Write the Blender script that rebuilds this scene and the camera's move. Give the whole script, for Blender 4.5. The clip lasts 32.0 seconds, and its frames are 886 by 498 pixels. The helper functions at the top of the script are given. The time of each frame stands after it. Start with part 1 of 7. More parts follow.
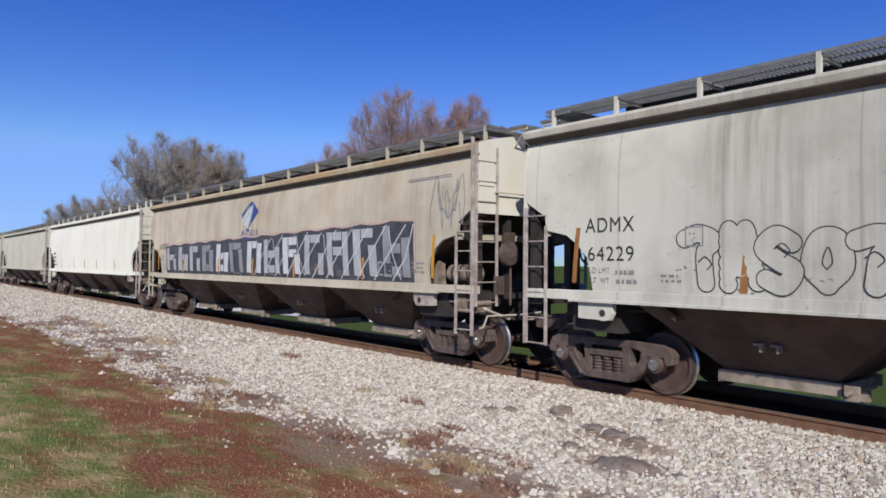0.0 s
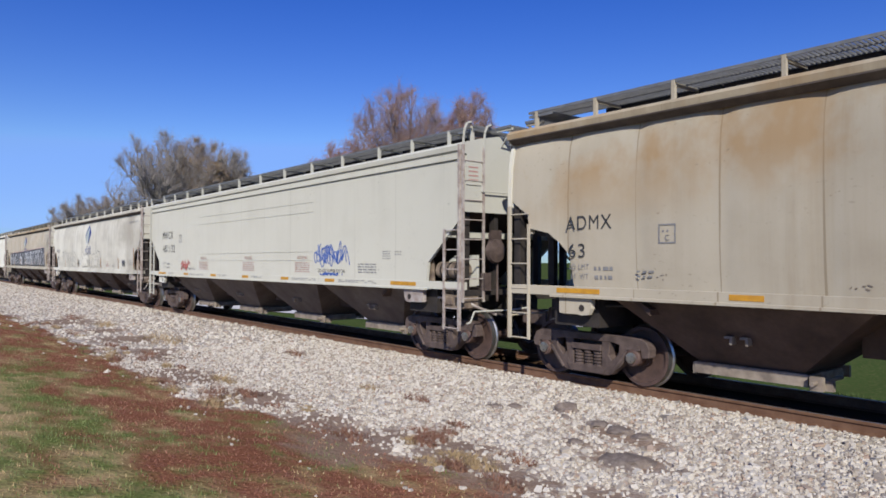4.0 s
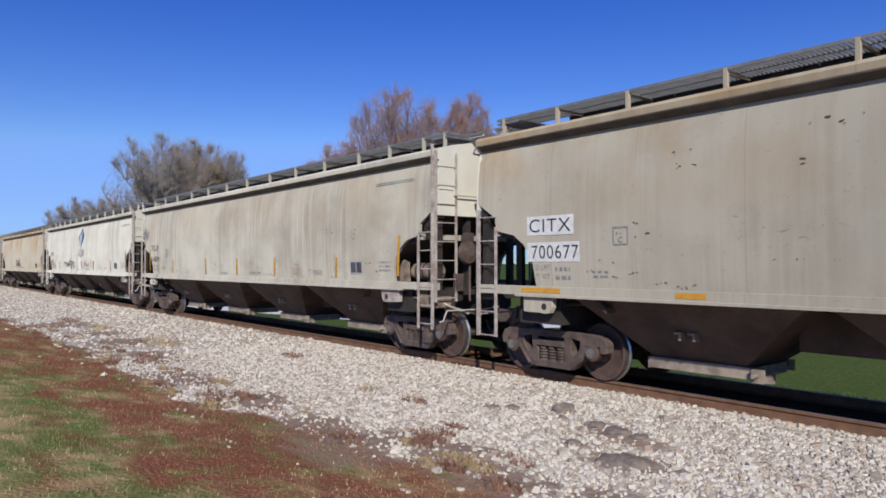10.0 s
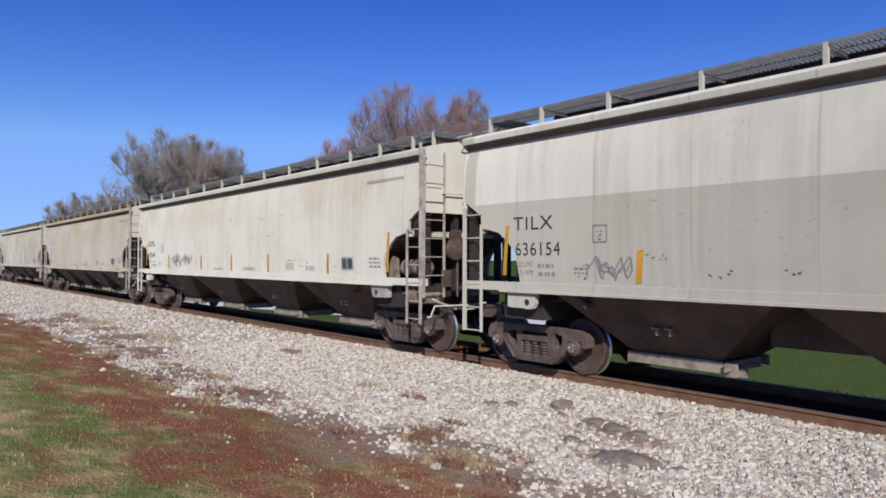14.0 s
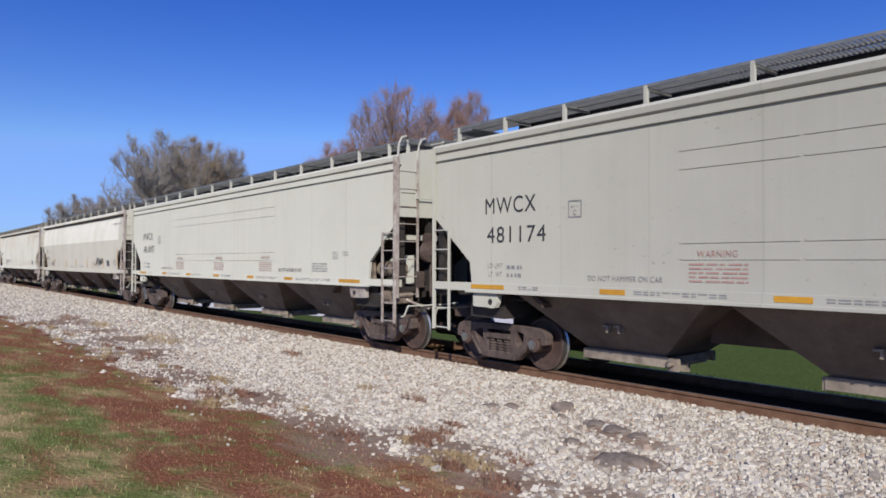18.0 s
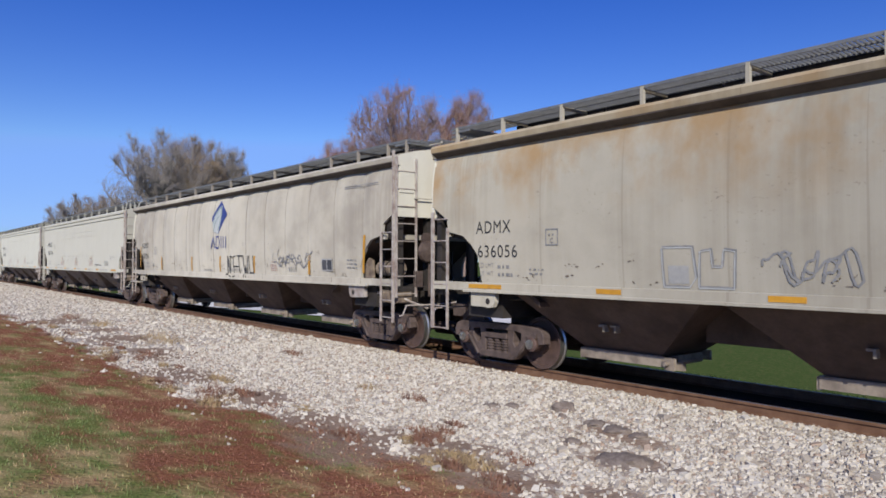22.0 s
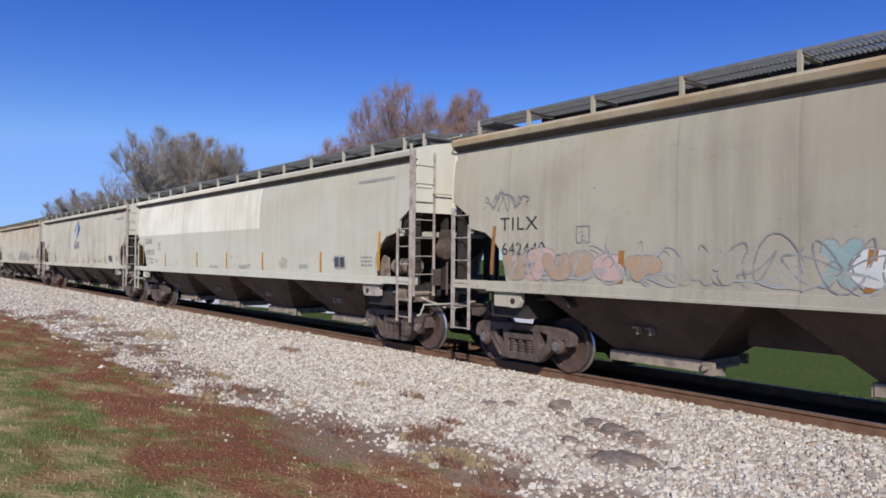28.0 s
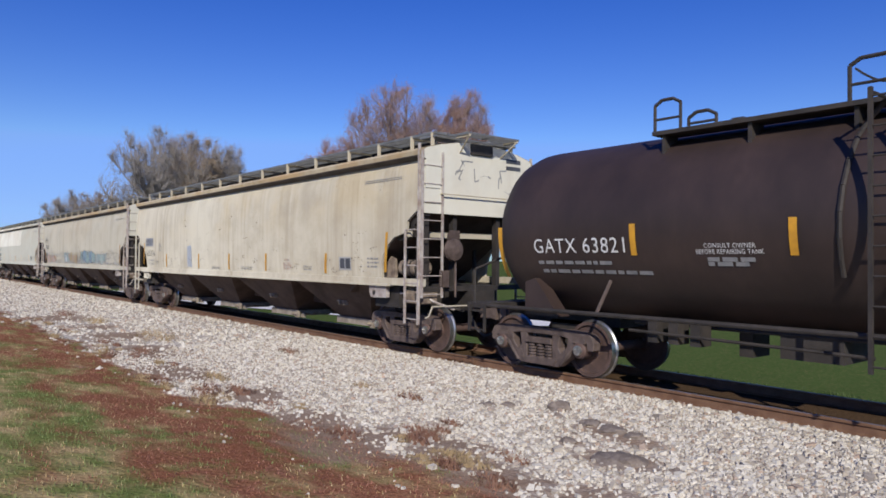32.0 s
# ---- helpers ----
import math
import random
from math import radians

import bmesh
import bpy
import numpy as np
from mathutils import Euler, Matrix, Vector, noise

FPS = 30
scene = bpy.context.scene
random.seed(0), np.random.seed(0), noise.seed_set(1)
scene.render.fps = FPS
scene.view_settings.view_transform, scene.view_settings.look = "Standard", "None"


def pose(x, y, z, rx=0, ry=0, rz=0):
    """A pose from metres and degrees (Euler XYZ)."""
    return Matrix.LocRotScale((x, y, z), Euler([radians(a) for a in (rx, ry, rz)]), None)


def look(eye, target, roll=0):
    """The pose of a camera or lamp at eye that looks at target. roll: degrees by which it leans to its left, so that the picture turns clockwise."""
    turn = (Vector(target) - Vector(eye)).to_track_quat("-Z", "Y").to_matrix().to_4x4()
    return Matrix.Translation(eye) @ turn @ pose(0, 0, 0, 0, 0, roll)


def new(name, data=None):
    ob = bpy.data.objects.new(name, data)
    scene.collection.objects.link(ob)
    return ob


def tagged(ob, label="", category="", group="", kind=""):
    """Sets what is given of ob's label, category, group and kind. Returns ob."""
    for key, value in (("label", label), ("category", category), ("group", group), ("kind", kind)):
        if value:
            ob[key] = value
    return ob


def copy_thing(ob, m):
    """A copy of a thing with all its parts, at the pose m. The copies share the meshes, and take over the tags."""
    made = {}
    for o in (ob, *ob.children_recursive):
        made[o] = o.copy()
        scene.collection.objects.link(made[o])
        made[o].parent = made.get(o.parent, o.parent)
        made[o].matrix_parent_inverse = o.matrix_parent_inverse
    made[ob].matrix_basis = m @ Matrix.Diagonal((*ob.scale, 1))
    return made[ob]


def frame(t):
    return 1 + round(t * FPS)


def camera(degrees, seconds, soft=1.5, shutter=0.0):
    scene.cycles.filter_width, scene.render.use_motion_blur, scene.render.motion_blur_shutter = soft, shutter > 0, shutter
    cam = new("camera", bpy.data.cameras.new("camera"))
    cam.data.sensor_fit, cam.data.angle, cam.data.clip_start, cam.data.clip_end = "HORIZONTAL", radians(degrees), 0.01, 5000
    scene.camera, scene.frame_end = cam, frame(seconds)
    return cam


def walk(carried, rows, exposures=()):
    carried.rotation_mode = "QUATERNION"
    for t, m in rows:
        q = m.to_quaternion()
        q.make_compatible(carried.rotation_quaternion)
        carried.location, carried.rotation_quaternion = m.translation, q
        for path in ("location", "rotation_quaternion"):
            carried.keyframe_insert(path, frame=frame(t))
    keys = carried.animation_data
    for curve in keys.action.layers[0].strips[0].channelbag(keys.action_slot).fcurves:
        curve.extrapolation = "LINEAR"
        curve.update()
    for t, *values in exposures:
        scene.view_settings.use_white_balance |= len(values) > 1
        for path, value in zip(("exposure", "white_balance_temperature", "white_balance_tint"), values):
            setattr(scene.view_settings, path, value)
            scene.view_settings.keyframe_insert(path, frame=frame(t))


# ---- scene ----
# ---- camera and its way: held by hand beside the track, with small sways ----
cam = camera(65.12, 32.0, soft=1.7)
EYE = Vector((0.0, -9.98, 1.90))


def aim(turn, tilt, lean):
    """A view from the eye: degrees turned from the track's normal, tilted up and leaning."""
    a, b = radians(turn), radians(tilt)
    way = Vector((-math.sin(a) * math.cos(b), math.cos(a) * math.cos(b), math.sin(b)))
    return look(EYE, EYE + way, lean)


walk(cam, [
    (0, aim(50.749, 1.321, 0.423)),
    (1, aim(50.758, 1.270, 0.434)),
    (2, aim(50.857, 1.173, 0.441)),
    (3, aim(51.002, 1.099, 0.330)),
    (3.5, aim(51.045, 1.062, 0.210)),
    (5.5, aim(51.098, 1.176, 0.118)),
    (6, aim(51.097, 1.185, 0.061)),
    (7, aim(51.055, 1.178, 0.005)),
    (8, aim(50.969, 1.236, -0.002)),
    (9, aim(50.869, 1.228, -0.072)),
    (10, aim(50.813, 1.206, -0.063)),
    (11, aim(50.803, 1.151, -0.020)),
    (12, aim(50.802, 1.101, 0.010)),
    (13, aim(50.769, 1.027, 0.055)),
    (14, aim(50.760, 0.912, 0.114)),
    (14.5, aim(50.763, 0.856, 0.062)),
    (16.5, aim(50.837, 0.853, 0.377)),
    (17, aim(50.814, 0.926, 0.301)),
    (18, aim(50.786, 1.076, 0.106)),
    (19, aim(50.798, 1.207, 0.020)),
    (20, aim(50.815, 1.245, -0.002)),
    (21, aim(50.856, 1.143, 0.057)),
    (22, aim(50.848, 1.051, 0.174)),
    (23, aim(50.808, 0.978, 0.259)),
    (24, aim(50.772, 0.911, 0.284)),
    (25, aim(50.792, 0.841, 0.314)),
    (25.5, aim(50.822, 0.794, 0.276)),
    (27.5, aim(50.732, 0.820, 0.444)),
    (28, aim(50.705, 0.856, 0.485)),
    (29, aim(50.651, 0.937, 0.465)),
    (30, aim(50.567, 1.045, 0.403)),
    (31, aim(50.538, 1.078, 0.406)),
    (32, aim(50.582, 0.957, 0.509)),], exposures=[(0, 0.0, 6500, 10), (32, 0.0, 6500, 10)])

# ---- daylight ----
SUN_TURN, SUN_HEIGHT = radians(131), radians(32)
world = bpy.data.worlds.new("sky")
scene.world = world
world.use_nodes = True
sky = world.node_tree.nodes.new("ShaderNodeTexSky")
sky.sky_type, sky.sun_disc = "NISHITA", False
sky.sun_elevation, sky.sun_rotation = SUN_HEIGHT, SUN_TURN
sky.altitude, sky.air_density, sky.dust_density, sky.ozone_density = 200, 1.0, 0.0, 2.2
rich = world.node_tree.nodes.new("ShaderNodeHueSaturation")
rich.inputs["Saturation"].default_value = 1.42
rich.inputs["Hue"].default_value = 0.532
world.node_tree.links.new(sky.outputs[0], rich.inputs["Color"])
cap = world.node_tree.nodes.new("ShaderNodeMix")
cap.data_type, cap.blend_type = "RGBA", "DARKEN"
cap.inputs[0].default_value = 0.85
cap.inputs[7].default_value = (2.0, 3.8, 8.7, 1.0)
lift = world.node_tree.nodes.new("ShaderNodeMix")
lift.data_type, lift.blend_type = "RGBA", "MULTIPLY"
lift.inputs[0].default_value = 1.0
lift.inputs[7].default_value = (1.0, 1.09, 1.08, 1.0)
world.node_tree.links.new(rich.outputs[0], lift.inputs[6])
world.node_tree.links.new(lift.outputs[2], cap.inputs[6])
world.node_tree.links.new(cap.outputs[2], world.node_tree.nodes["Background"].inputs[0])
world.node_tree.nodes["Background"].inputs[1].default_value = 0.112
lamp = bpy.data.lights.new("sun", "SUN")
lamp.energy, lamp.angle, lamp.color = 4.45, radians(0.55), (1.0, 0.962, 0.875)
sun = new("sun", lamp)
to_sun = Vector((math.sin(SUN_TURN) * math.cos(SUN_HEIGHT), math.cos(SUN_TURN) * math.cos(SUN_HEIGHT), math.sin(SUN_HEIGHT)))
sun.matrix_world = look(to_sun * 60, (0, 0, 0))


# ---- materials ----
def nodes_of(name):
    m = bpy.data.materials.new(name)
    m.use_nodes = True
    t = m.node_tree
    return m, t, t.nodes["Principled BSDF"]


def add(t, kind, **sets):
    n = t.nodes.new(kind)
    for key, value in sets.items():
        n.inputs[key.replace("_", " ")].default_value = value
    return n


def noise_of(t, scale, detail=4.0, rough=0.55, stretch=(1, 1, 1), seed=0.0, coords="Object"):
    co = t.nodes.new("ShaderNodeTexCoord")
    mp = t.nodes.new("ShaderNodeMapping")
    mp.inputs["Location"].default_value = (seed * 7.3, seed * 3.1, seed * 5.7)
    mp.inputs["Scale"].default_value = stretch
    t.links.new(co.outputs[coords], mp.inputs["Vector"])
    n = add(t, "ShaderNodeTexNoise", Scale=scale, Detail=detail, Roughness=rough)
    t.links.new(mp.outputs[0], n.inputs["Vector"])
    return n.outputs["Fac"]


def ramp(t, fac, a, b, ca=(0, 0, 0, 1), cb=(1, 1, 1, 1)):
    r = t.nodes.new("ShaderNodeValToRGB")
    r.color_ramp.elements[0].position, r.color_ramp.elements[1].position = a, b
    r.color_ramp.elements[0].color, r.color_ramp.elements[1].color = ca, cb
    t.links.new(fac, r.inputs[0])
    return r.outputs[0]


def blend(t, fac, a, b):
    n = t.nodes.new("ShaderNodeMix")
    n.data_type = "RGBA"
    if isinstance(fac, float):
        n.inputs[0].default_value = fac
    else:
        t.links.new(fac, n.inputs[0])
    for socket, value in ((n.inputs[6], a), (n.inputs[7], b)):
        if isinstance(value, tuple):
            socket.default_value = value
        else:
            t.links.new(value, socket)
    return n.outputs[2]


def maths(t, kind, a, b=0.0, clamp=False):
    n = t.nodes.new("ShaderNodeMath")
    n.operation, n.use_clamp = kind, clamp
    for socket, value in ((n.inputs[0], a), (n.inputs[1], b)):
        if isinstance(value, (int, float)):
            socket.default_value = value
        else:
            t.links.new(value, socket)
    return n.outputs[0]


def bump_of(t, bsdf, height, strength, distance):
    b = t.nodes.new("ShaderNodeBump")
    b.inputs["Strength"].default_value, b.inputs["Distance"].default_value = strength, distance
    t.links.new(height, b.inputs["Height"])
    t.links.new(b.outputs[0], bsdf.inputs["Normal"])


def rgb(r, g, b):
    return (r, g, b, 1.0)


def plain(name, a, b, scale=8.0, rough=0.7, metal=0.0, relief=0.2, stretch=(1, 1, 1), lo=0.35, hi=0.65):
    """A surface of two colours mixed at two sizes, with fine relief."""
    m, t, p = nodes_of(name)
    big = noise_of(t, scale, 5, 0.6, stretch)
    fine = noise_of(t, scale * 9, 3, 0.6, stretch, 2.0)
    c = blend(t, ramp(t, big, lo, hi), rgb(*a), rgb(*b))
    c = blend(t, ramp(t, fine, 0.3, 0.8, rgb(0, 0, 0), rgb(0.35, 0.35, 0.35)), c, rgb(*[v * 0.6 for v in a]))
    t.links.new(c, p.inputs["Base Color"])
    p.inputs["Roughness"].default_value, p.inputs["Metallic"].default_value = rough, metal
    if relief:
        bump_of(t, p, fine, relief, 0.01)
    return m


def paint(name, base, streak, amount, rust=0.0, seed=1.0, band=None, rust_colour=(0.36, 0.22, 0.09), weld=(1.62, None, 0.3), soot=()):
    """Weathered car paint: dirt runs down in streaks, rust blooms below the eaves, and a band of fresher paint where there is one."""
    m, t, p = nodes_of(name)
    co = t.nodes.new("ShaderNodeTexCoord")
    xyz = t.nodes.new("ShaderNodeSeparateXYZ")
    t.links.new(co.outputs["Object"], xyz.inputs[0])
    wide = noise_of(t, 1.0, 3, 0.55, (0.55, 0.5, 0.16), seed)
    thin = noise_of(t, 1.0, 4, 0.65, (5.5, 2.0, 0.22), seed + 3)
    fine = noise_of(t, 38.0, 3, 0.6, (1, 1, 1), seed + 5)
    patch = noise_of(t, 0.9, 5, 0.6, (1, 1, 1.1), seed + 8)
    broken = ramp(t, noise_of(t, 1.0, 4, 0.6, (0.8, 0.6, 0.7), seed + 17), 0.18, 0.52)
    streaks = maths(t, "MULTIPLY", maths(t, "MULTIPLY", ramp(t, wide, 0.38, 0.62), ramp(t, thin, 0.34, 0.62)), broken)
    warm = lambda v: (v[0], v[1] * 0.98, v[2] * 0.90)
    base, streak = warm([v * 0.97 for v in base]), warm(streak)
    c = rgb(*base)
    if band:
        z0, x0, x1, tone = band
        edge = maths(t, "ADD", xyz.outputs[2], maths(t, "MULTIPLY", fine, 0.03))
        above = maths(t, "MULTIPLY", maths(t, "GREATER_THAN", edge, z0), maths(t, "MULTIPLY", maths(t, "GREATER_THAN", xyz.outputs[0], x0), maths(t, "LESS_THAN", xyz.outputs[0], x1)))
        c = blend(t, above, c, rgb(*warm(tone)))
    c = blend(t, maths(t, "MULTIPLY", streaks, amount), c, rgb(*streak))
    c = blend(t, maths(t, "MULTIPLY", ramp(t, patch, 0.48, 0.72), amount * 0.45), c, rgb(*[v * 0.75 for v in streak]))
    for x0, x1, much in soot:
        grow = maths(t, "MULTIPLY", maths(t, "SUBTRACT", xyz.outputs[0], x0), 1 / (x1 - x0), True)
        c = blend(t, maths(t, "MULTIPLY", maths(t, "MULTIPLY", grow, ramp(t, patch, 0.25, 0.6)), much), c, rgb(*streak))
    # dirt gathers along the upright welds
    line = maths(t, "FRACT", maths(t, "MULTIPLY", maths(t, "ADD", xyz.outputs[0], seed if weld[1] is None else weld[1]), 1 / weld[0]))
    near = maths(t, "LESS_THAN", line, maths(t, "MULTIPLY", ramp(t, thin, 0.3, 0.6), 0.022))
    c = blend(t, maths(t, "MULTIPLY", near, weld[2]), c, rgb(*[v * 0.8 for v in streak]))
    if rust:
        bloom = ramp(t, noise_of(t, 0.8, 5, 0.62, (0.75, 1, 0.55), seed + 11), 0.44, 0.60)
        reach = maths(t, "MULTIPLY", maths(t, "SUBTRACT", xyz.outputs[2], 2.45), 1.1, True)
        c = blend(t, maths(t, "MULTIPLY", maths(t, "MULTIPLY", bloom, reach), rust, True), c, rgb(*rust_colour))
    c = blend(t, ramp(t, fine, 0.62, 0.9, rgb(0, 0, 0), rgb(0.4, 0.4, 0.4)), c, rgb(*[v * 0.55 for v in streak]))
    # small dark specks and scrapes in clusters
    chips = maths(t, "MULTIPLY", ramp(t, noise_of(t, 16.0, 3, 0.6, (0.7, 0.7, 1.2), seed + 19), 0.63, 0.70), ramp(t, noise_of(t, 1.3, 4, 0.6, (0.6, 1, 1.3), seed + 21), 0.50, 0.66))
    c = blend(t, maths(t, "MULTIPLY", chips, 0.6), c, rgb(*[v * 0.45 for v in streak]))
    t.links.new(c, p.inputs["Base Color"])
    p.inputs["Roughness"].default_value = 0.62
    p.inputs["Diffuse Roughness"].default_value = 0.85
    p.inputs["Specular IOR Level"].default_value = 0.3
    # shallow dents in the sheets
    bump_of(t, p, fine, 0.08, 0.004)
    dents = t.nodes.new("ShaderNodeBump")
    dents.inputs["Strength"].default_value, dents.inputs["Distance"].default_value = 0.5, 0.05
    t.links.new(noise_of(t, 1.15, 2.5, 0.45, (1, 1, 0.55), seed + 14), dents.inputs["Height"])
    t.links.new(dents.outputs[0], p.inputs["Normal"].links[0].from_node.inputs["Normal"])
    return m


BLACK_STEEL = plain("sooty_steel", (0.022, 0.018, 0.016), (0.05, 0.04, 0.034), 3.0, 0.75)
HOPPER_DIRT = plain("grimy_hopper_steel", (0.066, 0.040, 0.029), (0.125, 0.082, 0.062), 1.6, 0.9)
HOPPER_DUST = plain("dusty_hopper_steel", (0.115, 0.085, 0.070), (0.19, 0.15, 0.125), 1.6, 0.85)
TRUCK_STEEL = plain("rusty_cast_steel", (0.068, 0.046, 0.039), (0.145, 0.104, 0.088), 4.0, 0.75)
WHEEL_STEEL = plain("rusted_wheel_steel", (0.07, 0.042, 0.034), (0.125, 0.075, 0.06), 6.0, 0.7)
TREAD = plain("polished_tread", (0.55, 0.53, 0.5), (0.42, 0.40, 0.38), 10.0, 0.3, 0.9, 0.05)
GATE = plain("dusty_grey_gate", (0.37, 0.305, 0.24), (0.19, 0.15, 0.12), 5.0, 0.8)
BRAKE = plain("dusty_beige_brake_gear", (0.34, 0.265, 0.19), (0.12, 0.085, 0.065), 5.0, 0.85)
SOILED = plain("soiled_ladder_paint", (0.52, 0.47, 0.42), (0.27, 0.20, 0.17), 6.0, 0.75, 0, 0.1)
# dark brown for the eave strip: the overhang's shade and dirt in one colour
EAVE_SHADE = plain("shade_and_dirt_under_eaves", (0.060, 0.046, 0.038), (0.11, 0.088, 0.072), 2.0, 0.9, 0, 0.1)
GRATING = plain("galvanised_grating", (0.24, 0.245, 0.245), (0.17, 0.17, 0.17), 6.0, 0.55, 0.3, 0.0)
INK = plain("black_stencil_paint", (0.03, 0.03, 0.032), (0.07, 0.07, 0.07), 9.0, 0.6, 0, 0)
FAINT_INK = plain("faded_grey_stencil", (0.22, 0.22, 0.22), (0.32, 0.31, 0.30), 9.0, 0.6, 0, 0)
PALE_INK = plain("worn_stencil", (0.36, 0.355, 0.34), (0.42, 0.41, 0.39), 9.0, 0.6, 0, 0)
RED_INK = plain("faded_red_stencil", (0.46, 0.24, 0.20), (0.48, 0.32, 0.28), 9.0, 0.6, 0, 0)
WHITE_INK = plain("white_stencil", (0.75, 0.74, 0.72), (0.6, 0.59, 0.57), 9.0, 0.6, 0, 0)
ORANGE = plain("orange_reflector", (0.68, 0.34, 0.03), (0.52, 0.25, 0.03), 7.0, 0.45, 0, 0)
BROWN_ORANGE = plain("dirty_reflector", (0.40, 0.18, 0.05), (0.28, 0.12, 0.04), 7.0, 0.6, 0, 0)
LOGO_BLUE = plain("blue_sign_paint", (0.030, 0.050, 0.24), (0.055, 0.080, 0.27), 6.0, 0.5, 0, 0)
LEAF_GREEN = plain("green_sign_paint", (0.10, 0.24, 0.16), (0.17, 0.30, 0.22), 6.0, 0.5, 0, 0)
LOGO_PALE = plain("pale_sign_paint", (0.62, 0.64, 0.62), (0.56, 0.58, 0.56), 6.0, 0.5, 0, 0)
TANK_BLACK = plain("weathered_black_tank_paint", (0.029, 0.018, 0.015), (0.052, 0.032, 0.026), 0.9, 0.55, 0, 0.06, (1, 1, 0.5))
RAIL_RUST = plain("rusted_rail", (0.13, 0.062, 0.033), (0.20, 0.108, 0.062), 5.0, 0.85)
RAIL_TOP = plain("worn_rail_head", (0.26, 0.22, 0.19), (0.18, 0.15, 0.13), 4.0, 0.5, 0.5, 0)
TIE_WOOD = plain("weathered_tie_wood", (0.10, 0.055, 0.026), (0.17, 0.10, 0.05), 4.0, 0.9, 0, 0.4, (0.4, 4, 1))


# ---- mesh helpers ----
def part(name, bm, material, parent, label="", smooth=False):
    """Links a bmesh as one mesh object under a thing or a part."""
    me = bpy.data.meshes.new(name)
    bm.normal_update()
    bm.to_mesh(me)
    bm.free()
    me.materials.append(material)
    if smooth:
        me.polygons.foreach_set("use_smooth", [True] * len(me.polygons))
        me.set_sharp_from_angle(angle=radians(35))
    ob = new(name, me)
    ob.parent = parent
    if label:
        ob["label"] = label
    return ob


def box(bm, x0, x1, y0, y1, z0, z1):
    v = [bm.verts.new((x, y, z)) for x in (x0, x1) for y in (y0, y1) for z in (z0, z1)]
    for f in ((0, 1, 3, 2), (4, 6, 7, 5), (0, 4, 5, 1), (2, 3, 7, 6), (0, 2, 6, 4), (1, 5, 7, 3)):
        bm.faces.new([v[i] for i in f])


def rod(bm, a, b, r, n=6, r2=None):
    """A round bar from a to b."""
    a, b = Vector(a), Vector(b)
    q = (b - a).to_track_quat("Z", "Y")
    rings = []
    for p, s in ((a, r), (b, r if r2 is None else r2)):
        rings.append([bm.verts.new(p + q @ Vector((s * math.cos(k * math.tau / n), s * math.sin(k * math.tau / n), 0))) for k in range(n)])
    for k in range(n):
        bm.faces.new((rings[0][k], rings[0][(k + 1) % n], rings[1][(k + 1) % n], rings[1][k]))
    bm.faces.new(rings[0][::-1])
    bm.faces.new(rings[1])


def pipe(bm, points, r, n=6):
    for a, b in zip(points, points[1:]):
        rod(bm, a, b, r, n)


def slab(bm, outline, y0, y1):
    """An outline in x and z, drawn out from y0 to y1."""
    a = [bm.verts.new((x, y0, z)) for x, z in outline]
    b = [bm.verts.new((x, y1, z)) for x, z in outline]
    n = len(outline)
    bm.faces.new(a)
    bm.faces.new(b[::-1])
    for k in range(n):
        bm.faces.new((a[k], b[k], b[(k + 1) % n], a[(k + 1) % n]))
    bmesh.ops.recalc_face_normals(bm, faces=bm.faces[:])


def lathe(bm, profile, centre, n=28, axis="Y"):
    """Turns (radius, along) pairs round an axis through centre."""
    rings = []
    for r, h in profile:
        ring = []
        for k in range(n):
            a = k * math.tau / n
            p = (r * math.cos(a), h, r * math.sin(a)) if axis == "Y" else (h, r * math.cos(a), r * math.sin(a))
            ring.append(bm.verts.new(Vector(centre) + Vector(p)))
        rings.append(ring)
    for u, w in zip(rings, rings[1:]):
        for k in range(n):
            bm.faces.new((u[k], u[(k + 1) % n], w[(k + 1) % n], w[k]))
    bm.faces.new(rings[0])
    bm.faces.new(rings[-1])
    bmesh.ops.recalc_face_normals(bm, faces=bm.faces[:])


# ---- the train: sizes ----
PITCH = 20.51      # from car to car
BODY = 19.22       # a hopper's body
EAVE = 3.98
AXLES = 0.889
SEAM = BODY / 15     # from weld to weld on the seamed sides


def bulge(z, flat=False):
    """Half the width of a hopper's side at height z."""
    if flat:
        return 1.56
    return float(np.interp(z, (1.5, 1.8, 2.3, 3.0, 3.5, 3.8, 3.98), (1.53, 1.56, 1.58, 1.58, 1.555, 1.51, 1.45)))


ROUND_CUT = ((0.0, 2.97), (0.44, 2.70), (0.47, 2.47), (0.90, 2.38), (1.12, 2.22), (1.30, 2.02), (1.38, 1.82), (1.36, 1.52))
STRAIGHT_CUT = ((0.0, 2.75), (1.02, 1.90), (1.07, 1.80), (1.07, 1.52))


def cut_height(x, cut):
    """The lower edge of a side near the car's end."""
    x = min(x, BODY - x)
    xs, zs = [c[0] for c in cut[:-1]], [c[1] for c in cut[:-1]]
    if x >= cut[-2][0]:
        return 1.52
    return float(np.interp(x, xs, zs))


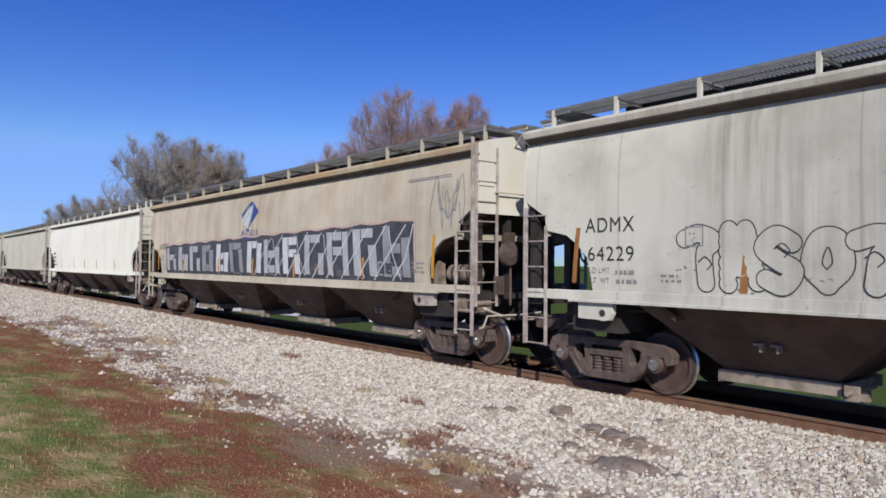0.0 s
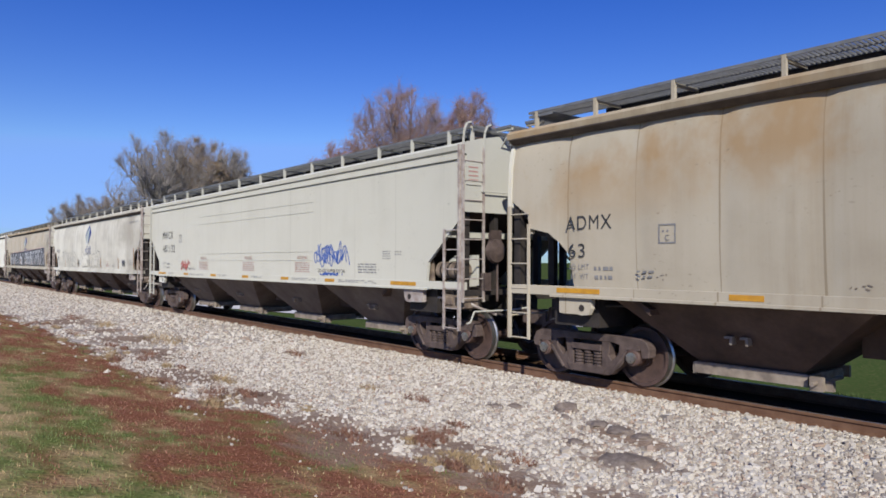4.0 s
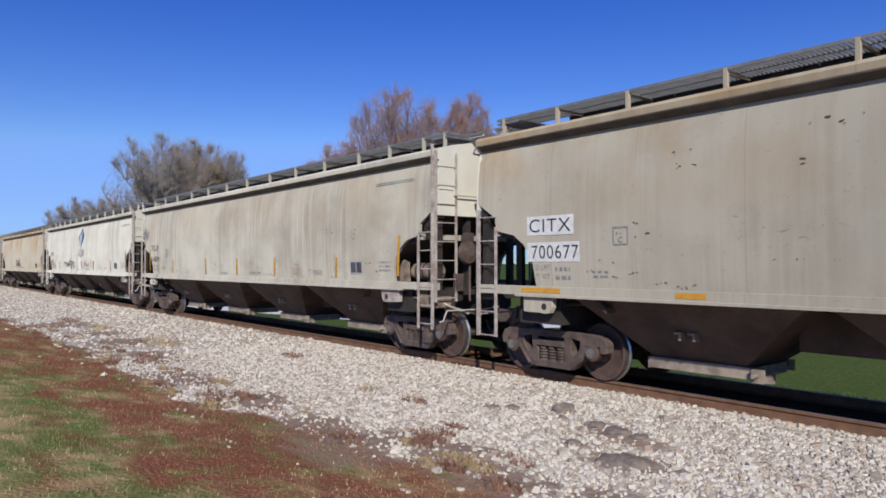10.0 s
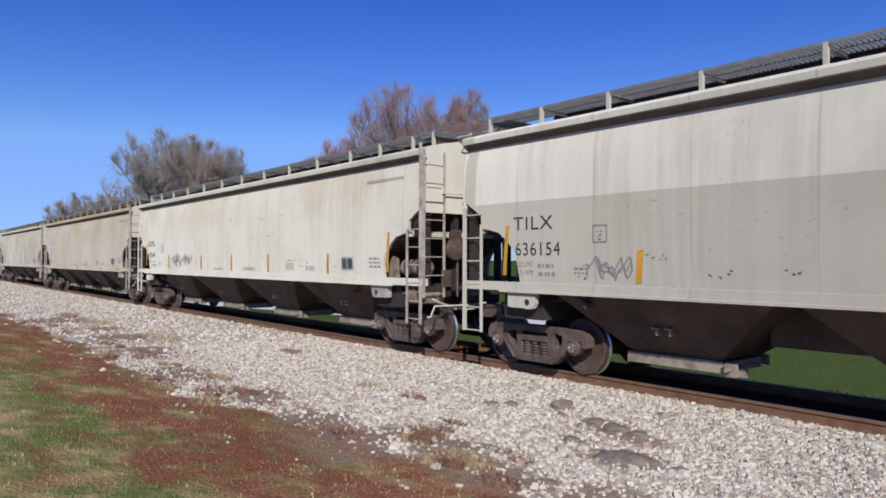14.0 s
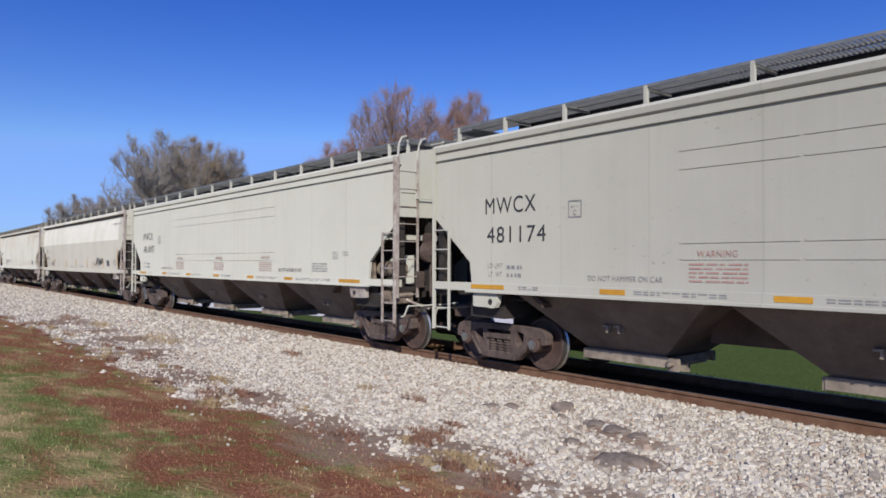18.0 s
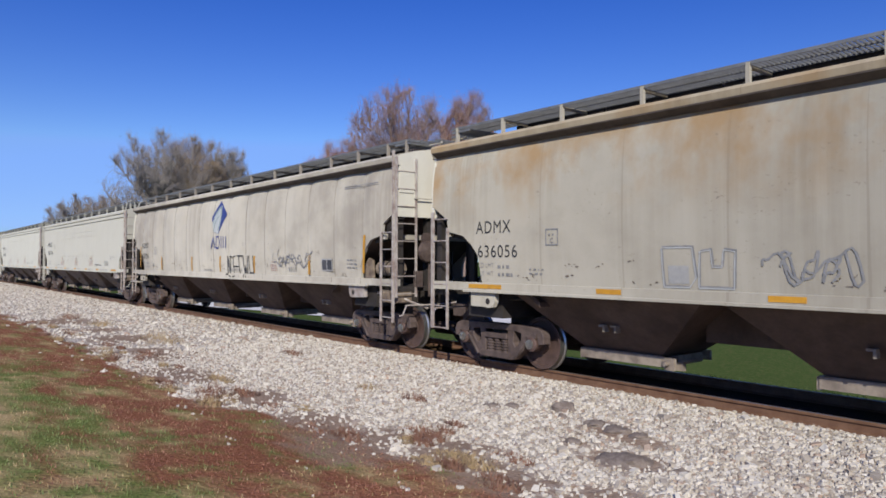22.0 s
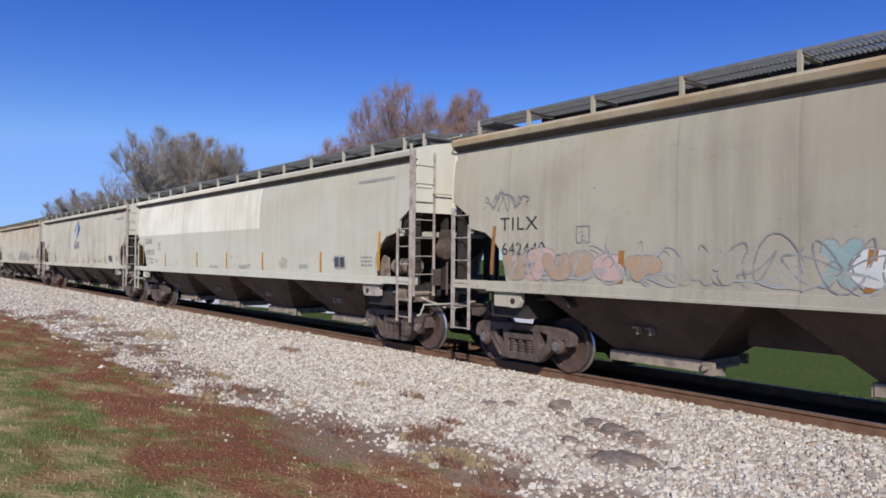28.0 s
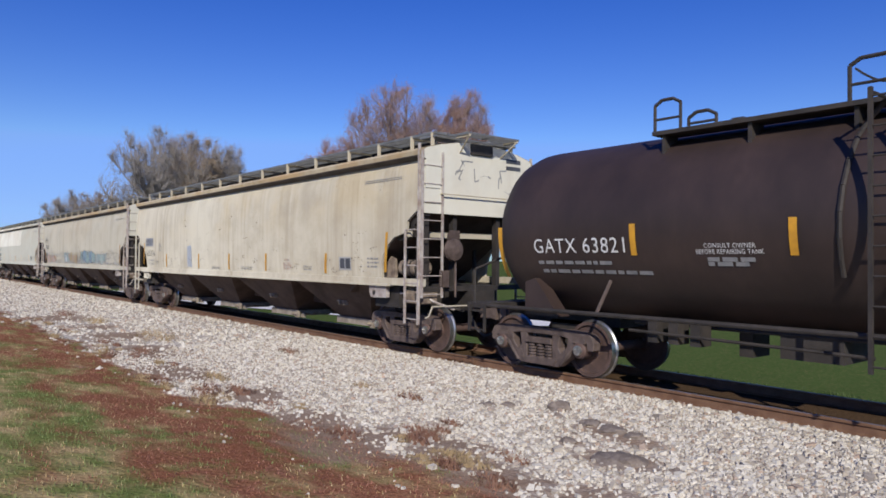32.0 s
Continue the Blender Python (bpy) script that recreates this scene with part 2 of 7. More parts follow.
def side_panel(sign, cut, flat, seams):
    """One curved side with its end cut-outs, 6 cm thick."""
    bm = bmesh.new()
    knots = {0.0, BODY}
    for cx, _ in cut[:-1]:
        knots |= {cx, BODY - cx}
    last = cut[-2][0]
    knots |= {last + 0.004, BODY - last - 0.004}
    step = 0.31 if not seams else SEAM / 9
    knots |= {float(v) for v in np.arange(last + 0.2, BODY - last - 0.2, step)}
    for k in range(1, 12):
        knots |= {last * k / 12, BODY - last * k / 12}
    xs = sorted(knots)
    rows = 9
    outer, inner = [], []
    for x in xs:
        low = cut_height(x, cut)
        pillow = 0.0
        if seams:
            u = (x / SEAM) % 1.0
            pillow = 0.045 * (1 - abs(2 * u - 1) ** 4) - 0.045
        oc, ic = [], []
        for j in range(rows):
            z = low + (EAVE - low) * j / (rows - 1)
            y = bulge(z, flat) + pillow
            oc.append(bm.verts.new((x, sign * y, z)))
            ic.append(bm.verts.new((x, sign * (y - 0.06), z)))
        outer.append(oc)
        inner.append(ic)
    for i in range(len(xs) - 1):
        for j in range(rows - 1):
            bm.faces.new((outer[i][j], outer[i + 1][j], outer[i + 1][j + 1], outer[i][j + 1]))
            bm.faces.new((inner[i][j], inner[i][j + 1], inner[i + 1][j + 1], inner[i + 1][j]))
        bm.faces.new((outer[i][0], inner[i][0], inner[i + 1][0], outer[i + 1][0]))
        bm.faces.new((outer[i][-1], outer[i + 1][-1], inner[i + 1][-1], inner[i][-1]))
    for col_o, col_i in ((outer[0], inner[0]), (outer[-1], inner[-1])):
        for j in range(rows - 1):
            bm.faces.new((col_o[j], col_o[j + 1], col_i[j + 1], col_i[j]))
    bmesh.ops.recalc_face_normals(bm, faces=bm.faces[:])
    return bm


EDGE = ((1.40, 3.965), (1.50, 3.955), (1.60, 4.015), (1.615, 4.10), (1.57, 4.145), (1.46, 4.18), (1.1, 4.27), (0.6, 4.36))
ROOF_LINE = tuple((-y, z) for y, z in EDGE) + ((0, 4.40),) + EDGE[::-1]


def roof_shell():
    bm = bmesh.new()
    cols = [[bm.verts.new((x, y, z)) for y, z in ROOF_LINE] for x in (-0.03, BODY / 3, BODY * 2 / 3, BODY + 0.03)]
    n = len(ROOF_LINE)
    for a, b in zip(cols, cols[1:]):
        for k in range(n):
            bm.faces.new((a[k], b[k], b[(k + 1) % n], a[(k + 1) % n]))
    bm.faces.new(cols[0])
    bm.faces.new(cols[-1])
    bmesh.ops.recalc_face_normals(bm, faces=bm.faces[:])
    return bm


def end_panel(x0, x1):
    """The upright upper end of a body, under the roof."""
    bm = bmesh.new()
    rise = [(-bulge(z) + 0.002, z) for z in (2.85, 3.2, 3.5, 3.8, 3.93)] + [(-1.57, 3.97), (-1.53, 4.12), (-1.44, 4.17), (-1.1, 4.26), (-0.6, 4.35)]
    outline = rise + [(0, 4.39)] + [(-y, z) for y, z in rise[::-1]]
    a = [bm.verts.new((x0, y, z)) for y, z in outline]
    b = [bm.verts.new((x1, y, z)) for y, z in outline]
    bm.faces.new(a)
    bm.faces.new(b[::-1])
    for k in range(len(a)):
        bm.faces.new((a[k], b[k], b[(k + 1) % len(a)], a[(k + 1) % len(a)]))
    bmesh.ops.recalc_face_normals(bm, faces=bm.faces[:])
    return bm


def slope_sheet(mirror):
    bm = bmesh.new()
    f = (lambda x: BODY - x) if mirror else (lambda x: x)
    slab(bm, [(f(0.02), 2.97), (f(2.75), 1.15), (f(2.75), 1.23), (f(0.02), 3.05)], -1.49, 1.49)
    return bm


def bay(x):
    """One funnel below the sill, wide above and narrow at its gate."""
    bm = bmesh.new()
    long_way = lambda a, left, right: left if a < 0 else right
    corners = ((-1, -1), (1, -1), (1, 1), (-1, 1))
    top = [bm.verts.new((x + long_way(a, -1.70, 1.76), b * 1.47, 1.42)) for a, b in corners]
    mid = [bm.verts.new((x + long_way(a, -1.70, 1.76), b * 1.40, 1.32)) for a, b in corners]
    low = [bm.verts.new((x + long_way(a, -0.80, 0.66), b * 0.62, 0.46)) for a, b in corners]
    bm.faces.new(top)
    bm.faces.new(low[::-1])
    for u, w in ((top, mid), (mid, low)):
        for k in range(4):
            bm.faces.new((u[k], u[(k + 1) % 4], w[(k + 1) % 4], w[k]))
    bmesh.ops.recalc_face_normals(bm, faces=bm.faces[:])
    return bm


def gate(x, sign_long):
    """The sliding gate under a funnel: a shallow frame, its rails and the rack."""
    bm = bmesh.new()
    box(bm, x - 0.86, x + 0.74, -0.68, -0.62, 0.30, 0.46)
    box(bm, x - 0.86, x + 0.74, 0.62, 0.68, 0.30, 0.46)
    box(bm, x - 0.90, x - 0.84, -0.66, 0.66, 0.28, 0.45)
    box(bm, x + 0.68, x + 0.74, -0.66, 0.40, 0.30, 0.45)
    box(bm, x - 0.84, x + 0.68, -0.6, 0.6, 0.33, 0.37)
    box(bm, x + 0.74, x + 1.02, -0.62, -0.54, 0.27, 0.40)
    rod(bm, (x + 0.88, -0.9, 0.38), (x + 0.88, 0.0, 0.38), 0.03, 8)
    box(bm, x + 0.80, x + 0.96, -0.78, -0.70, 0.28, 0.46)
    return bm


def grating(x0, x1, y0, y1, z):
    """Open steel grating: long bars and many thin cross plates."""
    bm = bmesh.new()
    for y in (y0, (y0 + y1) / 2, y1):
        box(bm, x0, x1, y - 0.006, y + 0.006, z - 0.045, z)
    if x1 - x0 > y1 - y0:
        n = int((x1 - x0) / 0.062)
        for k in range(n):
            x = x0 + 0.02 + k * 0.062
            box(bm, x, x + 0.011, y0, y1, z - 0.040, z - 0.003)
    else:
        for y in np.arange(y0, y1, 0.062):
            box(bm, x0, x1, y, y + 0.011, z - 0.040, z - 0.003)
    return bm


def ladder(parent, foot, top, across, count, first, spacing, material, wide=0.025, top2=None, broad=0.022):
    """Two stiles and their rungs. across: the vector from one stile to the other."""
    bm = bmesh.new()
    box(bm, foot[0] - broad, foot[0] + broad, foot[1] - wide, foot[1] + wide, foot[2], top)
    ob = part("ladder", bm, material, parent)
    other = Vector(foot) + Vector(across)
    bm = bmesh.new()
    box(bm, other.x - 0.02, other.x + 0.02, other.y - 0.02, other.y + 0.02, other.z, top2 or top)
    part("stile", bm, material, ob)
    shared = None
    for k in range(count):
        z = first + k * spacing
        if shared is None:
            bm = bmesh.new()
            rod(bm, (0, 0, 0), across, 0.013, 6)
            rung = part("rung", bm, material, ob)
            shared = rung.data
        else:
            rung = new("rung", shared)
            rung.parent = ob
        rung.location = (foot[0], foot[1], z)
    return ob


def truck(parent, x):
    """A two-axle truck: cast side frames with spring nests, a bolster and two wheelsets."""
    bm = bmesh.new()
    box(bm, -0.20, 0.20, -0.95, 0.95, 0.42, 0.72)
    box(bm, -0.35, 0.35, -0.35, 0.35, 0.70, 0.86)
    base = part("truck", bm, BLACK_STEEL, parent)
    base.location = (x, 0, 0)
    for s in (-1, 1):
        bm = bmesh.new()
        y0, y1 = s * 0.90, s * 1.08
        # flat upper member, rounded over the bearings, solid columns and wide lower diagonals
        slab(bm, [(-1.17, 0.47), (-1.18, 0.60), (-1.12, 0.71), (-1.0, 0.755), (-0.6, 0.77), (0.6, 0.77), (1.0, 0.755), (1.12, 0.71), (1.18, 0.60), (1.17, 0.47), (1.04, 0.45), (1.02, 0.59), (0.78, 0.59), (0.50, 0.65), (-0.50, 0.65), (-0.78, 0.59), (-1.02, 0.59), (-1.04, 0.45)], y0, y1)
        for d in (-1, 1):
            slab(bm, [(d * 0.29, 0.12), (d * 0.44, 0.13), (d * 0.66, 0.30), (d * 0.76, 0.42), (d * 0.79, 0.62), (d * 0.63, 0.64), (d * 0.62, 0.50), (d * 0.52, 0.38), (d * 0.40, 0.36)], y0, y1)
            slab(bm, [(d * 0.46, 0.68), (d * 0.29, 0.68), (d * 0.29, 0.14), (d * 0.42, 0.14), (d * 0.50, 0.36), (d * 0.43, 0.44)], s * 0.90, s * 1.075)
            slab(bm, [(d * 0.80, 0.50), (d * 0.73, 0.52), (d * 0.46, 0.18), (d * 0.50, 0.15)], s * 1.0, s * 1.105)
        slab(bm, [(-0.42, 0.25), (-0.33, 0.13), (0.33, 0.13), (0.42, 0.25)], s * 0.86, s * 1.10)
        slab(bm, [(-0.30, 0.49), (0.30, 0.49), (0.30, 0.59), (-0.30, 0.59)], s * 0.86, s * 1.11)
        bmesh.ops.bevel(bm, geom=bm.edges[:], offset=0.012, segments=1, affect="EDGES")
        part("side_frame", bm, TRUCK_STEEL, base)
        for cx in (-0.19, 0.0, 0.19):
            bm = bmesh.new()
            coil = []
            for k in range(6):
                coil += [(0.060, 0.235 + k * 0.05), (0.088, 0.245 + k * 0.05), (0.088, 0.268 + k * 0.05), (0.060, 0.278 + k * 0.05)]
            lathe(bm, [(q, h) for q, h in coil], (0, 0, 0), 10)
            bmesh.ops.rotate(bm, verts=bm.verts[:], matrix=Matrix.Rotation(radians(90), 3, "X"))
            bmesh.ops.translate(bm, verts=bm.verts[:], vec=(cx, s * 1.01, 0))
            part("spring", bm, TRUCK_STEEL, base)
        for d in (-1, 1):
            bm = bmesh.new()
            box(bm, d * AXLES - 0.13, d * AXLES + 0.13, min(s * 0.9, s * 1.10), max(s * 0.9, s * 1.10), 0.57, 0.65)
            part("bearing_adapter", bm, TRUCK_STEEL, base)
    for d in (-1, 1):
        bm = bmesh.new()
        rod(bm, (0, -1.02, 0), (0, 1.02, 0), 0.085, 12)
        for s in (-1, 1):
            lathe(bm, [(0.10, s * 0.62), (0.14, s * 0.66), (0.13, s * 0.70), (0.38, s * 0.72), (0.40, s * 0.69), (0.485, s * 0.69), (0.487, s * 0.715), (0.462, s * 0.735), (0.455, s * 0.83), (0.40, s * 0.83), (0.385, s * 0.79), (0.17, s * 0.77), (0.15, s * 0.85), (0.09, s * 0.86)], (0, 0, 0), 36)
            lathe(bm, [(0.125, s * 0.92), (0.135, s * 0.95), (0.135, s * 1.09), (0.12, s * 1.11), (0.085, s * 1.12), (0.08, s * 1.15), (0.03, s * 1.155)], (0, 0, 0), 18)
            for k in range(3):
                a = k * math.tau / 3
                rod(bm, (0.055 * math.cos(a), s * 1.14, 0.055 * math.sin(a)), (0.055 * math.cos(a), s * 1.175, 0.055 * math.sin(a)), 0.018, 6)
        ob = part("wheelset", bm, WHEEL_STEEL, base, "rust-brown wheels with bright treads", True)
        ob.data.materials.append(TREAD)
        for f in ob.data.polygons:
            c = f.center
            q = math.hypot(c.x, c.z)
            if q > 0.44 and 0.69 < abs(c.y) < 0.84 or q < 0.1 and abs(c.y) > 1.10:
                f.material_index = 1
        ob.location = (d * AXLES, 0, 0.457)
    return base


def coupler(parent, x, way):
    bm = bmesh.new()
    box(bm, min(x, x + way * 0.30), max(x, x + way * 0.30), -0.11, 0.11, 0.72, 0.98)
    slab(bm, [(x + way * 0.30, 0.74), (x + way * 0.50, 0.70), (x + way * 0.50, 1.0), (x + way * 0.30, 0.96)], -0.14, 0.14)
    part("coupler", bm, TRUCK_STEEL, parent)
    bm = bmesh.new()
    pipe(bm, [(x, -0.35, 0.75), (x + way * 0.18, -0.38, 0.50), (x + way * 0.36, -0.32, 0.36), (x + way * 0.46, -0.2, 0.42)], 0.03, 6)
    part("air_hose", bm, BLACK_STEEL, parent)


DEFAULT_PAINT = paint("hopper_paint", (0.5, 0.49, 0.46), (0.33, 0.30, 0.26), 0.5)
BAYS = (3.82, 7.66, 11.62, 15.42)


POSTS = (0.2, 1.48, 2.89, 4.47, 6.10, 7.73, 9.34, 10.95, 12.56, 14.14, 15.77, 17.05, 18.3, 19.0)


def hopper_car(flat=False, seams=False):
    """A covered hopper, its left body end at the origin and the rail's top at z = 0."""
    car = new("hopper_car")
    cut = STRAIGHT_CUT if flat else ROUND_CUT
    P = DEFAULT_PAINT
    for s in (-1, 1):
        part("side_panel", side_panel(s, cut, flat, seams), P, car, "", True)
        bm = bmesh.new()
        y0, y1 = sorted((s * 1.44, s * 1.60))
        box(bm, -0.02, BODY + 0.02, y0, y1, 1.38, 1.525)
        box(bm, 1.0, BODY - 1.0, *sorted((s * 1.50, s * 1.66)), 1.355, 1.395)
        part("side_sill", bm, P, car)
        bm = bmesh.new()
        box(bm, 0, 0.055, *sorted((s * 1.10, s * 1.16)), 4.20, 4.535)
        box(bm, 0.0, 0.03, *sorted((s * 0.45, s * 1.12)), 4.46, 4.51)
        post = part("post", bm, P, car)
        post.location = (POSTS[0], 0, 0)
        for x in POSTS[1:]:
            other = new("post", post.data)
            other.parent = car
            other.location = (x, 0, 0)
        part("running_board", grating(0.04, BODY - 0.04, *sorted((s * 0.50, s * 1.14)), 4.55), GRATING, car, "open grey steel grating")
        bm = bmesh.new()
        if flat:
            box(bm, 0.0, BODY, *sorted((s * 1.555, s * 1.60)), 3.845, 3.875)
            part("top_lip", bm, P, car)
        else:
            # added thin strip, coloured dark to deepen the shade under the roof's overhang
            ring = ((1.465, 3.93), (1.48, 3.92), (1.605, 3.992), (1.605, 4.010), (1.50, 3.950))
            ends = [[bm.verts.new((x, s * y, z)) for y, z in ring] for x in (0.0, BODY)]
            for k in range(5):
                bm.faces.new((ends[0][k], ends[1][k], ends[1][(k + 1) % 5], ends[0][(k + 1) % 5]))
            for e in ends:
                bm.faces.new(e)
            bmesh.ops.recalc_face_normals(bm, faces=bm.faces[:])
            part("drip_channel", bm, EAVE_SHADE, car, "dark strip of painted shade and dirt under the eave")
    part("roof", roof_shell(), P, car)
    bm = bmesh.new()
    box(bm, 0, 2.08, -0.47, 0.47, 4.36, 4.535)
    hatch = part("hatch_cover", bm, BLACK_STEEL, car)
    hatch.location = (1.2, 0, 0)
    for x in np.arange(3.32, BODY - 1.5, 2.12):
        other = new("hatch_cover", hatch.data)
        other.parent = car
        other.location = (x, 0, 0)
    for x in (0.05, BODY - 0.60):
        part("running_board", grating(x, x + 0.55, -1.14, 1.14, 4.48), GRATING, car, "open grey steel grating")
    # a step beyond the roof's end on two struts, and a dark recess under it
    for x, way in ((-0.04, -1), (BODY + 0.04, 1)):
        step = part("end_step", grating(min(x, x + way * 0.42), max(x, x + way * 0.42), -0.72, 0.72, 4.52), GRATING, car, "grating step over the car's end")
        for y in (-0.68, 0.68):
            bm = bmesh.new()
            box(bm, min(x, x + way * 0.42), max(x, x + way * 0.42), y - 0.02, y + 0.02, 4.43, 4.475)
            rod(bm, (x + way * 0.40, y, 4.45), (x, y * 0.86, 4.14), 0.018, 6)
            part("strut", bm, P, step)
        bm = bmesh.new()
        slab(bm, [(x, 4.36), (x + way * 0.05, 4.36), (x + way * 0.05, 4.14), (x, 4.14)], -0.30, 0.30)
        part("vent", bm, BLACK_STEEL, car, "dark vent under the end step")
    for x0, x1 in ((-0.042, 0.03), (BODY - 0.03, BODY + 0.042)):
        part("end_panel", end_panel(x0, x1), P, car)
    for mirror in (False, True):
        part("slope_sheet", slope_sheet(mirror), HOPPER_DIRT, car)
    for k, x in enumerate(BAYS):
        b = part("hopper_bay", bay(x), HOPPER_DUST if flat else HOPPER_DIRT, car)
        part("gate", gate(x, k), GATE, b, "dusty grey sliding gate")
        for dx in (-0.11, 0.11):
            bm = bmesh.new()
            slab(bm, [(x + dx - 0.06, 0.91), (x + dx + 0.05, 0.91), (x + dx + 0.05, 0.80), (x + dx + 0.015, 0.80), (x + dx + 0.015, 0.88), (x + dx - 0.06, 0.88)], -1.10, -0.98)
            part("vibrator_bracket", bm, GATE, b)
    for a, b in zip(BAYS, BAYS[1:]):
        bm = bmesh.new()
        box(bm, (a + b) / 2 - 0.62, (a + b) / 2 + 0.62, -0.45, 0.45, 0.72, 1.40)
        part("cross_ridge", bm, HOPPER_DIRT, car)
    # ends: platform, posts, ladders, bolster plates, trucks
    for mirror in (False, True):
        f = (lambda x: BODY - x) if mirror else (lambda x: x)
        way = 1 if mirror else -1
        bm = bmesh.new()
        box(bm, *sorted((f(-0.18), f(2.9))), -0.30, 0.30, 0.86, 1.28)
        part("draft_sill", bm, BLACK_STEEL, car)
        bm = bmesh.new()
        box(bm, *sorted((f(0.0), f(0.30))), -1.5, 1.5, 1.27, 1.37)
        box(bm, *sorted((f(0.90), f(1.80))), -1.42, 1.42, 0.90, 1.36)
        part("end_platform", bm, BLACK_STEEL, car)
        for y in (-1.36, -0.62, 0.62, 1.42):
            bm = bmesh.new()
            deep = 0.16 if y == -1.36 else 0.05
            box(bm, *sorted((f(0.06), f(0.20))), y - deep, y + 0.05, 1.36, 2.95)
            part("end_post", bm, BLACK_STEEL, car)
        if not flat:
            for s in (-1, 1):
                bm = bmesh.new()
                slab(bm, [(f(0.0), 2.97), (f(0.44), 2.70), (f(0.47), 2.47), (f(0.90), 2.38), (f(0.90), 2.30), (f(0.38), 2.38), (f(0.34), 2.62), (f(0.0), 2.80)], s * 1.32, s * 1.47)
                part("end_flange", bm, BLACK_STEEL, car)
        bm = bmesh.new()
        box(bm, *sorted((f(0.40), f(0.50))), -1.53, 1.53, 2.38, 2.50)
        part("end_beam", bm, P, car)
        for y in (-1.0, 1.0):
            bm = bmesh.new()
            rod(bm, (f(1.25), y, 1.36), (f(1.25), y, 2.15), 0.05, 6)
            part("brace", bm, BLACK_STEEL, car)
        for s in (-1, 1):
            bm = bmesh.new()
            outline = [(f(1.15), 1.385), (f(1.15), 1.11), (f(1.24), 1.10), (f(1.52), 1.10), (f(1.60), 1.085), (f(1.72), 1.10), (f(1.78), 1.20), (f(1.79), 1.385)]
            slab(bm, outline, s * 1.50, s * 1.595)
            plate = part("bolster_plate", bm, SOILED if mirror else P, car)
            bm = bmesh.new()
            rod(bm, (f(1.60), s * 1.58, 1.20), (f(1.60), s * 1.599, 1.20), 0.055, 12)
            part("jack_hole", bm, BLACK_STEEL, plate, "dark round jacking hole")
            # the side ladder below the cut-out, and its stirrup
            if flat:
                side = ladder(car, (f(0.02), s * 1.60, 0.62), 4.12, (0.45 * -way, 0, 0), 6, 0.66, 0.37, SOILED if mirror else P, 0.03, 2.54)
            elif mirror:
                side = ladder(car, (f(0.02), s * 1.60, 0.62), 4.24, (0.45 * -way, 0, 0), 6, 0.72, 0.36, SOILED, 0.025, 2.54)
            else:
                side = ladder(car, (f(0.03), s * 1.60, 0.62), 2.86, (0.45 * -way, 0, 0), 6, 0.64, 0.415, P, 0.02, 2.54, 0.036)
        # the tall ladder on the end, by the corner
        yy = -1.58 if mirror else 1.58
        ladder(car, (f(-0.06), yy, 1.15), 4.10, (0, 0.52 if mirror else -0.52, 0), 8, 1.22, 0.37, SOILED if mirror else P)
        if flat:
            bm = bmesh.new()
            for shift in (0.0, 0.52):
                y = abs(yy) - shift
                pipe(bm, [(f(-0.06), math.copysign(y, yy), 4.08), (f(-0.06), math.copysign(y - 0.03, yy), 4.38), (f(-0.03), math.copysign(y - 0.12, yy), 4.52), (f(0.06), math.copysign(y - 0.3, yy), 4.58), (f(0.3), math.copysign(y - 0.42, yy), 4.50)], 0.022, 6)
            part("roof_handrail", bm, P, car, "curved handrail over the roof")
        if mirror:
            bm = bmesh.new()
            box(bm, BODY + 0.044, BODY + 0.06, -1.50, -1.12, 3.36, 3.80)
            plate = part("placard", bm, P, car)
            for k in range(4):
                bm = bmesh.new()
                box(bm, BODY + 0.058, BODY + 0.063, -1.44, -1.20, 3.44 + k * 0.08, 3.47 + k * 0.08)
                part("small_print", bm, RED_INK, plate)
        truck(car, f(1.28))
        coupler(car, f(-0.18), way)
        bm = bmesh.new()
        pipe(bm, [(f(-0.34), -0.16, 1.02), (f(-0.22), -0.5, 0.98), (f(-0.16), -1.38, 0.98), (f(-0.14), -1.46, 0.78), (f(-0.10), -1.52, 0.76)], 0.016, 6)
        part("uncoupling_lever", bm, P, car)
        bm = bmesh.new()
        pipe(bm, [(f(2.7), -1.30, 1.28), (f(1.3), -1.22, 1.20), (f(0.5), -1.10, 1.12), (f(-0.1), -0.5, 0.85)], 0.022, 6)
        part("brake_pipe", bm, BLACK_STEEL, car)
        bm = bmesh.new()
        pipe(bm, [(f(-0.05), -1.1, 3.25), (f(-0.12), -1.1, 3.25), (f(-0.12), 1.1, 3.25), (f(-0.05), 1.1, 3.25)], 0.014, 6)
        part("grab_iron", bm, P, car)
    # brake gear on one end: reservoir with straps, valve, brackets, hand brake
    bm = bmesh.new()
    rod(bm, (BODY - 1.0, -1.22, 1.74), (BODY - 0.28, -1.22, 1.74), 0.17, 14)
    rod(bm, (BODY - 1.06, -1.22, 1.74), (BODY - 1.0, -1.22, 1.74), 0.10, 14, 0.17)
    tank = part("air_reservoir", bm, BRAKE, car, "dusty beige air tank", True)
    for x in (0.84, 0.62, 0.40):
        bm = bmesh.new()
        lathe(bm, [(0.168, -0.02), (0.182, -0.02), (0.182, 0.02), (0.168, 0.02)], (BODY - x, -1.22, 1.74), 14, "X")
        part("strap", bm, BLACK_STEEL, tank)
    bm = bmesh.new()
    slab(bm, [(BODY - 1.42, 1.53), (BODY - 1.36, 1.82), (BODY - 1.20, 1.98), (BODY - 1.05, 1.92), (BODY - 1.02, 1.53)], -1.44, -1.38)
    part("gusset_plate", bm, BRAKE, car)
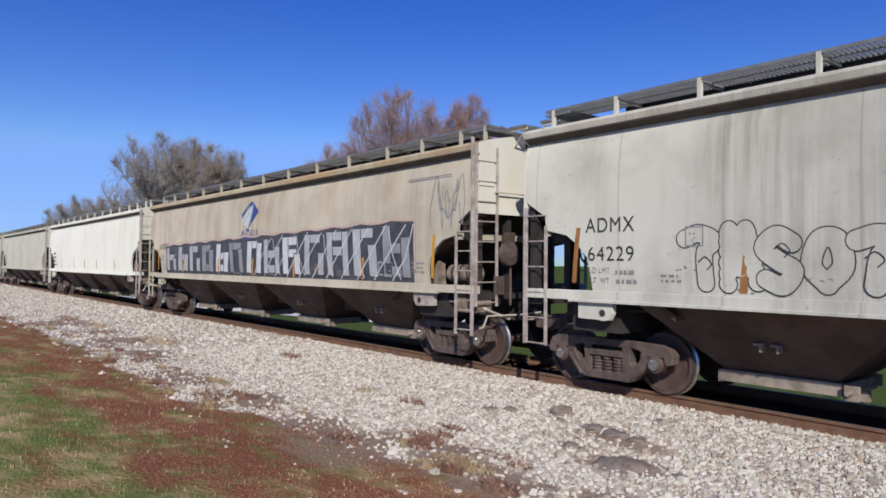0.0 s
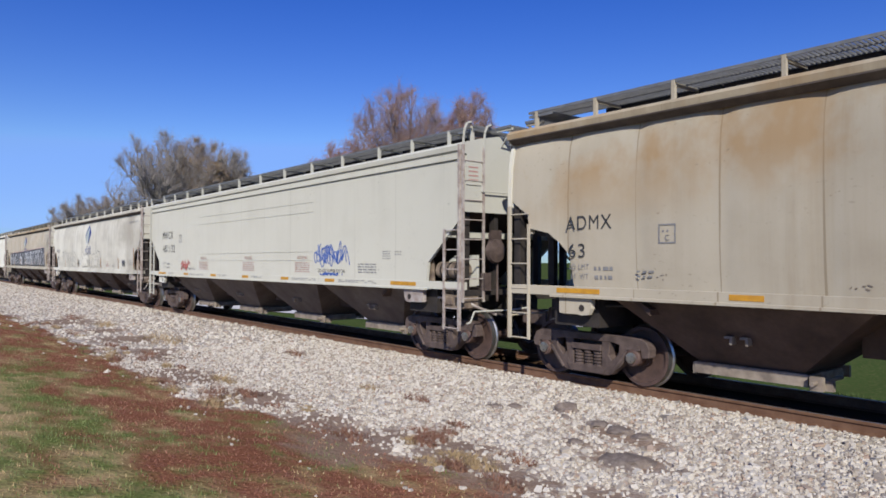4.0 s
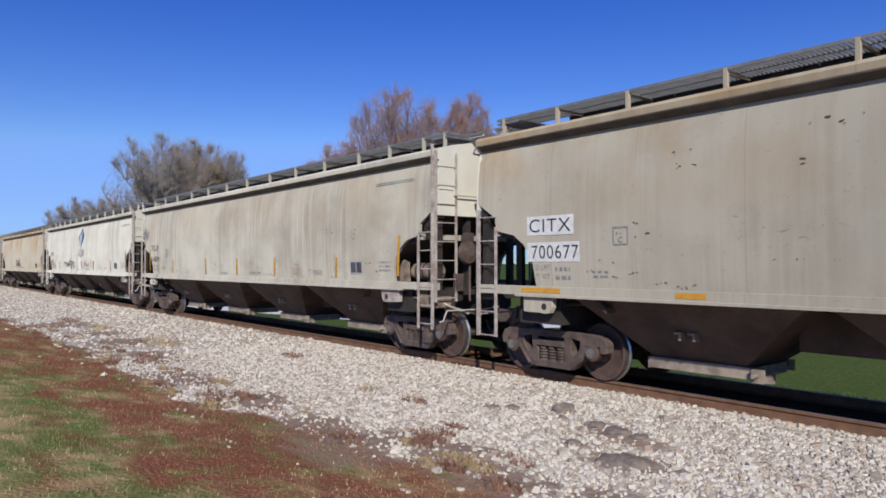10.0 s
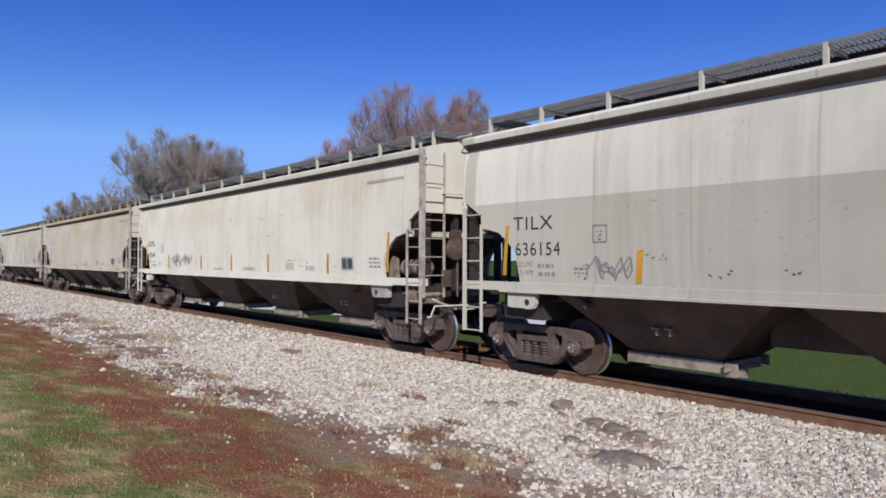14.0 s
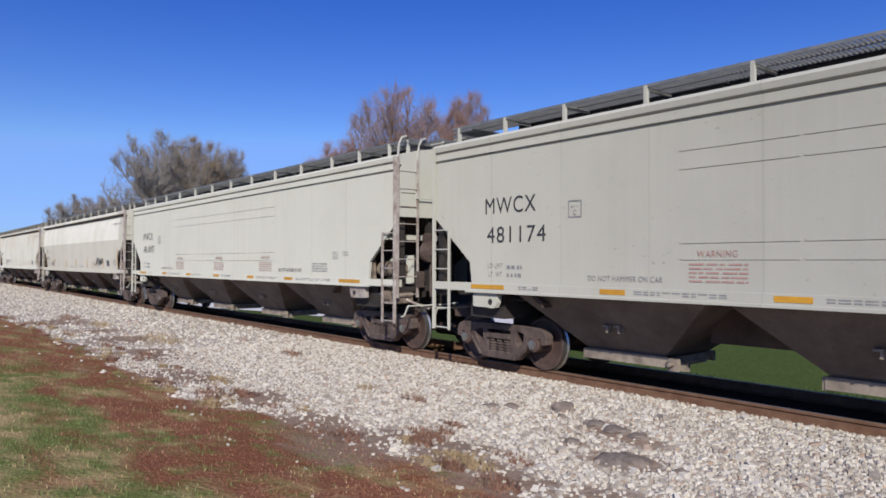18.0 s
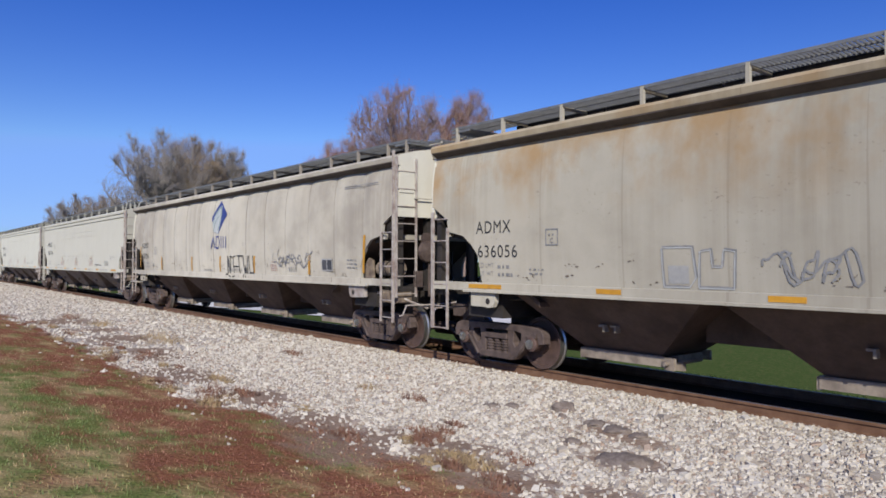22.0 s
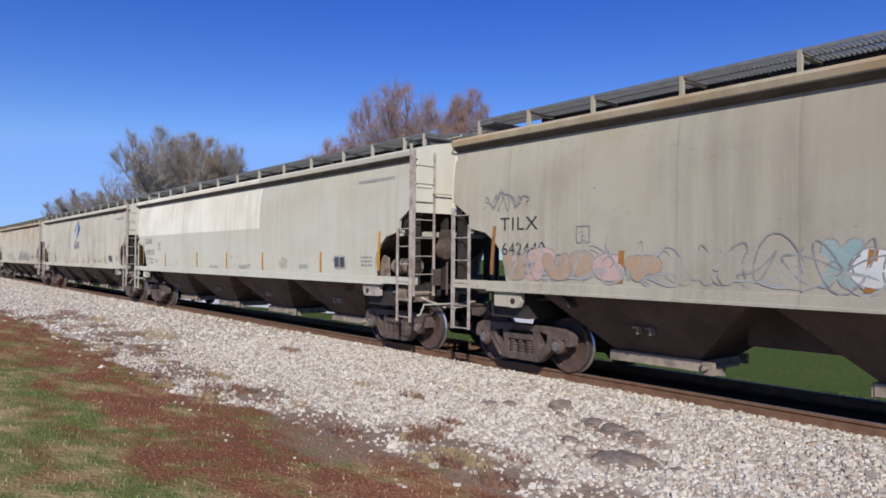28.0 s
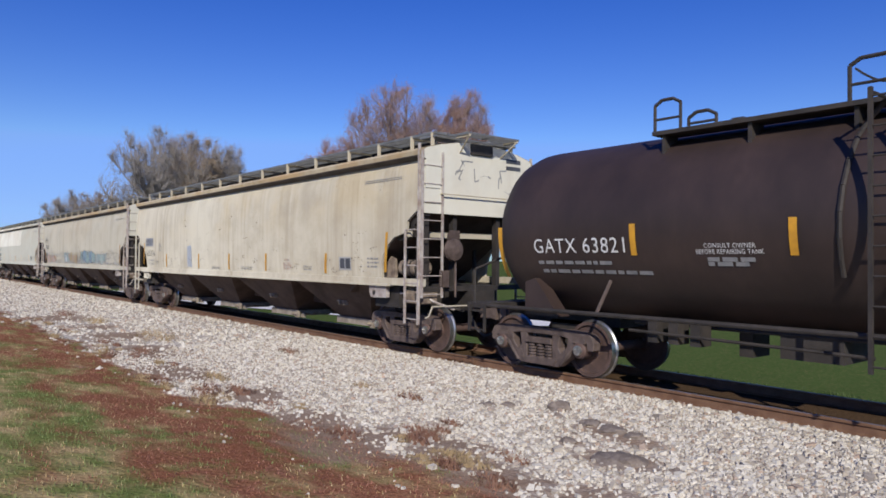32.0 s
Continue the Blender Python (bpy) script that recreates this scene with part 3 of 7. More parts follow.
    if flat:
        bm = bmesh.new()
        slab(bm, [(BODY - 1.02, 1.50), (BODY - 1.04, 1.82), (BODY - 0.95, 1.96), (BODY - 0.75, 2.04), (BODY - 0.12, 2.04), (BODY - 0.12, 1.44), (BODY - 0.85, 1.40)], -1.06, -1.01)
        part("end_shield", bm, P, car, "pale rounded plate below the cut-out")
    bm = bmesh.new()
    box(bm, BODY - 0.62, BODY - 0.02, -1.50, -1.10, 1.02, 1.30)
    box(bm, BODY - 0.56, BODY - 0.30, -1.54, -1.46, 1.08, 1.24)
    bmesh.ops.bevel(bm, geom=bm.edges[:], offset=0.02, segments=1, affect="EDGES")
    valve = part("brake_valve", bm, BRAKE, car, "soiled beige valve block")
    bm = bmesh.new()
    box(bm, BODY - 0.24, BODY - 0.10, -1.512, -1.49, 1.08, 1.24)
    part("bracket", bm, BLACK_STEEL, valve)
    for line, r in (([(BODY - 0.3, -1.25, 1.30), (BODY - 0.3, -1.30, 1.45), (BODY - 0.25, -1.30, 1.58)], 0.028),
                    ([(BODY - 0.6, -1.40, 1.20), (BODY - 1.3, -1.38, 1.22), (BODY - 2.4, -1.30, 1.30)], 0.024),
                    ([(BODY - 0.05, -1.30, 1.12), (BODY + 0.06, -1.2, 1.05), (BODY + 0.14, -0.8, 0.9)], 0.026)):
        bm = bmesh.new()
        pipe(bm, line, r, 6)
        part("brake_pipe", bm, SOILED, car)
    bm = bmesh.new()
    lathe(bm, [(0.02, 0.0), (0.20, 0.0), (0.24, 0.05), (0.22, 0.12), (0.08, 0.16), (0.02, 0.16)], (BODY + 0.02, -0.78, 2.12), 16, "X")
    slab(bm, [(BODY + 0.02, 2.05), (BODY + 0.10, 2.05), (BODY + 0.10, 2.52), (BODY + 0.02, 2.44)], -0.90, -0.62)
    part("brake_bracket", bm, TRUCK_STEEL, car, "rust-brown brake bracket on the end")
    bm = bmesh.new()
    ring = [(-0.22, 0.36 + 0.27 * math.cos(k * math.tau / 20), 2.20 + 0.27 * math.sin(k * math.tau / 20)) for k in range(21)]
    pipe(bm, ring, 0.018, 6)
    for k in range(3):
        a = k * math.pi / 3
        rod(bm, (-0.22, 0.36 - 0.27 * math.cos(a), 2.20 - 0.27 * math.sin(a)), (-0.22, 0.36 + 0.27 * math.cos(a), 2.20 + 0.27 * math.sin(a)), 0.014, 5)
    rod(bm, (-0.23, 0.36, 2.20), (-0.08, 0.36, 2.20), 0.03, 8)
    part("brake_wheel", bm, BLACK_STEEL, car)
    bm = bmesh.new()
    slab(bm, [(-0.12, 1.95), (-0.12, 2.38), (0.06, 2.46), (0.06, 1.90)], 0.16, 0.54)
    bmesh.ops.bevel(bm, geom=bm.edges[:], offset=0.03, segments=1, affect="EDGES")
    part("brake_gear_case", bm, BLACK_STEEL, car)
    x = BODY - 1.32
    bm = bmesh.new()
    box(bm, x, x + 0.70, -0.98, -0.94, 1.37, 1.80)
    for u in (0.18, 0.50):
        box(bm, x + u, x + u + 0.03, -1.05, -0.98, 1.37, 1.80)
    part("web_plate", bm, BRAKE, car, "dusty upright web plate over the truck")
    bm = bmesh.new()
    rod(bm, (BODY + 0.06, -0.7, 2.0), (BODY + 0.06, -0.7, 1.15), 0.025, 6)
    box(bm, BODY + 0.0, BODY + 0.12, -1.08, -0.92, 1.36, 1.70)
    part("brake_rod", bm, TRUCK_STEEL, car)
    return car


# ---- markings on the cars ----
WORDS = {}


def lettering(text, x0, x1, z0, z1, material, car, flat=False, proud=0.008, y_of=None, spread=1.12):
    if text not in WORDS:
        cu = bpy.data.curves.new("lettering", "FONT")
        cu.body, cu.space_character = text, spread
        tmp = bpy.data.objects.new("lettering", cu)
        WORDS[text] = bpy.data.meshes.new_from_object(tmp)
        bpy.data.objects.remove(tmp)
    me = WORDS[text].copy()
    co = np.empty(len(me.vertices) * 3)
    me.vertices.foreach_get("co", co)
    co = co.reshape(-1, 3)
    lo, hi = co.min(0), co.max(0)
    u = (co[:, 0] - lo[0]) / (hi[0] - lo[0])
    w = (co[:, 1] - lo[1]) / (hi[1] - lo[1])
    z = z0 + w * (z1 - z0)
    y = [-(y_of(v) if y_of else bulge(v, flat)) - proud for v in z]
    me.vertices.foreach_set("co", np.stack([x0 + u * (x1 - x0), y, z], 1).ravel())
    me.materials.clear()
    me.materials.append(material)
    me.update()
    ob = new("lettering", me)
    ob.parent = car
    ob["label"] = "stencilled reporting mark" if any(c.isdigit() for c in text) or text.isupper() else "stencilled words"
    return ob


def patch_mesh(bm, outline, flat, proud, y_of=None):
    """A filled drawing on a side, from an outline in x and z, cut in strips so that it follows the curve."""
    f = y_of or (lambda z: bulge(z, flat))
    tmp = bmesh.new()
    try:
        tmp.faces.new([tmp.verts.new((x, 0, z)) for x, z in outline])
    except ValueError:
        tmp.free()
        return
    zs = [z for _, z in outline]
    for zc in np.arange(min(zs) + 0.11, max(zs) - 0.02, 0.11):
        bmesh.ops.bisect_plane(tmp, geom=tmp.verts[:] + tmp.edges[:] + tmp.faces[:], plane_co=(0, 0, float(zc)), plane_no=(0, 0, 1))
    made = {v: bm.verts.new((v.co.x, -(f(v.co.z) + proud), v.co.z)) for v in tmp.verts}
    for q in tmp.faces:
        bm.faces.new([made[v] for v in q.verts])
    tmp.free()


def stroke(bm, points, width, flat, proud):
    """A brush stroke of even width along points in x and z."""
    pts = [Vector(points[0])]
    for p in points[1:]:
        p, last = Vector(p), pts[-1]
        n = max(1, int((p - last).length / 0.11))
        pts += [last.lerp(p, (k + 1) / n) for k in range(n)]
    left, right = [], []
    for k, p in enumerate(pts):
        d = (pts[min(k + 1, len(pts) - 1)] - pts[max(k - 1, 0)])
        d = d.normalized() if d.length > 1e-6 else Vector((1, 0))
        n = Vector((-d.y, d.x)) * width / 2
        for side, q in ((left, p + n), (right, p - n)):
            side.append(bm.verts.new((q.x, -(bulge(q.y, flat) + proud + 0.00001 * k), q.y)))
    for k in range(len(pts) - 1):
        bm.faces.new((left[k], right[k], right[k + 1], left[k + 1]))


def bars(car, x0, x1, z0, z1, rows, material, flat, rng, gaps=2):
    """Small writing that nobody could read: rows of plain bars."""
    bm = bmesh.new()
    pitch = (z1 - z0) / rows
    for r in range(rows):
        z = z0 + r * pitch
        x = x0
        while x < x1 - 0.03:
            w = min(rng.uniform(0.06, 0.22) * (x1 - x0) / 0.8, x1 - x)
            patch_mesh(bm, [(x, z), (x + w, z), (x + w, z + pitch * 0.42), (x, z + pitch * 0.42)], flat, 0.007)
            x += w + rng.uniform(0.02, 0.05)
    return part("small_print", bm, material, car)


def reflector(car, x, z0, z1, width, material, lean, flat):
    bm = bmesh.new()
    for a, b in zip(np.linspace(z0, z1, 5), np.linspace(z0, z1, 5)[1:]):
        la, lb = lean * (z1 - a), lean * (z1 - b)
        patch_mesh(bm, [(x + la, a), (x + la + width, a), (x + lb + width, b), (x + lb, b)], flat, 0.009)
    return part("reflector", bm, material, car, "upright strip reflector")


def sill_mark(car, x, length, material):
    bm = bmesh.new()
    box(bm, x, x + length, -1.606, -1.599, 1.425, 1.50)
    return part("reflector", bm, material, car, "yellow strip on the side sill")


def emblem(car, x, z, w, h, flat=False):
    """A navy tilted square with a white leaf across it, and three plain shapes where its name stands."""
    P = lambda *q: [(x + a * w, z + b * h) for a, b in q]
    bm = bmesh.new()
    patch_mesh(bm, P((0.46, 0.0), (0.98, 0.53), (1.0, 0.58), (0.97, 0.63), (0.57, 0.98), (0.53, 0.99), (0.03, 0.55), (0.0, 0.49), (0.02, 0.42), (0.06, 0.36)), flat, 0.007)
    part("emblem", bm, LOGO_BLUE, car, "navy tilted square of a company sign")
    bm = bmesh.new()
    patch_mesh(bm, P((0.66, 0.86), (0.665, 0.62), (0.62, 0.40), (0.54, 0.18), (0.47, 0.03), (0.40, -0.01), (0.30, 0.05), (0.13, 0.08), (0.09, 0.20), (0.055, 0.34), (0.15, 0.50), (0.30, 0.66), (0.48, 0.79)), flat, 0.0095)
    part("emblem", bm, LOGO_PALE, car, "white leaf in the sign")
    bm = bmesh.new()
    stroke(bm, curve_through(P((0.09, 0.30), (0.18, 0.47), (0.32, 0.62), (0.48, 0.74), (0.62, 0.815))), 0.03, flat, 0.0115)
    stroke(bm, curve_through(P((0.62, 0.80), (0.62, 0.62), (0.575, 0.40), (0.50, 0.20), (0.45, 0.10))), 0.03, flat, 0.0117)
    stroke(bm, curve_through(P((0.14, 0.08), (0.20, 0.24), (0.30, 0.40), (0.50, 0.55))), 0.028, flat, 0.0119)
    part("emblem", bm, LEAF_GREEN, car, "green veins of the leaf")
    zb, zt = z - 0.44 * h, z - 0.09 * h
    rows = [[(-0.03, zb), (0.12, zt), (0.25, zb)], [(0.33, zb), (0.33, zt), (0.49, zt), (0.56, (zt + zb) / 2), (0.49, zb), (0.33, zb)]]
    rows += [[(a, zb), (a, zt)] for a in (0.66, 0.80, 0.96)]
    for row in rows:
        bm = bmesh.new()
        stroke(bm, [(x + a * w, b) for a, b in row], 0.055, flat, 0.0085)
        part("emblem", bm, LOGO_BLUE, car, "plain navy stroke below the sign")


def blocks(car, x0, x1, z0, z1, count, rng):
    """A long sprayed panel: dark field, tall pale letter-like blocks, crossing lines and a red rim."""
    bm = bmesh.new()
    xs = np.linspace(x0, x1, 40)
    top = lambda x: z0 + (z1 - z0) * (0.78 + 0.22 * (x - x0) / (x1 - x0)) + 0.03 * math.sin(x * 5.0)
    for a, b in zip(xs, xs[1:]):
        patch_mesh(bm, [(a, z0), (b, z0), (b, top(b)), (a, top(a))], False, 0.006)
    part("graffiti", bm, CHARCOAL, car, "dark sprayed panel")
    cell = (x1 - x0) / count
    fills = {}
    ink = bmesh.new()
    for k in range(count):
        a, b = x0 + (k + 0.08) * cell, x0 + (k + 0.92) * cell
        t = top((a + b) / 2) - 0.07
        shade = rng.choice((0, 0, 1, 1, 2))
        bm = fills.setdefault(shade, bmesh.new())
        w = (b - a) * rng.uniform(0.28, 0.4)
        lean = rng.uniform(-0.08, 0.12)
        for lo, hi, xa, xb in ((z0 + 0.08, t, a, a + w), (z0 + 0.08, t - rng.uniform(0, 0.5), b - w, b)):
            patch_mesh(bm, [(xa, lo), (xb, lo), (xb + lean, hi), (xa + lean, hi)], False, 0.008)
            stroke(ink, [(xa, lo), (xb, lo), (xb + lean, hi), (xa + lean, hi), (xa, lo)], 0.035, False, 0.0105)
        for zz in rng.sample((z0 + 0.12, (z0 + t) / 2, t - 0.22), rng.choice((1, 2))):
            patch_mesh(bm, [(a + w * 0.6, zz), (b - w * 0.6, zz), (b - w * 0.6, zz + 0.2), (a + w * 0.6, zz + 0.2)], False, 0.0082)
    for k, bm in fills.items():
        part("graffiti", bm, (SILVER, WHITE_SPRAY, MID_GREY)[k], car, "pale sprayed blocks")
    part("graffiti", ink, INK, car, "black sprayed outlines")
    bm = bmesh.new()
    for k in range(11):
        xa = x0 + (x1 - x0) * (0.5 + 0.045 * k)
        stroke(bm, [(xa, z0 + 0.02), (xa + 0.5, z0 + 0.5), (min(xa + 1.2, x1), top(min(xa + 1.2, x1)) - 0.05)], 0.03, False, 0.012)
        if k % 2:
            stroke(bm, [(xa + 0.6, top(xa) - 0.1), (xa + 0.7, (z0 + z1) / 2), (xa + 1.0, z0 + 0.05)], 0.025, False, 0.0122)
    part("graffiti", bm, WHITE_SPRAY, car, "thin white crossing lines")
    bm = bmesh.new()
    stroke(bm, [(x, top(x) + 0.03) for x in xs], 0.05, False, 0.0085)
    stroke(bm, [(x1 + 0.03, top(x1) + 0.03), (x1 + 0.03, z0 + 0.25)], 0.05, False, 0.0085)
    part("graffiti", bm, PINK, car, "faded red rim")


SHAPES = (
    ((0.1, 0.0), (0.15, 0.9), (0.5, 1.0), (0.75, 0.8), (0.5, 0.5), (0.8, 0.25), (0.85, 0.0)),
    ((0.9, 0.85), (0.5, 1.0), (0.1, 0.75), (0.45, 0.5), (0.85, 0.3), (0.5, 0.0), (0.05, 0.12)),
    ((0.05, 1.0), (0.2, 0.1), (0.5, 0.0), (0.8, 0.15), (0.9, 1.0)),
    ((0.1, 0.0), (0.15, 0.7), (0.5, 1.0), (0.85, 0.7), (0.9, 0.0)),
    ((0.9, 0.9), (0.45, 1.0), (0.1, 0.6), (0.15, 0.15), (0.55, 0.0), (0.9, 0.2), (0.6, 0.45)),
    ((0.1, 1.0), (0.12, 0.0), (0.45, 0.55), (0.85, 1.0), (0.5, 0.5), (0.9, 0.0)),
    ((0.5, 0.0), (0.1, 0.4), (0.3, 0.95), (0.75, 0.95), (0.9, 0.4), (0.5, 0.02)),
    ((0.0, 0.9), (0.5, 1.0), (0.95, 0.85), (0.6, 0.6), (0.5, 0.0)),
    ((0.05, 0.0), (0.2, 1.0), (0.45, 0.3), (0.7, 1.0), (0.95, 0.05)))


def curve_through(points, n=7):
    """A smooth line through a few points."""
    p = [Vector(q) for q in points]
    p = [2 * p[0] - p[1]] + p + [2 * p[-1] - p[-2]]
    out = []
    for k in range(1, len(p) - 2):
        for i in range(n):
            t = i / n
            a, b, c, d = p[k - 1:k + 3]
            out.append(0.5 * (2 * b + (c - a) * t + (2 * a - 5 * b + 4 * c - d) * t * t + (3 * b - a - 3 * c + d) * t ** 3))
    return out + [p[-2]]


def daub(bm, path, radius, flat, proud, fade=0.0):
    """A fat round-ended line: overlapping discs along a path, each a hair above the last."""
    for k, p in enumerate(path):
        r = radius * (1 - fade * k / len(path))
        y = lambda z: -(bulge(z, flat) + proud + k * 0.00004)
        mid = bm.verts.new((p[0], y(p[1]), p[1]))
        ring = []
        for i in range(14):
            a = i * math.tau / 14
            q = p[1] + r * math.sin(a)
            ring.append(bm.verts.new((p[0] + r * math.cos(a), y(q), q)))
        for i in range(14):
            bm.faces.new((mid, ring[i], ring[(i + 1) % 14]))


def graffiti(car, x0, x1, z0, z1, count, ink, fills, rng, width=0.022, flat=False, fatness=0.46):
    """Fat rounded strokes that crowd one another, each with a drawn rim: abstract shapes, no words."""
    cell = (x1 - x0) / count
    fat = min(0.36, cell * fatness)
    fills = fills or [car_paint(car)]
    last = None
    for k in range(count):
        shape = rng.choice([v for v in SHAPES if v is not last])
        last = shape
        a, b = x0 + (k - 0.16) * cell, x0 + (k + 1.16) * cell
        lo, hi = z0 + fat * 0.5 + width + rng.uniform(0.0, 0.06), z1 - fat * 0.5 + rng.uniform(-0.10, 0.05)
        lean = rng.uniform(-0.10, 0.14)
        path = curve_through([(a + fat * 0.5 + u * (b - a - fat) + lean * w, lo + w * (hi - lo)) for u, w in shape], 6)
        up = 0.0028 * (k % 3)
        bm = bmesh.new()
        daub(bm, path, fat / 2 + width, flat, 0.004 + up)
        part("graffiti", bm, ink, car, "sprayed dark rim")
        bm = bmesh.new()
        daub(bm, path, fat / 2, flat, 0.0056 + up)
        part("graffiti", bm, fills[k % len(fills)], car, "fat sprayed stroke")
        if k % 2 == 0:
            bm = bmesh.new()
            mx, mz = (a + b) / 2, (lo + hi) / 2 + rng.uniform(-0.1, 0.15)
            stroke(bm, curve_through([(mx - 0.10, mz + 0.02), (mx, mz + 0.09), (mx + 0.09, mz), (mx + 0.02, mz - 0.08)], 4), width, flat, 0.0135)
            part("graffiti", bm, ink, car, "short sprayed inner line")


ANGULAR = (
    ((0.05, 0), (0.0, 1), (0.9, 1), (1.0, 0.25), (0.8, 0.0), (0.05, 0)),
    ((0.0, 0.0), (0.05, 0.95), (0.35, 1.0), (0.4, 0.55), (0.65, 0.55), (0.7, 1.0), (1.0, 0.95), (0.95, 0.0), (0.0, 0.0)),
    ((0.0, 0.0), (0.0, 0.8), (0.25, 1.0), (0.95, 0.95), (0.9, 0.6), (0.6, 0.6), (0.6, 0.0), (0.0, 0.0)),
    ((0.0, 1.0), (1.0, 1.0), (1.0, 0.7), (0.65, 0.65), (0.7, 0.0), (0.35, 0.0), (0.35, 0.65), (0.0, 0.7), (0.0, 1.0)))


def angular(car, x0, x1, z0, z1, count, rng, body, rim, edge):
    """Blocky sprayed shapes with a pale rim and a dark edge."""
    cell = (x1 - x0) / count
    for k in range(count):
        shape = ANGULAR[k % 4]
        a, w = x0 + k * cell, cell * 0.94
        top = z1 - rng.uniform(0, 0.12)
        pts = [(a + u * w, z0 + v * (top - z0)) for u, v in shape]
        if k % 3 != 1:
            bm = bmesh.new()
            mid = top - (top - z0) * 0.45
            patch_mesh(bm, [(a + 0.1, z0 + 0.05), (a + w * 0.8, z0 + 0.05), (a + w * 0.8, mid), (a + 0.1, mid)], False, 0.005)
            part("graffiti", bm, body, car, "grey sprayed block")
        bm = bmesh.new()
        stroke(bm, [(p + 0.02, q + 0.02) for p, q in pts], 0.022, False, 0.0065)
        part("graffiti", bm, edge, car, "dark sprayed edge")
        bm = bmesh.new()
        stroke(bm, pts, 0.018, False, 0.008)
        part("graffiti", bm, rim, car, "pale sprayed rim")


def strokes(car, x0, x1, z0, z1, lines, ink, width, label="sprayed letters"):
    """Straight strokes side by side, given in shares of their field."""
    for line in lines:
        bm = bmesh.new()
        path = [(x0 + u * (x1 - x0), z0 + w * (z1 - z0)) for u, w in line]
        f = lambda z: 1.602 if z < 1.53 else bulge(z)
        for (ax, az), (bx, bz) in zip(path, path[1:]):
            d = Vector((bx - ax, bz - az))
            d = Vector((-d.y, d.x)).normalized() * width / 2
            n = 5
            for i in range(n):
                q = [(ax + (bx - ax) * t + s * d.x, az + (bz - az) * t + s * d.y) for t, s in ((i / n, 1), (i / n, -1), ((i + 1) / n, -1), ((i + 1) / n, 1))]
                bm.faces.new([bm.verts.new((x, -(f(z) + 0.009), z)) for x, z in q])
        part("graffiti", bm, ink, car, label)


def scrawl(car, x0, x1, z0, z1, ink, rng, width=0.03, flat=False, loops=5):
    """A quick tag: one restless line of loops and jabs."""
    bm = bmesh.new()
    n = loops * 20
    pts = []
    p0, p1 = rng.uniform(0, 6), rng.uniform(0, 6)
    for k in range(n + 1):
        u = k / n
        x = x0 + (x1 - x0) * (0.05 + 0.85 * u) + (x1 - x0) / loops * 0.55 * math.sin(u * loops * math.tau + p0)
        z = (z0 + z1) / 2 + (z1 - z0) * (0.30 * math.sin(u * loops * math.tau * 1.27 + p1) + 0.14 * math.sin(u * 41 + p0) + 0.10 * math.sin(u * 97 + p1))
        pts.append((x, z))
    stroke(bm, pts, width, flat, 0.009)
    for k in range((loops + 1) // 2):
        x = x0 + (x1 - x0) * (k + rng.uniform(0.2, 0.8)) / loops * 2
        z = z0 + (z1 - z0) * rng.uniform(0.1, 0.6)
        rise = (z1 - z0) * rng.uniform(0.25, 0.5)
        stroke(bm, curve_through([(x, z), (x + rng.uniform(-0.05, 0.08), z + rise * 0.6), (x + rng.uniform(0.0, 0.16), z + rise)], 4), width, flat, 0.0118 + 0.0004 * k)
    part("graffiti", bm, ink, car, "sprayed tag")


# ---- the ground: one sheet, with the ballast bed, the weedy verge and the lawn ----
def ground_height(x, y):
    """The lie of the land: a low ballast bed, a shallow dip beside it, lawn."""
    z = float(np.interp(y, (-400, -14, -9, -6.2, -4.5, -2.6, -1.7, 1.6, 2.4, 4.2, 6, 10, 20, 45, 700), (0.2, 0.12, -0.02, -0.22, -0.27, -0.20, -0.155, -0.155, -0.42, -0.95, -1.2, -1.25, -1.0, -0.2, 0.0)))
    if abs(y) < 12 and -60 < x < 20 and (y < -1.6 or y > 1.6):
        z += 0.035 * noise.noise(Vector((x * 0.6, y * 0.6, 0))) + 0.015 * noise.noise(Vector((x * 2.1, y * 2.1, 3)))
    return z


def wobble(x, y, size, seed):
    return noise.noise(Vector((x / size, y / size, seed)))


DIRT_SPOTS = ((-23.5, -4.6, 0.5), (-20.5, -4.75, 0.6), (-17.2, -4.9, 0.45), (-12.6, -5.4, 0.4), (-8.4, -5.35, 0.35), (-27.5, -4.9, 0.7), (-5.58, -2.77, 0.20), (-5.25, -2.9, 0.20), (-4.85, -3.0, 0.16), (-5.4, -3.6, 0.12), (-4.6, -3.72, 0.26), (-6.97, -5.79, 0.42), (-5.8, -5.17, 0.34), (-5.0, -5.19, 0.34), (-6.09, -4.65, 0.22), (-7.13, -5.01, 0.28), (-8.02, -5.44, 0.34), (-13.3, -5.58, 0.5), (-10.4, -5.3, 0.4), (-16.5, -5.2, 0.6), (-3.9, -4.9, 0.3))


COVER = {}


def cover(x, y):
    """What grows or lies at a place, kept by cells of 7 cm."""
    cell = (round(x / 0.07), round(y / 0.07))
    if cell not in COVER:
        COVER[cell] = cover_at(cell[0] * 0.07, cell[1] * 0.07)
    return COVER[cell]


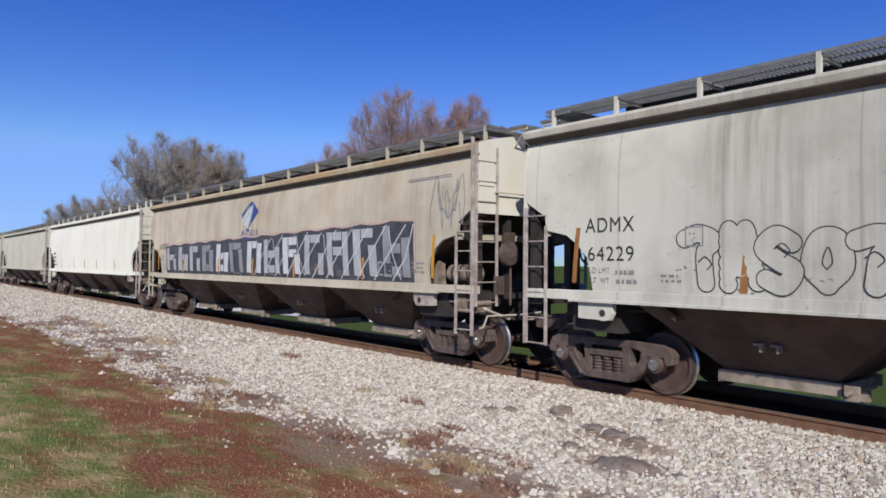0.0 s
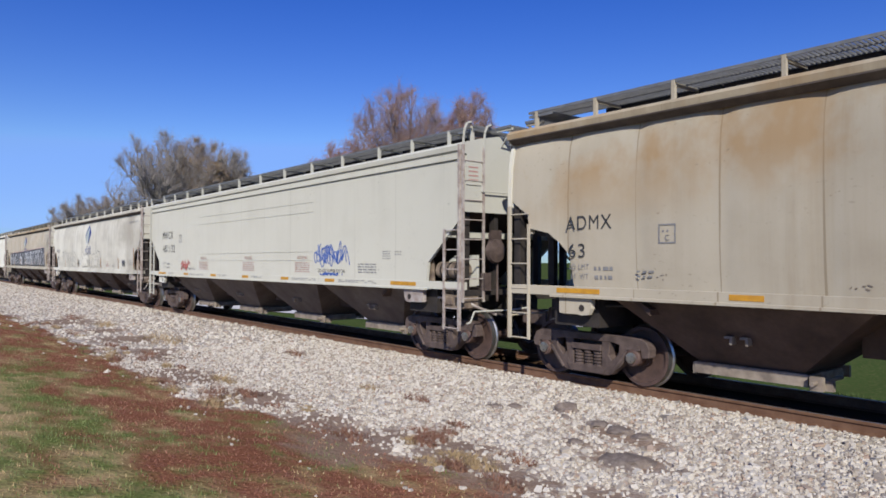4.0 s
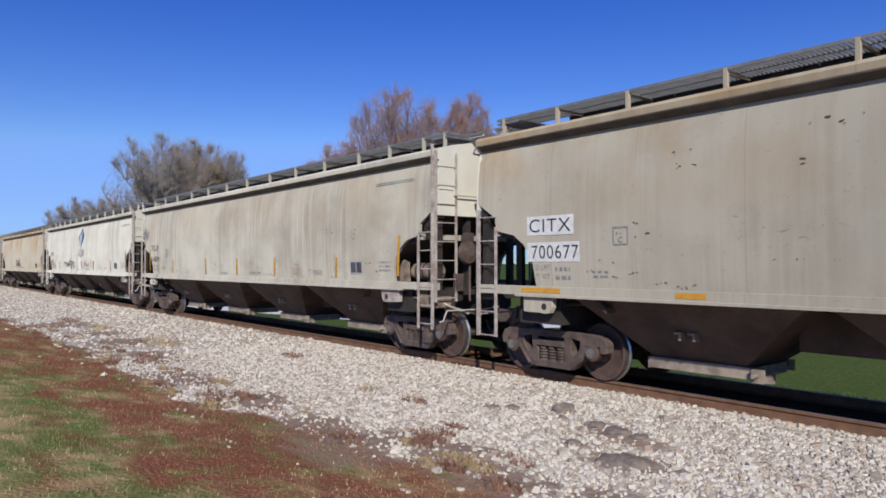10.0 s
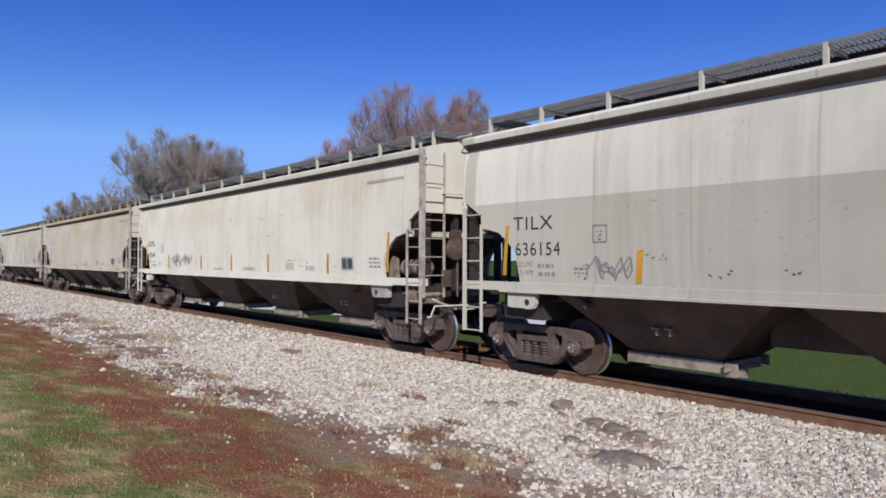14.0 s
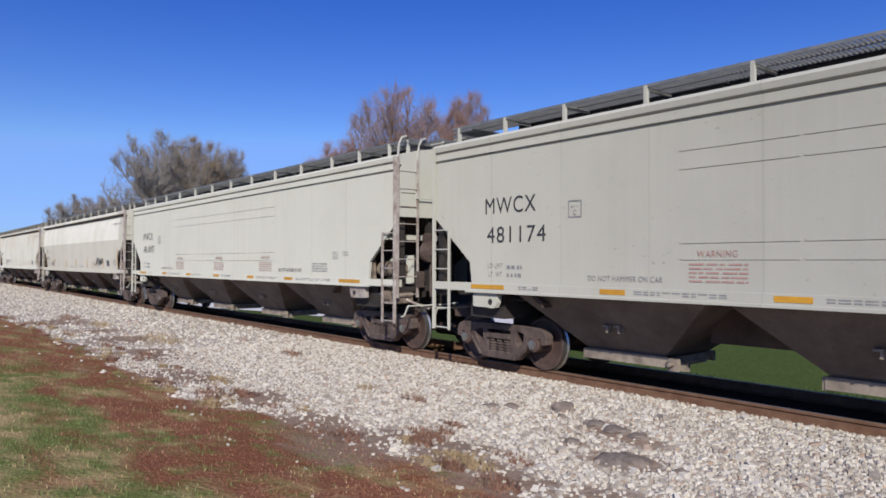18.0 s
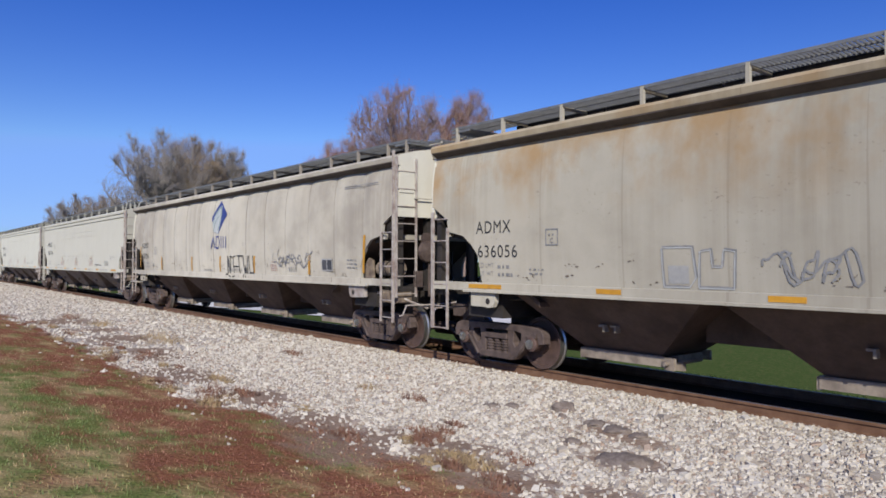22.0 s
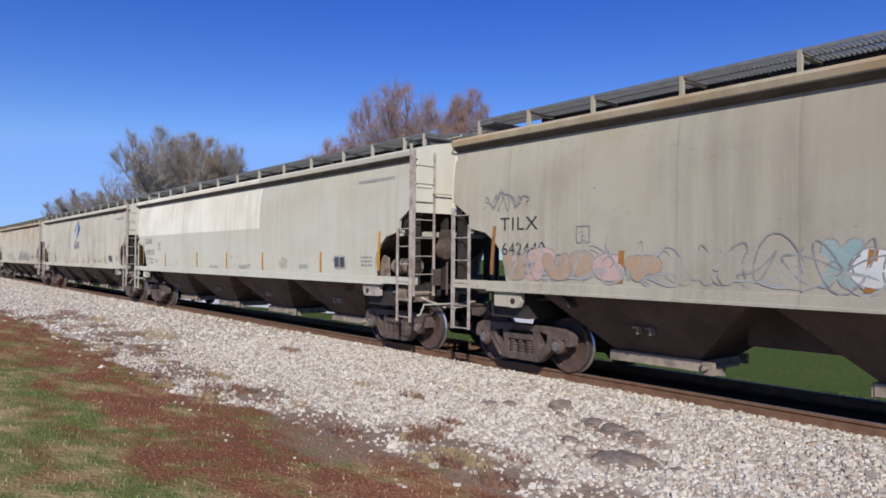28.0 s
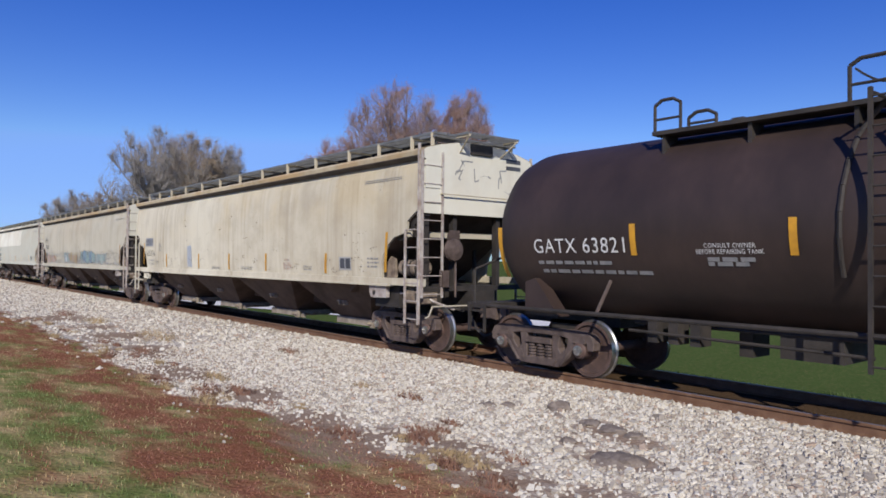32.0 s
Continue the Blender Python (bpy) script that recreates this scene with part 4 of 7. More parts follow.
def cover_at(x, y):
    """What grows or lies at a place: ballast (0 to 1), red weeds, dry grass, bare dirt."""
    margin = float(np.interp(x, (-45, -31, -18, -14, -10.7, -9, -7.8, -6.3, -5.5, -4.9, -3), (-6.4, -6.25, -6.05, -6.05, -6.05, -5.75, -5.55, -5.65, -5.5, -5.1, -5.2)))
    edge = y - margin + 0.45 * wobble(x * 0.4, y, 0.7, 1) + 0.40 * wobble(x * 0.4, y, 0.25, 2) + 0.22 * wobble(x, y, 0.12, 14)
    stone = min(max(edge / 0.45 + 0.5, 0), 1)
    if y > 1.0:
        stone = min(max((1.45 + 0.25 * wobble(x, y, 1.0, 3) - y) / 0.3 + 0.5, 0), 1)
    red = y + float(np.interp(x, (-30, -20, -8), (7.75, 7.95, 8.05))) + 0.9 * wobble(x * 0.5, y, 1.5, 4) + 1.1 * wobble(x * 0.5, y, 0.45, 5)
    weed = min(max(red / 0.9 + 0.5, 0), 1) * min(max(0.86 + 1.5 * wobble(x * 0.4, y, 0.45, 12) + 1.1 * wobble(x * 0.6, y, 0.16, 13), 0), 1)
    if y > 0:
        weed = 0.0
    dry = min(max((0.8 * wobble(x * 0.35, y, 0.7, 6) + 0.9 * wobble(x * 0.6, y, 0.2, 7) + 0.30) * 1.3, 0), 1) if y < 0 else 0.0
    dirt = min(max((wobble(x * 0.4, y, 0.6, 8) + 0.6 * wobble(x * 0.6, y, 0.2, 9) - 0.55 + 0.62 * max(0, 1 - abs(edge - 0.15) / 0.9)) * 1.6, 0), 1)
    if edge < -0.5:
        dirt *= 0.3
    for cx, cy, q in DIRT_SPOTS:
        dirt = max(dirt, min(max(1.9 - ((x - cx) ** 2 / 2.2 + (y - cy) ** 2) ** 0.5 / q + 0.8 * wobble(x * 0.6, y, 0.15, 10), 0), 1))
    if y > -1.9:
        # between the rails full dirt cover, beneath the painted shade of the train
        dirt = 0.0 if y > 1.2 else 1.0 if y > -0.9 else 0.3 * dirt
    # beyond the near ground the mixture evens out
    off = min(max(max((x - 0.0) / 1.5, (-40 - x) / 6, (-9.8 - y) / 0.8), 0), 1)
    weed, dry, dirt = weed * (1 - off) + off * (0.5 if -7.6 < y < -5 else 0.0), dry * (1 - off) + off * (0.42 if y < 0 else 0.0), dirt * (1 - off)
    return stone, weed, dry, dirt


def ground_sheet():
    xs = np.unique(np.concatenate([np.linspace(-2500, -120, 14), np.arange(-120, -42, 2.0), np.arange(-42, -20, 0.5), np.arange(-20, 1, 0.14), np.arange(1, 60, 3.0), np.linspace(60, 1500, 12)]))
    ys = np.unique(np.concatenate([np.linspace(-600, -20, 10), np.arange(-20, -10.4, 1.0), np.arange(-10.4, -1.4, 0.14), np.arange(-1.4, 2, 0.4), np.arange(2, 12, 0.6), np.arange(12, 60, 4.0), np.linspace(60, 2500, 14)]))
    verts = [(float(x), float(y), ground_height(float(x), float(y))) for x in xs for y in ys]
    n = len(ys)
    faces = [(i * n + j, (i + 1) * n + j, (i + 1) * n + j + 1, i * n + j + 1) for i in range(len(xs) - 1) for j in range(n - 1)]
    me = bpy.data.meshes.new("ground")
    me.from_pydata(verts, [], faces)
    me.polygons.foreach_set("use_smooth", [True] * len(me.polygons))
    kinds = np.array([cover_at(x, y) for x, y, _ in verts])
    for k, name in enumerate(("stone", "weed", "dry", "dirt")):
        me.attributes.new(name, "FLOAT", "POINT").data.foreach_set("value", kinds[:, k])
    return me


def ground_material():
    m, t, p = nodes_of("ground_cover")
    co = t.nodes.new("ShaderNodeTexCoord")

    def share(name, soft=0.5):
        n = t.nodes.new("ShaderNodeAttribute")
        n.attribute_name = name
        grain = noise_of(t, 9, 5, 0.7, (1, 1, 1), len(name))
        return ramp(t, maths(t, "ADD", n.outputs["Fac"], maths(t, "MULTIPLY", maths(t, "SUBTRACT", grain, 0.5), 0.9)), 0.5 - soft / 2, 0.5 + soft / 2)

    fine = noise_of(t, 34, 4, 0.7, (1, 1, 1), 7)
    mid = noise_of(t, 5, 5, 0.65, (1, 1, 1), 5)
    speck = t.nodes.new("ShaderNodeTexVoronoi")
    speck.inputs["Scale"].default_value = 19
    t.links.new(co.outputs["Object"], speck.inputs["Vector"])
    split = t.nodes.new("ShaderNodeSeparateColor")
    t.links.new(speck.outputs["Color"], split.inputs[0])
    # ballast: pale limestone, buff and grey stones
    stone = blend(t, ramp(t, split.outputs[0], 0.25, 0.95), rgb(0.66, 0.60, 0.51), rgb(0.47, 0.405, 0.33))
    stone = blend(t, ramp(t, speck.outputs["Distance"], 0.40, 0.85), stone, rgb(0.26, 0.23, 0.20))
    stone = blend(t, ramp(t, mid, 0.52, 0.75, rgb(0, 0, 0), rgb(0.45, 0.45, 0.45)), stone, rgb(0.42, 0.37, 0.32))
    soil = blend(t, ramp(t, fine, 0.3, 0.7), rgb(0.20, 0.132, 0.092), rgb(0.34, 0.245, 0.175))
    lawn = blend(t, ramp(t, fine, 0.3, 0.7), rgb(0.100, 0.130, 0.033), rgb(0.190, 0.220, 0.070))
    lawn = blend(t, ramp(t, mid, 0.45, 0.7, rgb(0, 0, 0), rgb(0.5, 0.5, 0.5)), lawn, rgb(0.13, 0.15, 0.05))
    dry = blend(t, ramp(t, fine, 0.3, 0.7), rgb(0.33, 0.235, 0.105), rgb(0.52, 0.39, 0.205))
    weeds = blend(t, ramp(t, fine, 0.32, 0.7), rgb(0.13, 0.039, 0.025), rgb(0.345, 0.135, 0.082))
    place = t.nodes.new("ShaderNodeSeparateXYZ")
    t.links.new(co.outputs["Object"], place.inputs[0])
    lush = blend(t, ramp(t, fine, 0.3, 0.7), rgb(0.045, 0.082, 0.022), rgb(0.082, 0.120, 0.036))
    lawn = blend(t, maths(t, "GREATER_THAN", place.outputs[1], 1.0), lawn, lush)
    c = blend(t, share("dry", 1.0), lawn, dry)
    c = blend(t, maths(t, "MULTIPLY", share("weed", 1.1), 0.9), c, weeds)
    c = blend(t, share("stone", 0.6), c, stone)
    c = blend(t, maths(t, "MULTIPLY", share("dirt", 0.9), 0.9), c, soil)
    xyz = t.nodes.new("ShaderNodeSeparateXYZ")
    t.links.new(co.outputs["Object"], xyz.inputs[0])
    # the train's shade on the track bed, put into the colour as dark brown
    bed_shade = maths(t, "MULTIPLY", maths(t, "GREATER_THAN", xyz.outputs[1], -0.72), maths(t, "LESS_THAN", xyz.outputs[1], 1.35))
    c = blend(t, bed_shade, c, blend(t, ramp(t, fine, 0.3, 0.7), rgb(0.055, 0.034, 0.020), rgb(0.11, 0.070, 0.042)))
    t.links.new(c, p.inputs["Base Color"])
    p.inputs["Roughness"].default_value = 0.95
    p.inputs["Specular IOR Level"].default_value = 0.0
    bump_of(t, p, speck.outputs["Distance"], 0.5, 0.03)
    return m


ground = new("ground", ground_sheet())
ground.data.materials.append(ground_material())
tagged(ground, "pale ballast, red-brown weedy verge and green lawn", "ground", kind="structure")

# ---- the track ----
track = tagged(new("railway_track"), "rusty steel rails on wooden ties in pale ballast", "railway track", kind="structure")


def rail_bar(y):
    bm = bmesh.new()
    half = ((-0.07, -0.165), (-0.07, -0.150), (-0.02, -0.130), (-0.012, -0.05), (-0.036, -0.035), (-0.037, -0.008), (-0.028, 0.0))
    outline = list(half) + [(-a, b) for a, b in half[::-1]]
    rings = [[bm.verts.new((x, y + a, b)) for a, b in outline] for x in (-600, -60, -20, 10, 500)]
    n = len(outline)
    for u, w in zip(rings, rings[1:]):
        for k in range(n):
            f = bm.faces.new((u[k], w[k], w[(k + 1) % n], u[(k + 1) % n]))
            f.material_index = 1 if k == 6 else 0
    bmesh.ops.recalc_face_normals(bm, faces=bm.faces[:])
    ob = part("rail", bm, RAIL_RUST, track)
    ob.data.materials.append(RAIL_TOP)


for y in (-0.754, 0.754):
    rail_bar(y)
bm = bmesh.new()
box(bm, -0.11, 0.11, -1.3, 1.3, -0.34, -0.17)
bmesh.ops.bevel(bm, geom=bm.edges[:], offset=0.015, segments=1, affect="EDGES")
first_tie = part("tie", bm, TIE_WOOD, track)
rng = random.Random(5)
for k in range(1, 110):
    o = new("tie", first_tie.data)
    o.parent = track
    o.location = (8 - k * 0.52 + rng.uniform(-0.03, 0.03), rng.uniform(-0.05, 0.05), rng.uniform(-0.008, 0.004))
    o.rotation_euler[2] = rng.uniform(-0.02, 0.02)
first_tie.location = (8, 0, 0)
for x in (-10.6, -22.5, 1.3):
    for y in (-0.80, 0.80):
        bm = bmesh.new()
        box(bm, x - 0.45, x + 0.45, y - 0.012, y + 0.012, -0.12, -0.045)
        for k in range(4):
            rod(bm, (x - 0.33 + k * 0.22, y - 0.03, -0.083), (x - 0.33 + k * 0.22, y + 0.03, -0.083), 0.02, 6)
        part("joint_bar", bm, RAIL_RUST, track)

# ---- paints of the single cars ----
PINK = plain("faded_pink_spray", (0.60, 0.42, 0.36), (0.52, 0.36, 0.30), 3.0, 0.6, 0, 0)
TEAL = plain("teal_spray", (0.25, 0.37, 0.36), (0.36, 0.42, 0.39), 3.0, 0.6, 0, 0)
SALMON = plain("orange_spray", (0.47, 0.31, 0.19), (0.43, 0.34, 0.26), 3.0, 0.6, 0, 0)
SILVER = plain("silver_spray", (0.50, 0.50, 0.50), (0.40, 0.40, 0.41), 3.0, 0.5, 0, 0)
CHARCOAL = plain("charcoal_spray", (0.045, 0.048, 0.055), (0.10, 0.10, 0.11), 3.0, 0.6, 0, 0)
WHITE_SPRAY = plain("white_spray", (0.68, 0.68, 0.67), (0.58, 0.58, 0.57), 3.0, 0.6, 0, 0)
PALE_RIM = plain("faded_white_spray", (0.52, 0.52, 0.50), (0.46, 0.46, 0.44), 3.0, 0.6, 0, 0)
MID_GREY = plain("grey_spray", (0.25, 0.25, 0.26), (0.33, 0.33, 0.33), 3.0, 0.6, 0, 0)
BLUE_SPRAY = plain("blue_spray", (0.06, 0.13, 0.45), (0.10, 0.18, 0.48), 3.0, 0.6, 0, 0)
RED_SPRAY = plain("red_spray", (0.50, 0.05, 0.05), (0.55, 0.12, 0.10), 3.0, 0.6, 0, 0)

DIRTY_ROOF = paint("grain_stained_roof", (0.42, 0.36, 0.28), (0.25, 0.20, 0.14), 0.9, 0.8, 31, None, (0.36, 0.24, 0.12))
SOOTY_ROOF = paint("sooty_roof", (0.53, 0.515, 0.48), (0.26, 0.235, 0.21), 0.5, 0.1, 32)
END_PAINT = paint("pale_end_paint", (0.64, 0.63, 0.59), (0.36, 0.33, 0.29), 0.3, 0.1, 33)
prototypes = {}


def hopper_at(key, paint_of_car, label, flat=False, seams=False, roof=None, grubby=False):
    """A hopper of its kind in its own paint. The first of a kind is built, the others are copies."""
    kind = (flat, seams)
    if kind not in prototypes:
        car = prototypes[kind] = hopper_car(flat, seams)
    else:
        car = copy_thing(prototypes[kind], pose(0, 0, 0))
        for o in list(car.children_recursive):
            if o.name.split(".")[0] in MARKINGS:
                bpy.data.objects.remove(o)
    for o in car.children_recursive:
        if o.type == "MESH" and o.material_slots and o.data.materials[0] == DEFAULT_PAINT:
            o.material_slots[0].link = "OBJECT"
            o.material_slots[0].material = SOILED if grubby and o.name.split(".")[0] in ("ladder", "stile", "rung", "uncoupling_lever") else END_PAINT if o.name.split(".")[0] in ("end_panel", "placard") and not flat else roof if roof and o.name.split(".")[0] == "roof" else paint_of_car
    tagged(car, label, "hopper car", "hopper cars of the train")
    cars[key] = car
    return car


MARKINGS = ("lettering", "small_print", "reflector", "emblem", "graffiti", "stencil_box", "rib", "scrape")
cars = {}


def common_marks(car, mark, number, rng, flat=False, upright=True, dirty=False, plate=None):
    """Reporting mark and number, load limits, the small boxes and data panels, reflectors."""
    x0, w1, w2, h, zt, zn = 1.28, 0.88, 0.165 * len(number), 0.215, 2.41, 1.98
    if flat:
        x0, w1, w2, h, zt, zn = 1.45, 1.22, 1.4, 0.28, 2.75, 2.24
    wide_set = 1.5 if mark == "SOXX" else 1.12
    if mark == "SOXX":
        x0 += 0.12
        w1, w2 = 0.78, 0.98
    if plate:
        bm = bmesh.new()
        patch_mesh(bm, [(x0 - 0.06, zt - 0.05), (x0 + w1 + 0.06, zt - 0.05), (x0 + w1 + 0.06, zt + h + 0.05), (x0 - 0.06, zt + h + 0.05)], flat, 0.006)
        if plate == WHITE_INK:
            patch_mesh(bm, [(x0 - 0.06, zn - 0.05), (x0 + w2 + 0.06, zn - 0.05), (x0 + w2 + 0.06, zn + h + 0.05), (x0 - 0.06, zn + h + 0.05)], flat, 0.006)
        part("stencil_box", bm, plate, car, "painted patch behind the mark")
    lettering(mark, x0, x0 + w1, zt, zt + h, INK, car, flat, spread=wide_set)
    lettering(number, x0 + 0.04, x0 + 0.04 + w2, zn, zn + h, INK, car, flat, spread=wide_set)
    za = 1.80
    lettering("LD LMT", x0 + 0.06, x0 + 0.44, za, za + 0.08, FAINT_INK, car, flat)
    lettering("LT  WT", x0 + 0.08, x0 + 0.42, za - 0.15, za - 0.07, FAINT_INK, car, flat)
    bars(car, x0 + 0.54, x0 + 0.90, za - 0.15, za + 0.12, 2, FAINT_INK, flat, rng)
    bm = bmesh.new()
    bx, bz = (3.36, 2.60) if flat else (2.96, 2.17)
    for a, b, c, d in ((0, 0, 0.27, 0.02), (0, 0.25, 0.27, 0.27), (0, 0.02, 0.02, 0.25), (0.25, 0.02, 0.27, 0.25)):
        patch_mesh(bm, [(bx + a, bz + b), (bx + c, bz + b), (bx + c, bz + d), (bx + a, bz + d)], flat, 0.0075)
    part("stencil_box", bm, FAINT_INK, car, "outlined plate code box")
    lettering("C", bx + 0.10, bx + 0.17, bz + 0.04, bz + 0.12, FAINT_INK, car, flat)
    bars(car, bx + 0.06, bx + 0.21, bz + 0.16, bz + 0.22, 1, FAINT_INK, flat, rng)
    ink = BROWN_ORANGE if dirty else ORANGE
    if flat:
        for x in (5.45, 9.10, 12.5):
            lettering("WARNING", x + 0.12, x + 0.68, 1.97, 2.06, RED_INK, car, flat)
            bars(car, x, x + 0.82, 1.64, 1.92, 5, RED_INK, flat, rng)
        lettering("DO NOT HAMMER ON CAR", 13.74, 15.03, 1.64, 1.73, INK, car, flat)
        lettering("DO NOT HAMMER ON CAR", 3.75, 5.05, 1.62, 1.70, FAINT_INK, car, flat)
        bars(car, 15.6, 16.35, 1.66, 1.90, 4, FAINT_INK, flat, rng)
        bars(car, 16.6, 16.9, 1.97, 2.17, 4, FAINT_INK, flat, rng)
        bars(car, 17.05, 17.3, 2.05, 2.17, 2, FAINT_INK, flat, rng)
        for x, w in ((2.3, 0.5), (4.6, 1.3), (7.2, 0.8), (9.8, 0.7), (12.4, 1.2), (14.8, 1.6)):
            bm = bmesh.new()
            u = x
            while u < x + w:
                q = rng.uniform(0.05, 0.14)
                for z in (1.47, 1.435):
                    if rng.random() < 0.8:
                        box(bm, u, u + q, -1.604, -1.601, z, z + 0.018)
                u += q + 0.03
            part("small_print", bm, FAINT_INK, car)
        # stiffening ribs pressed on the side
        for z in (3.42, 3.17, 2.17, 1.95):
            bm = bmesh.new()
            for k in range(5):
                xa = 5.3 + k * 1.64
                box(bm, xa + 0.02, xa + 1.60, -1.570, -1.550, z - 0.014, z + 0.014)
            part("rib", bm, car_paint(car), car)
    else:
        bars(car, 2.58, 2.9, 1.69, 1.83, 2, FAINT_INK, flat, rng)
        bars(car, 8.2, 8.9, 1.58, 1.66, 2, FAINT_INK, flat, rng)
        bars(car, 10.5, 11.3, 1.60, 1.70, 2, FAINT_INK, flat, rng)
        bars(car, 17.3, 17.75, 1.74, 2.0, 3, FAINT_INK, flat, rng)
        lettering("WARNING", 13.34, 13.62, 1.86, 1.91, RED_INK, car, flat)
        bars(car, 13.26, 13.70, 1.64, 1.84, 4, RED_INK, flat, rng)
        bars(car, 14.35, 14.8, 1.64, 1.76, 3, FAINT_INK, flat, rng)
        bm = bmesh.new()
        for a in (0.0, 0.24):
            patch_mesh(bm, [(16.15 + a, 1.70), (16.35 + a, 1.70), (16.35 + a, 1.93), (16.15 + a, 1.93)], flat, 0.0085)
        part("stencil_box", bm, CHARCOAL, car, "black data panels")
        bm = bmesh.new()
        patch_mesh(bm, [(16.11, 1.665), (16.63, 1.665), (16.63, 1.965), (16.11, 1.965)], flat, 0.0065)
        part("stencil_box", bm, PALE_INK, car, "pale border of the data panels")
    if not flat:
        bm = bmesh.new()
        for z in (3.585, 3.625):
            patch_mesh(bm, [(17.15, z), (18.55, z), (18.55, z + 0.014), (17.15, z + 0.014)], flat, 0.007)
        part("small_print", bm, FAINT_INK, car)
    if upright:
        reflector(car, 1.10, 1.64, 2.49, 0.085, ink, -0.13, flat)
        for x in (3.76, 7.05, 9.60, 12.17, 15.46):
            reflector(car, x, 1.57, 2.05, 0.10, ink, -0.12, flat)
        reflector(car, 18.03, 1.64, 2.49, 0.085, ink, -0.10, flat)
    else:
        for x, n in ((1.1, 0.85), (4.0, 0.45), (6.6, 0.45), (9.15, 0.45), (11.75, 0.45), (14.15, 0.45), (16.95, 0.9)):
            sill_mark(car, x, n, ORANGE)


def car_paint(car):
    """The paint of a car's own sides."""
    for o in car.children:
        if o.name.split(".")[0] == "side_panel":
            return o.material_slots[0].material


def scuffs(car, x0, x1, z0, z1, count, rng, material=HOPPER_DIRT, size=1.0):
    """Small dark scrapes, rub marks and short runs of dirt on a side."""
    for k in range(count):
        bm = bmesh.new()
        x, z = rng.uniform(x0, x1), rng.uniform(z0, z1)
        for j in range(rng.choice((2, 3, 4, 5))):
            a, b = x + rng.gauss(0, 0.09), z + rng.gauss(0, 0.025)
            w, h = rng.uniform(0.008, 0.05) * size, rng.uniform(0.006, 0.016) * size
            turn = rng.gauss(0, 0.35)
            ct, st = math.cos(turn), math.sin(turn)
            edge = []
            for i in range(9):
                t = i * math.tau / 9
                q = rng.uniform(0.5, 1.1)
                u, v = w * q * math.cos(t), h * q * math.sin(t)
                edge.append((a + u * ct - v * st, b + u * st + v * ct))
            patch_mesh(bm, edge, False, 0.0062 + 0.0003 * j)
        part("scrape", bm, material, car, "dark scrape on the paint")


rng = random.Random(11)
BLUE_FADED = plain("faded_blue_spray", (0.20, 0.31, 0.42), (0.30, 0.38, 0.43), 3.0, 0.6, 0, 0)
OCHRE = plain("faded_ochre_spray", (0.42, 0.30, 0.14), (0.44, 0.35, 0.22), 3.0, 0.6, 0, 0)
PALE_GREEN = plain("faded_green_spray", (0.36, 0.43, 0.38), (0.42, 0.45, 0.41), 3.0, 0.6, 0, 0)
LIGHT = (0.59, 0.585, 0.56)
GREY = (0.46, 0.45, 0.42)
TAN = (0.47, 0.43, 0.37)
WHITE = (0.66, 0.66, 0.64)
GRIME = (0.27, 0.25, 0.225)

# far cars that lead
for key, tone, amount, label in ((-4, GREY, 0.5, "grey covered hopper car with streaked sides"), (-3, LIGHT, 0.4, "light grey covered hopper car"),
                                 (-2, GREY, 0.6, "grimy grey covered hopper car with small tags"), (-1, WHITE, 0.2, "clean white covered hopper car")):
    car = hopper_at(key, paint("lead_car_paint", tone, GRIME, amount, 0.1, 20 + key), label)
    bars(car, 1.3, 2.1, 1.7, 2.6, 4, INK, False, rng)
    for x in (3.6, 6.8, 9.3, 11.8, 15.1):
        reflector(car, x, 1.57, 2.03, 0.1, ORANGE, -0.08, False)

# the car with the long sprayed panel
car = hopper_at(0, paint("tan_hopper_paint", (0.46, 0.425, 0.375), (0.28, 0.24, 0.19), 0.8, 0.2, 2), "tan grey covered hopper car with a long sprayed panel", roof=DIRTY_ROOF)
common_marks(car, "ADMX", "63", rng)
emblem(car, 8.85, 2.95, 1.15, 0.78)
blocks(car, 2.0, 17.4, 1.54, 2.80, 13, rng)
scrawl(car, 18.0, 19.0, 2.6, 3.6, FAINT_INK, rng, 0.025, False, 4)

car = hopper_at(1, paint("grey_hopper_paint", LIGHT, GRIME, 0.7, 0.05, 3, soot=((9.0, 17.0, 0.6),)), "light grey covered hopper car with outline graffiti", roof=SOOTY_ROOF, grubby=True)
common_marks(car, "ADMX", "64229", rng, dirty=True)
emblem(car, 8.92, 2.77, 1.23, 1.04)
graffiti(car, 3.0, 6.5, 1.545, 2.44, 7, INK, None, rng, 0.017)
graffiti(car, 7.9, 12.2, 1.545, 2.38, 7, INK, None, rng, 0.019, fatness=0.5)
scrawl(car, 6.9, 7.6, 1.6, 2.0, INK, rng, 0.025, False, 3)

car = hopper_at(2, paint("smooth_grey_paint", (0.50, 0.50, 0.475), (0.40, 0.39, 0.36), 0.3, 0, 4), "clean light grey flat-sided hopper car", flat=True)
common_marks(car, "MWCX", "481132", rng, True, False)
scrawl(car, 3.6, 4.5, 1.6, 1.95, RED_SPRAY, rng, 0.04, True, 4)
scrawl(car, 13.5, 15.3, 1.78, 2.37, BLUE_SPRAY, rng, 0.030, True, 8)
scrawl(car, 13.7, 15.0, 1.80, 2.30, BLUE_SPRAY, rng, 0.024, True, 6)
scrawl(car, 13.9, 14.8, 1.56, 1.66, BLUE_SPRAY, rng, 0.03, True, 5)

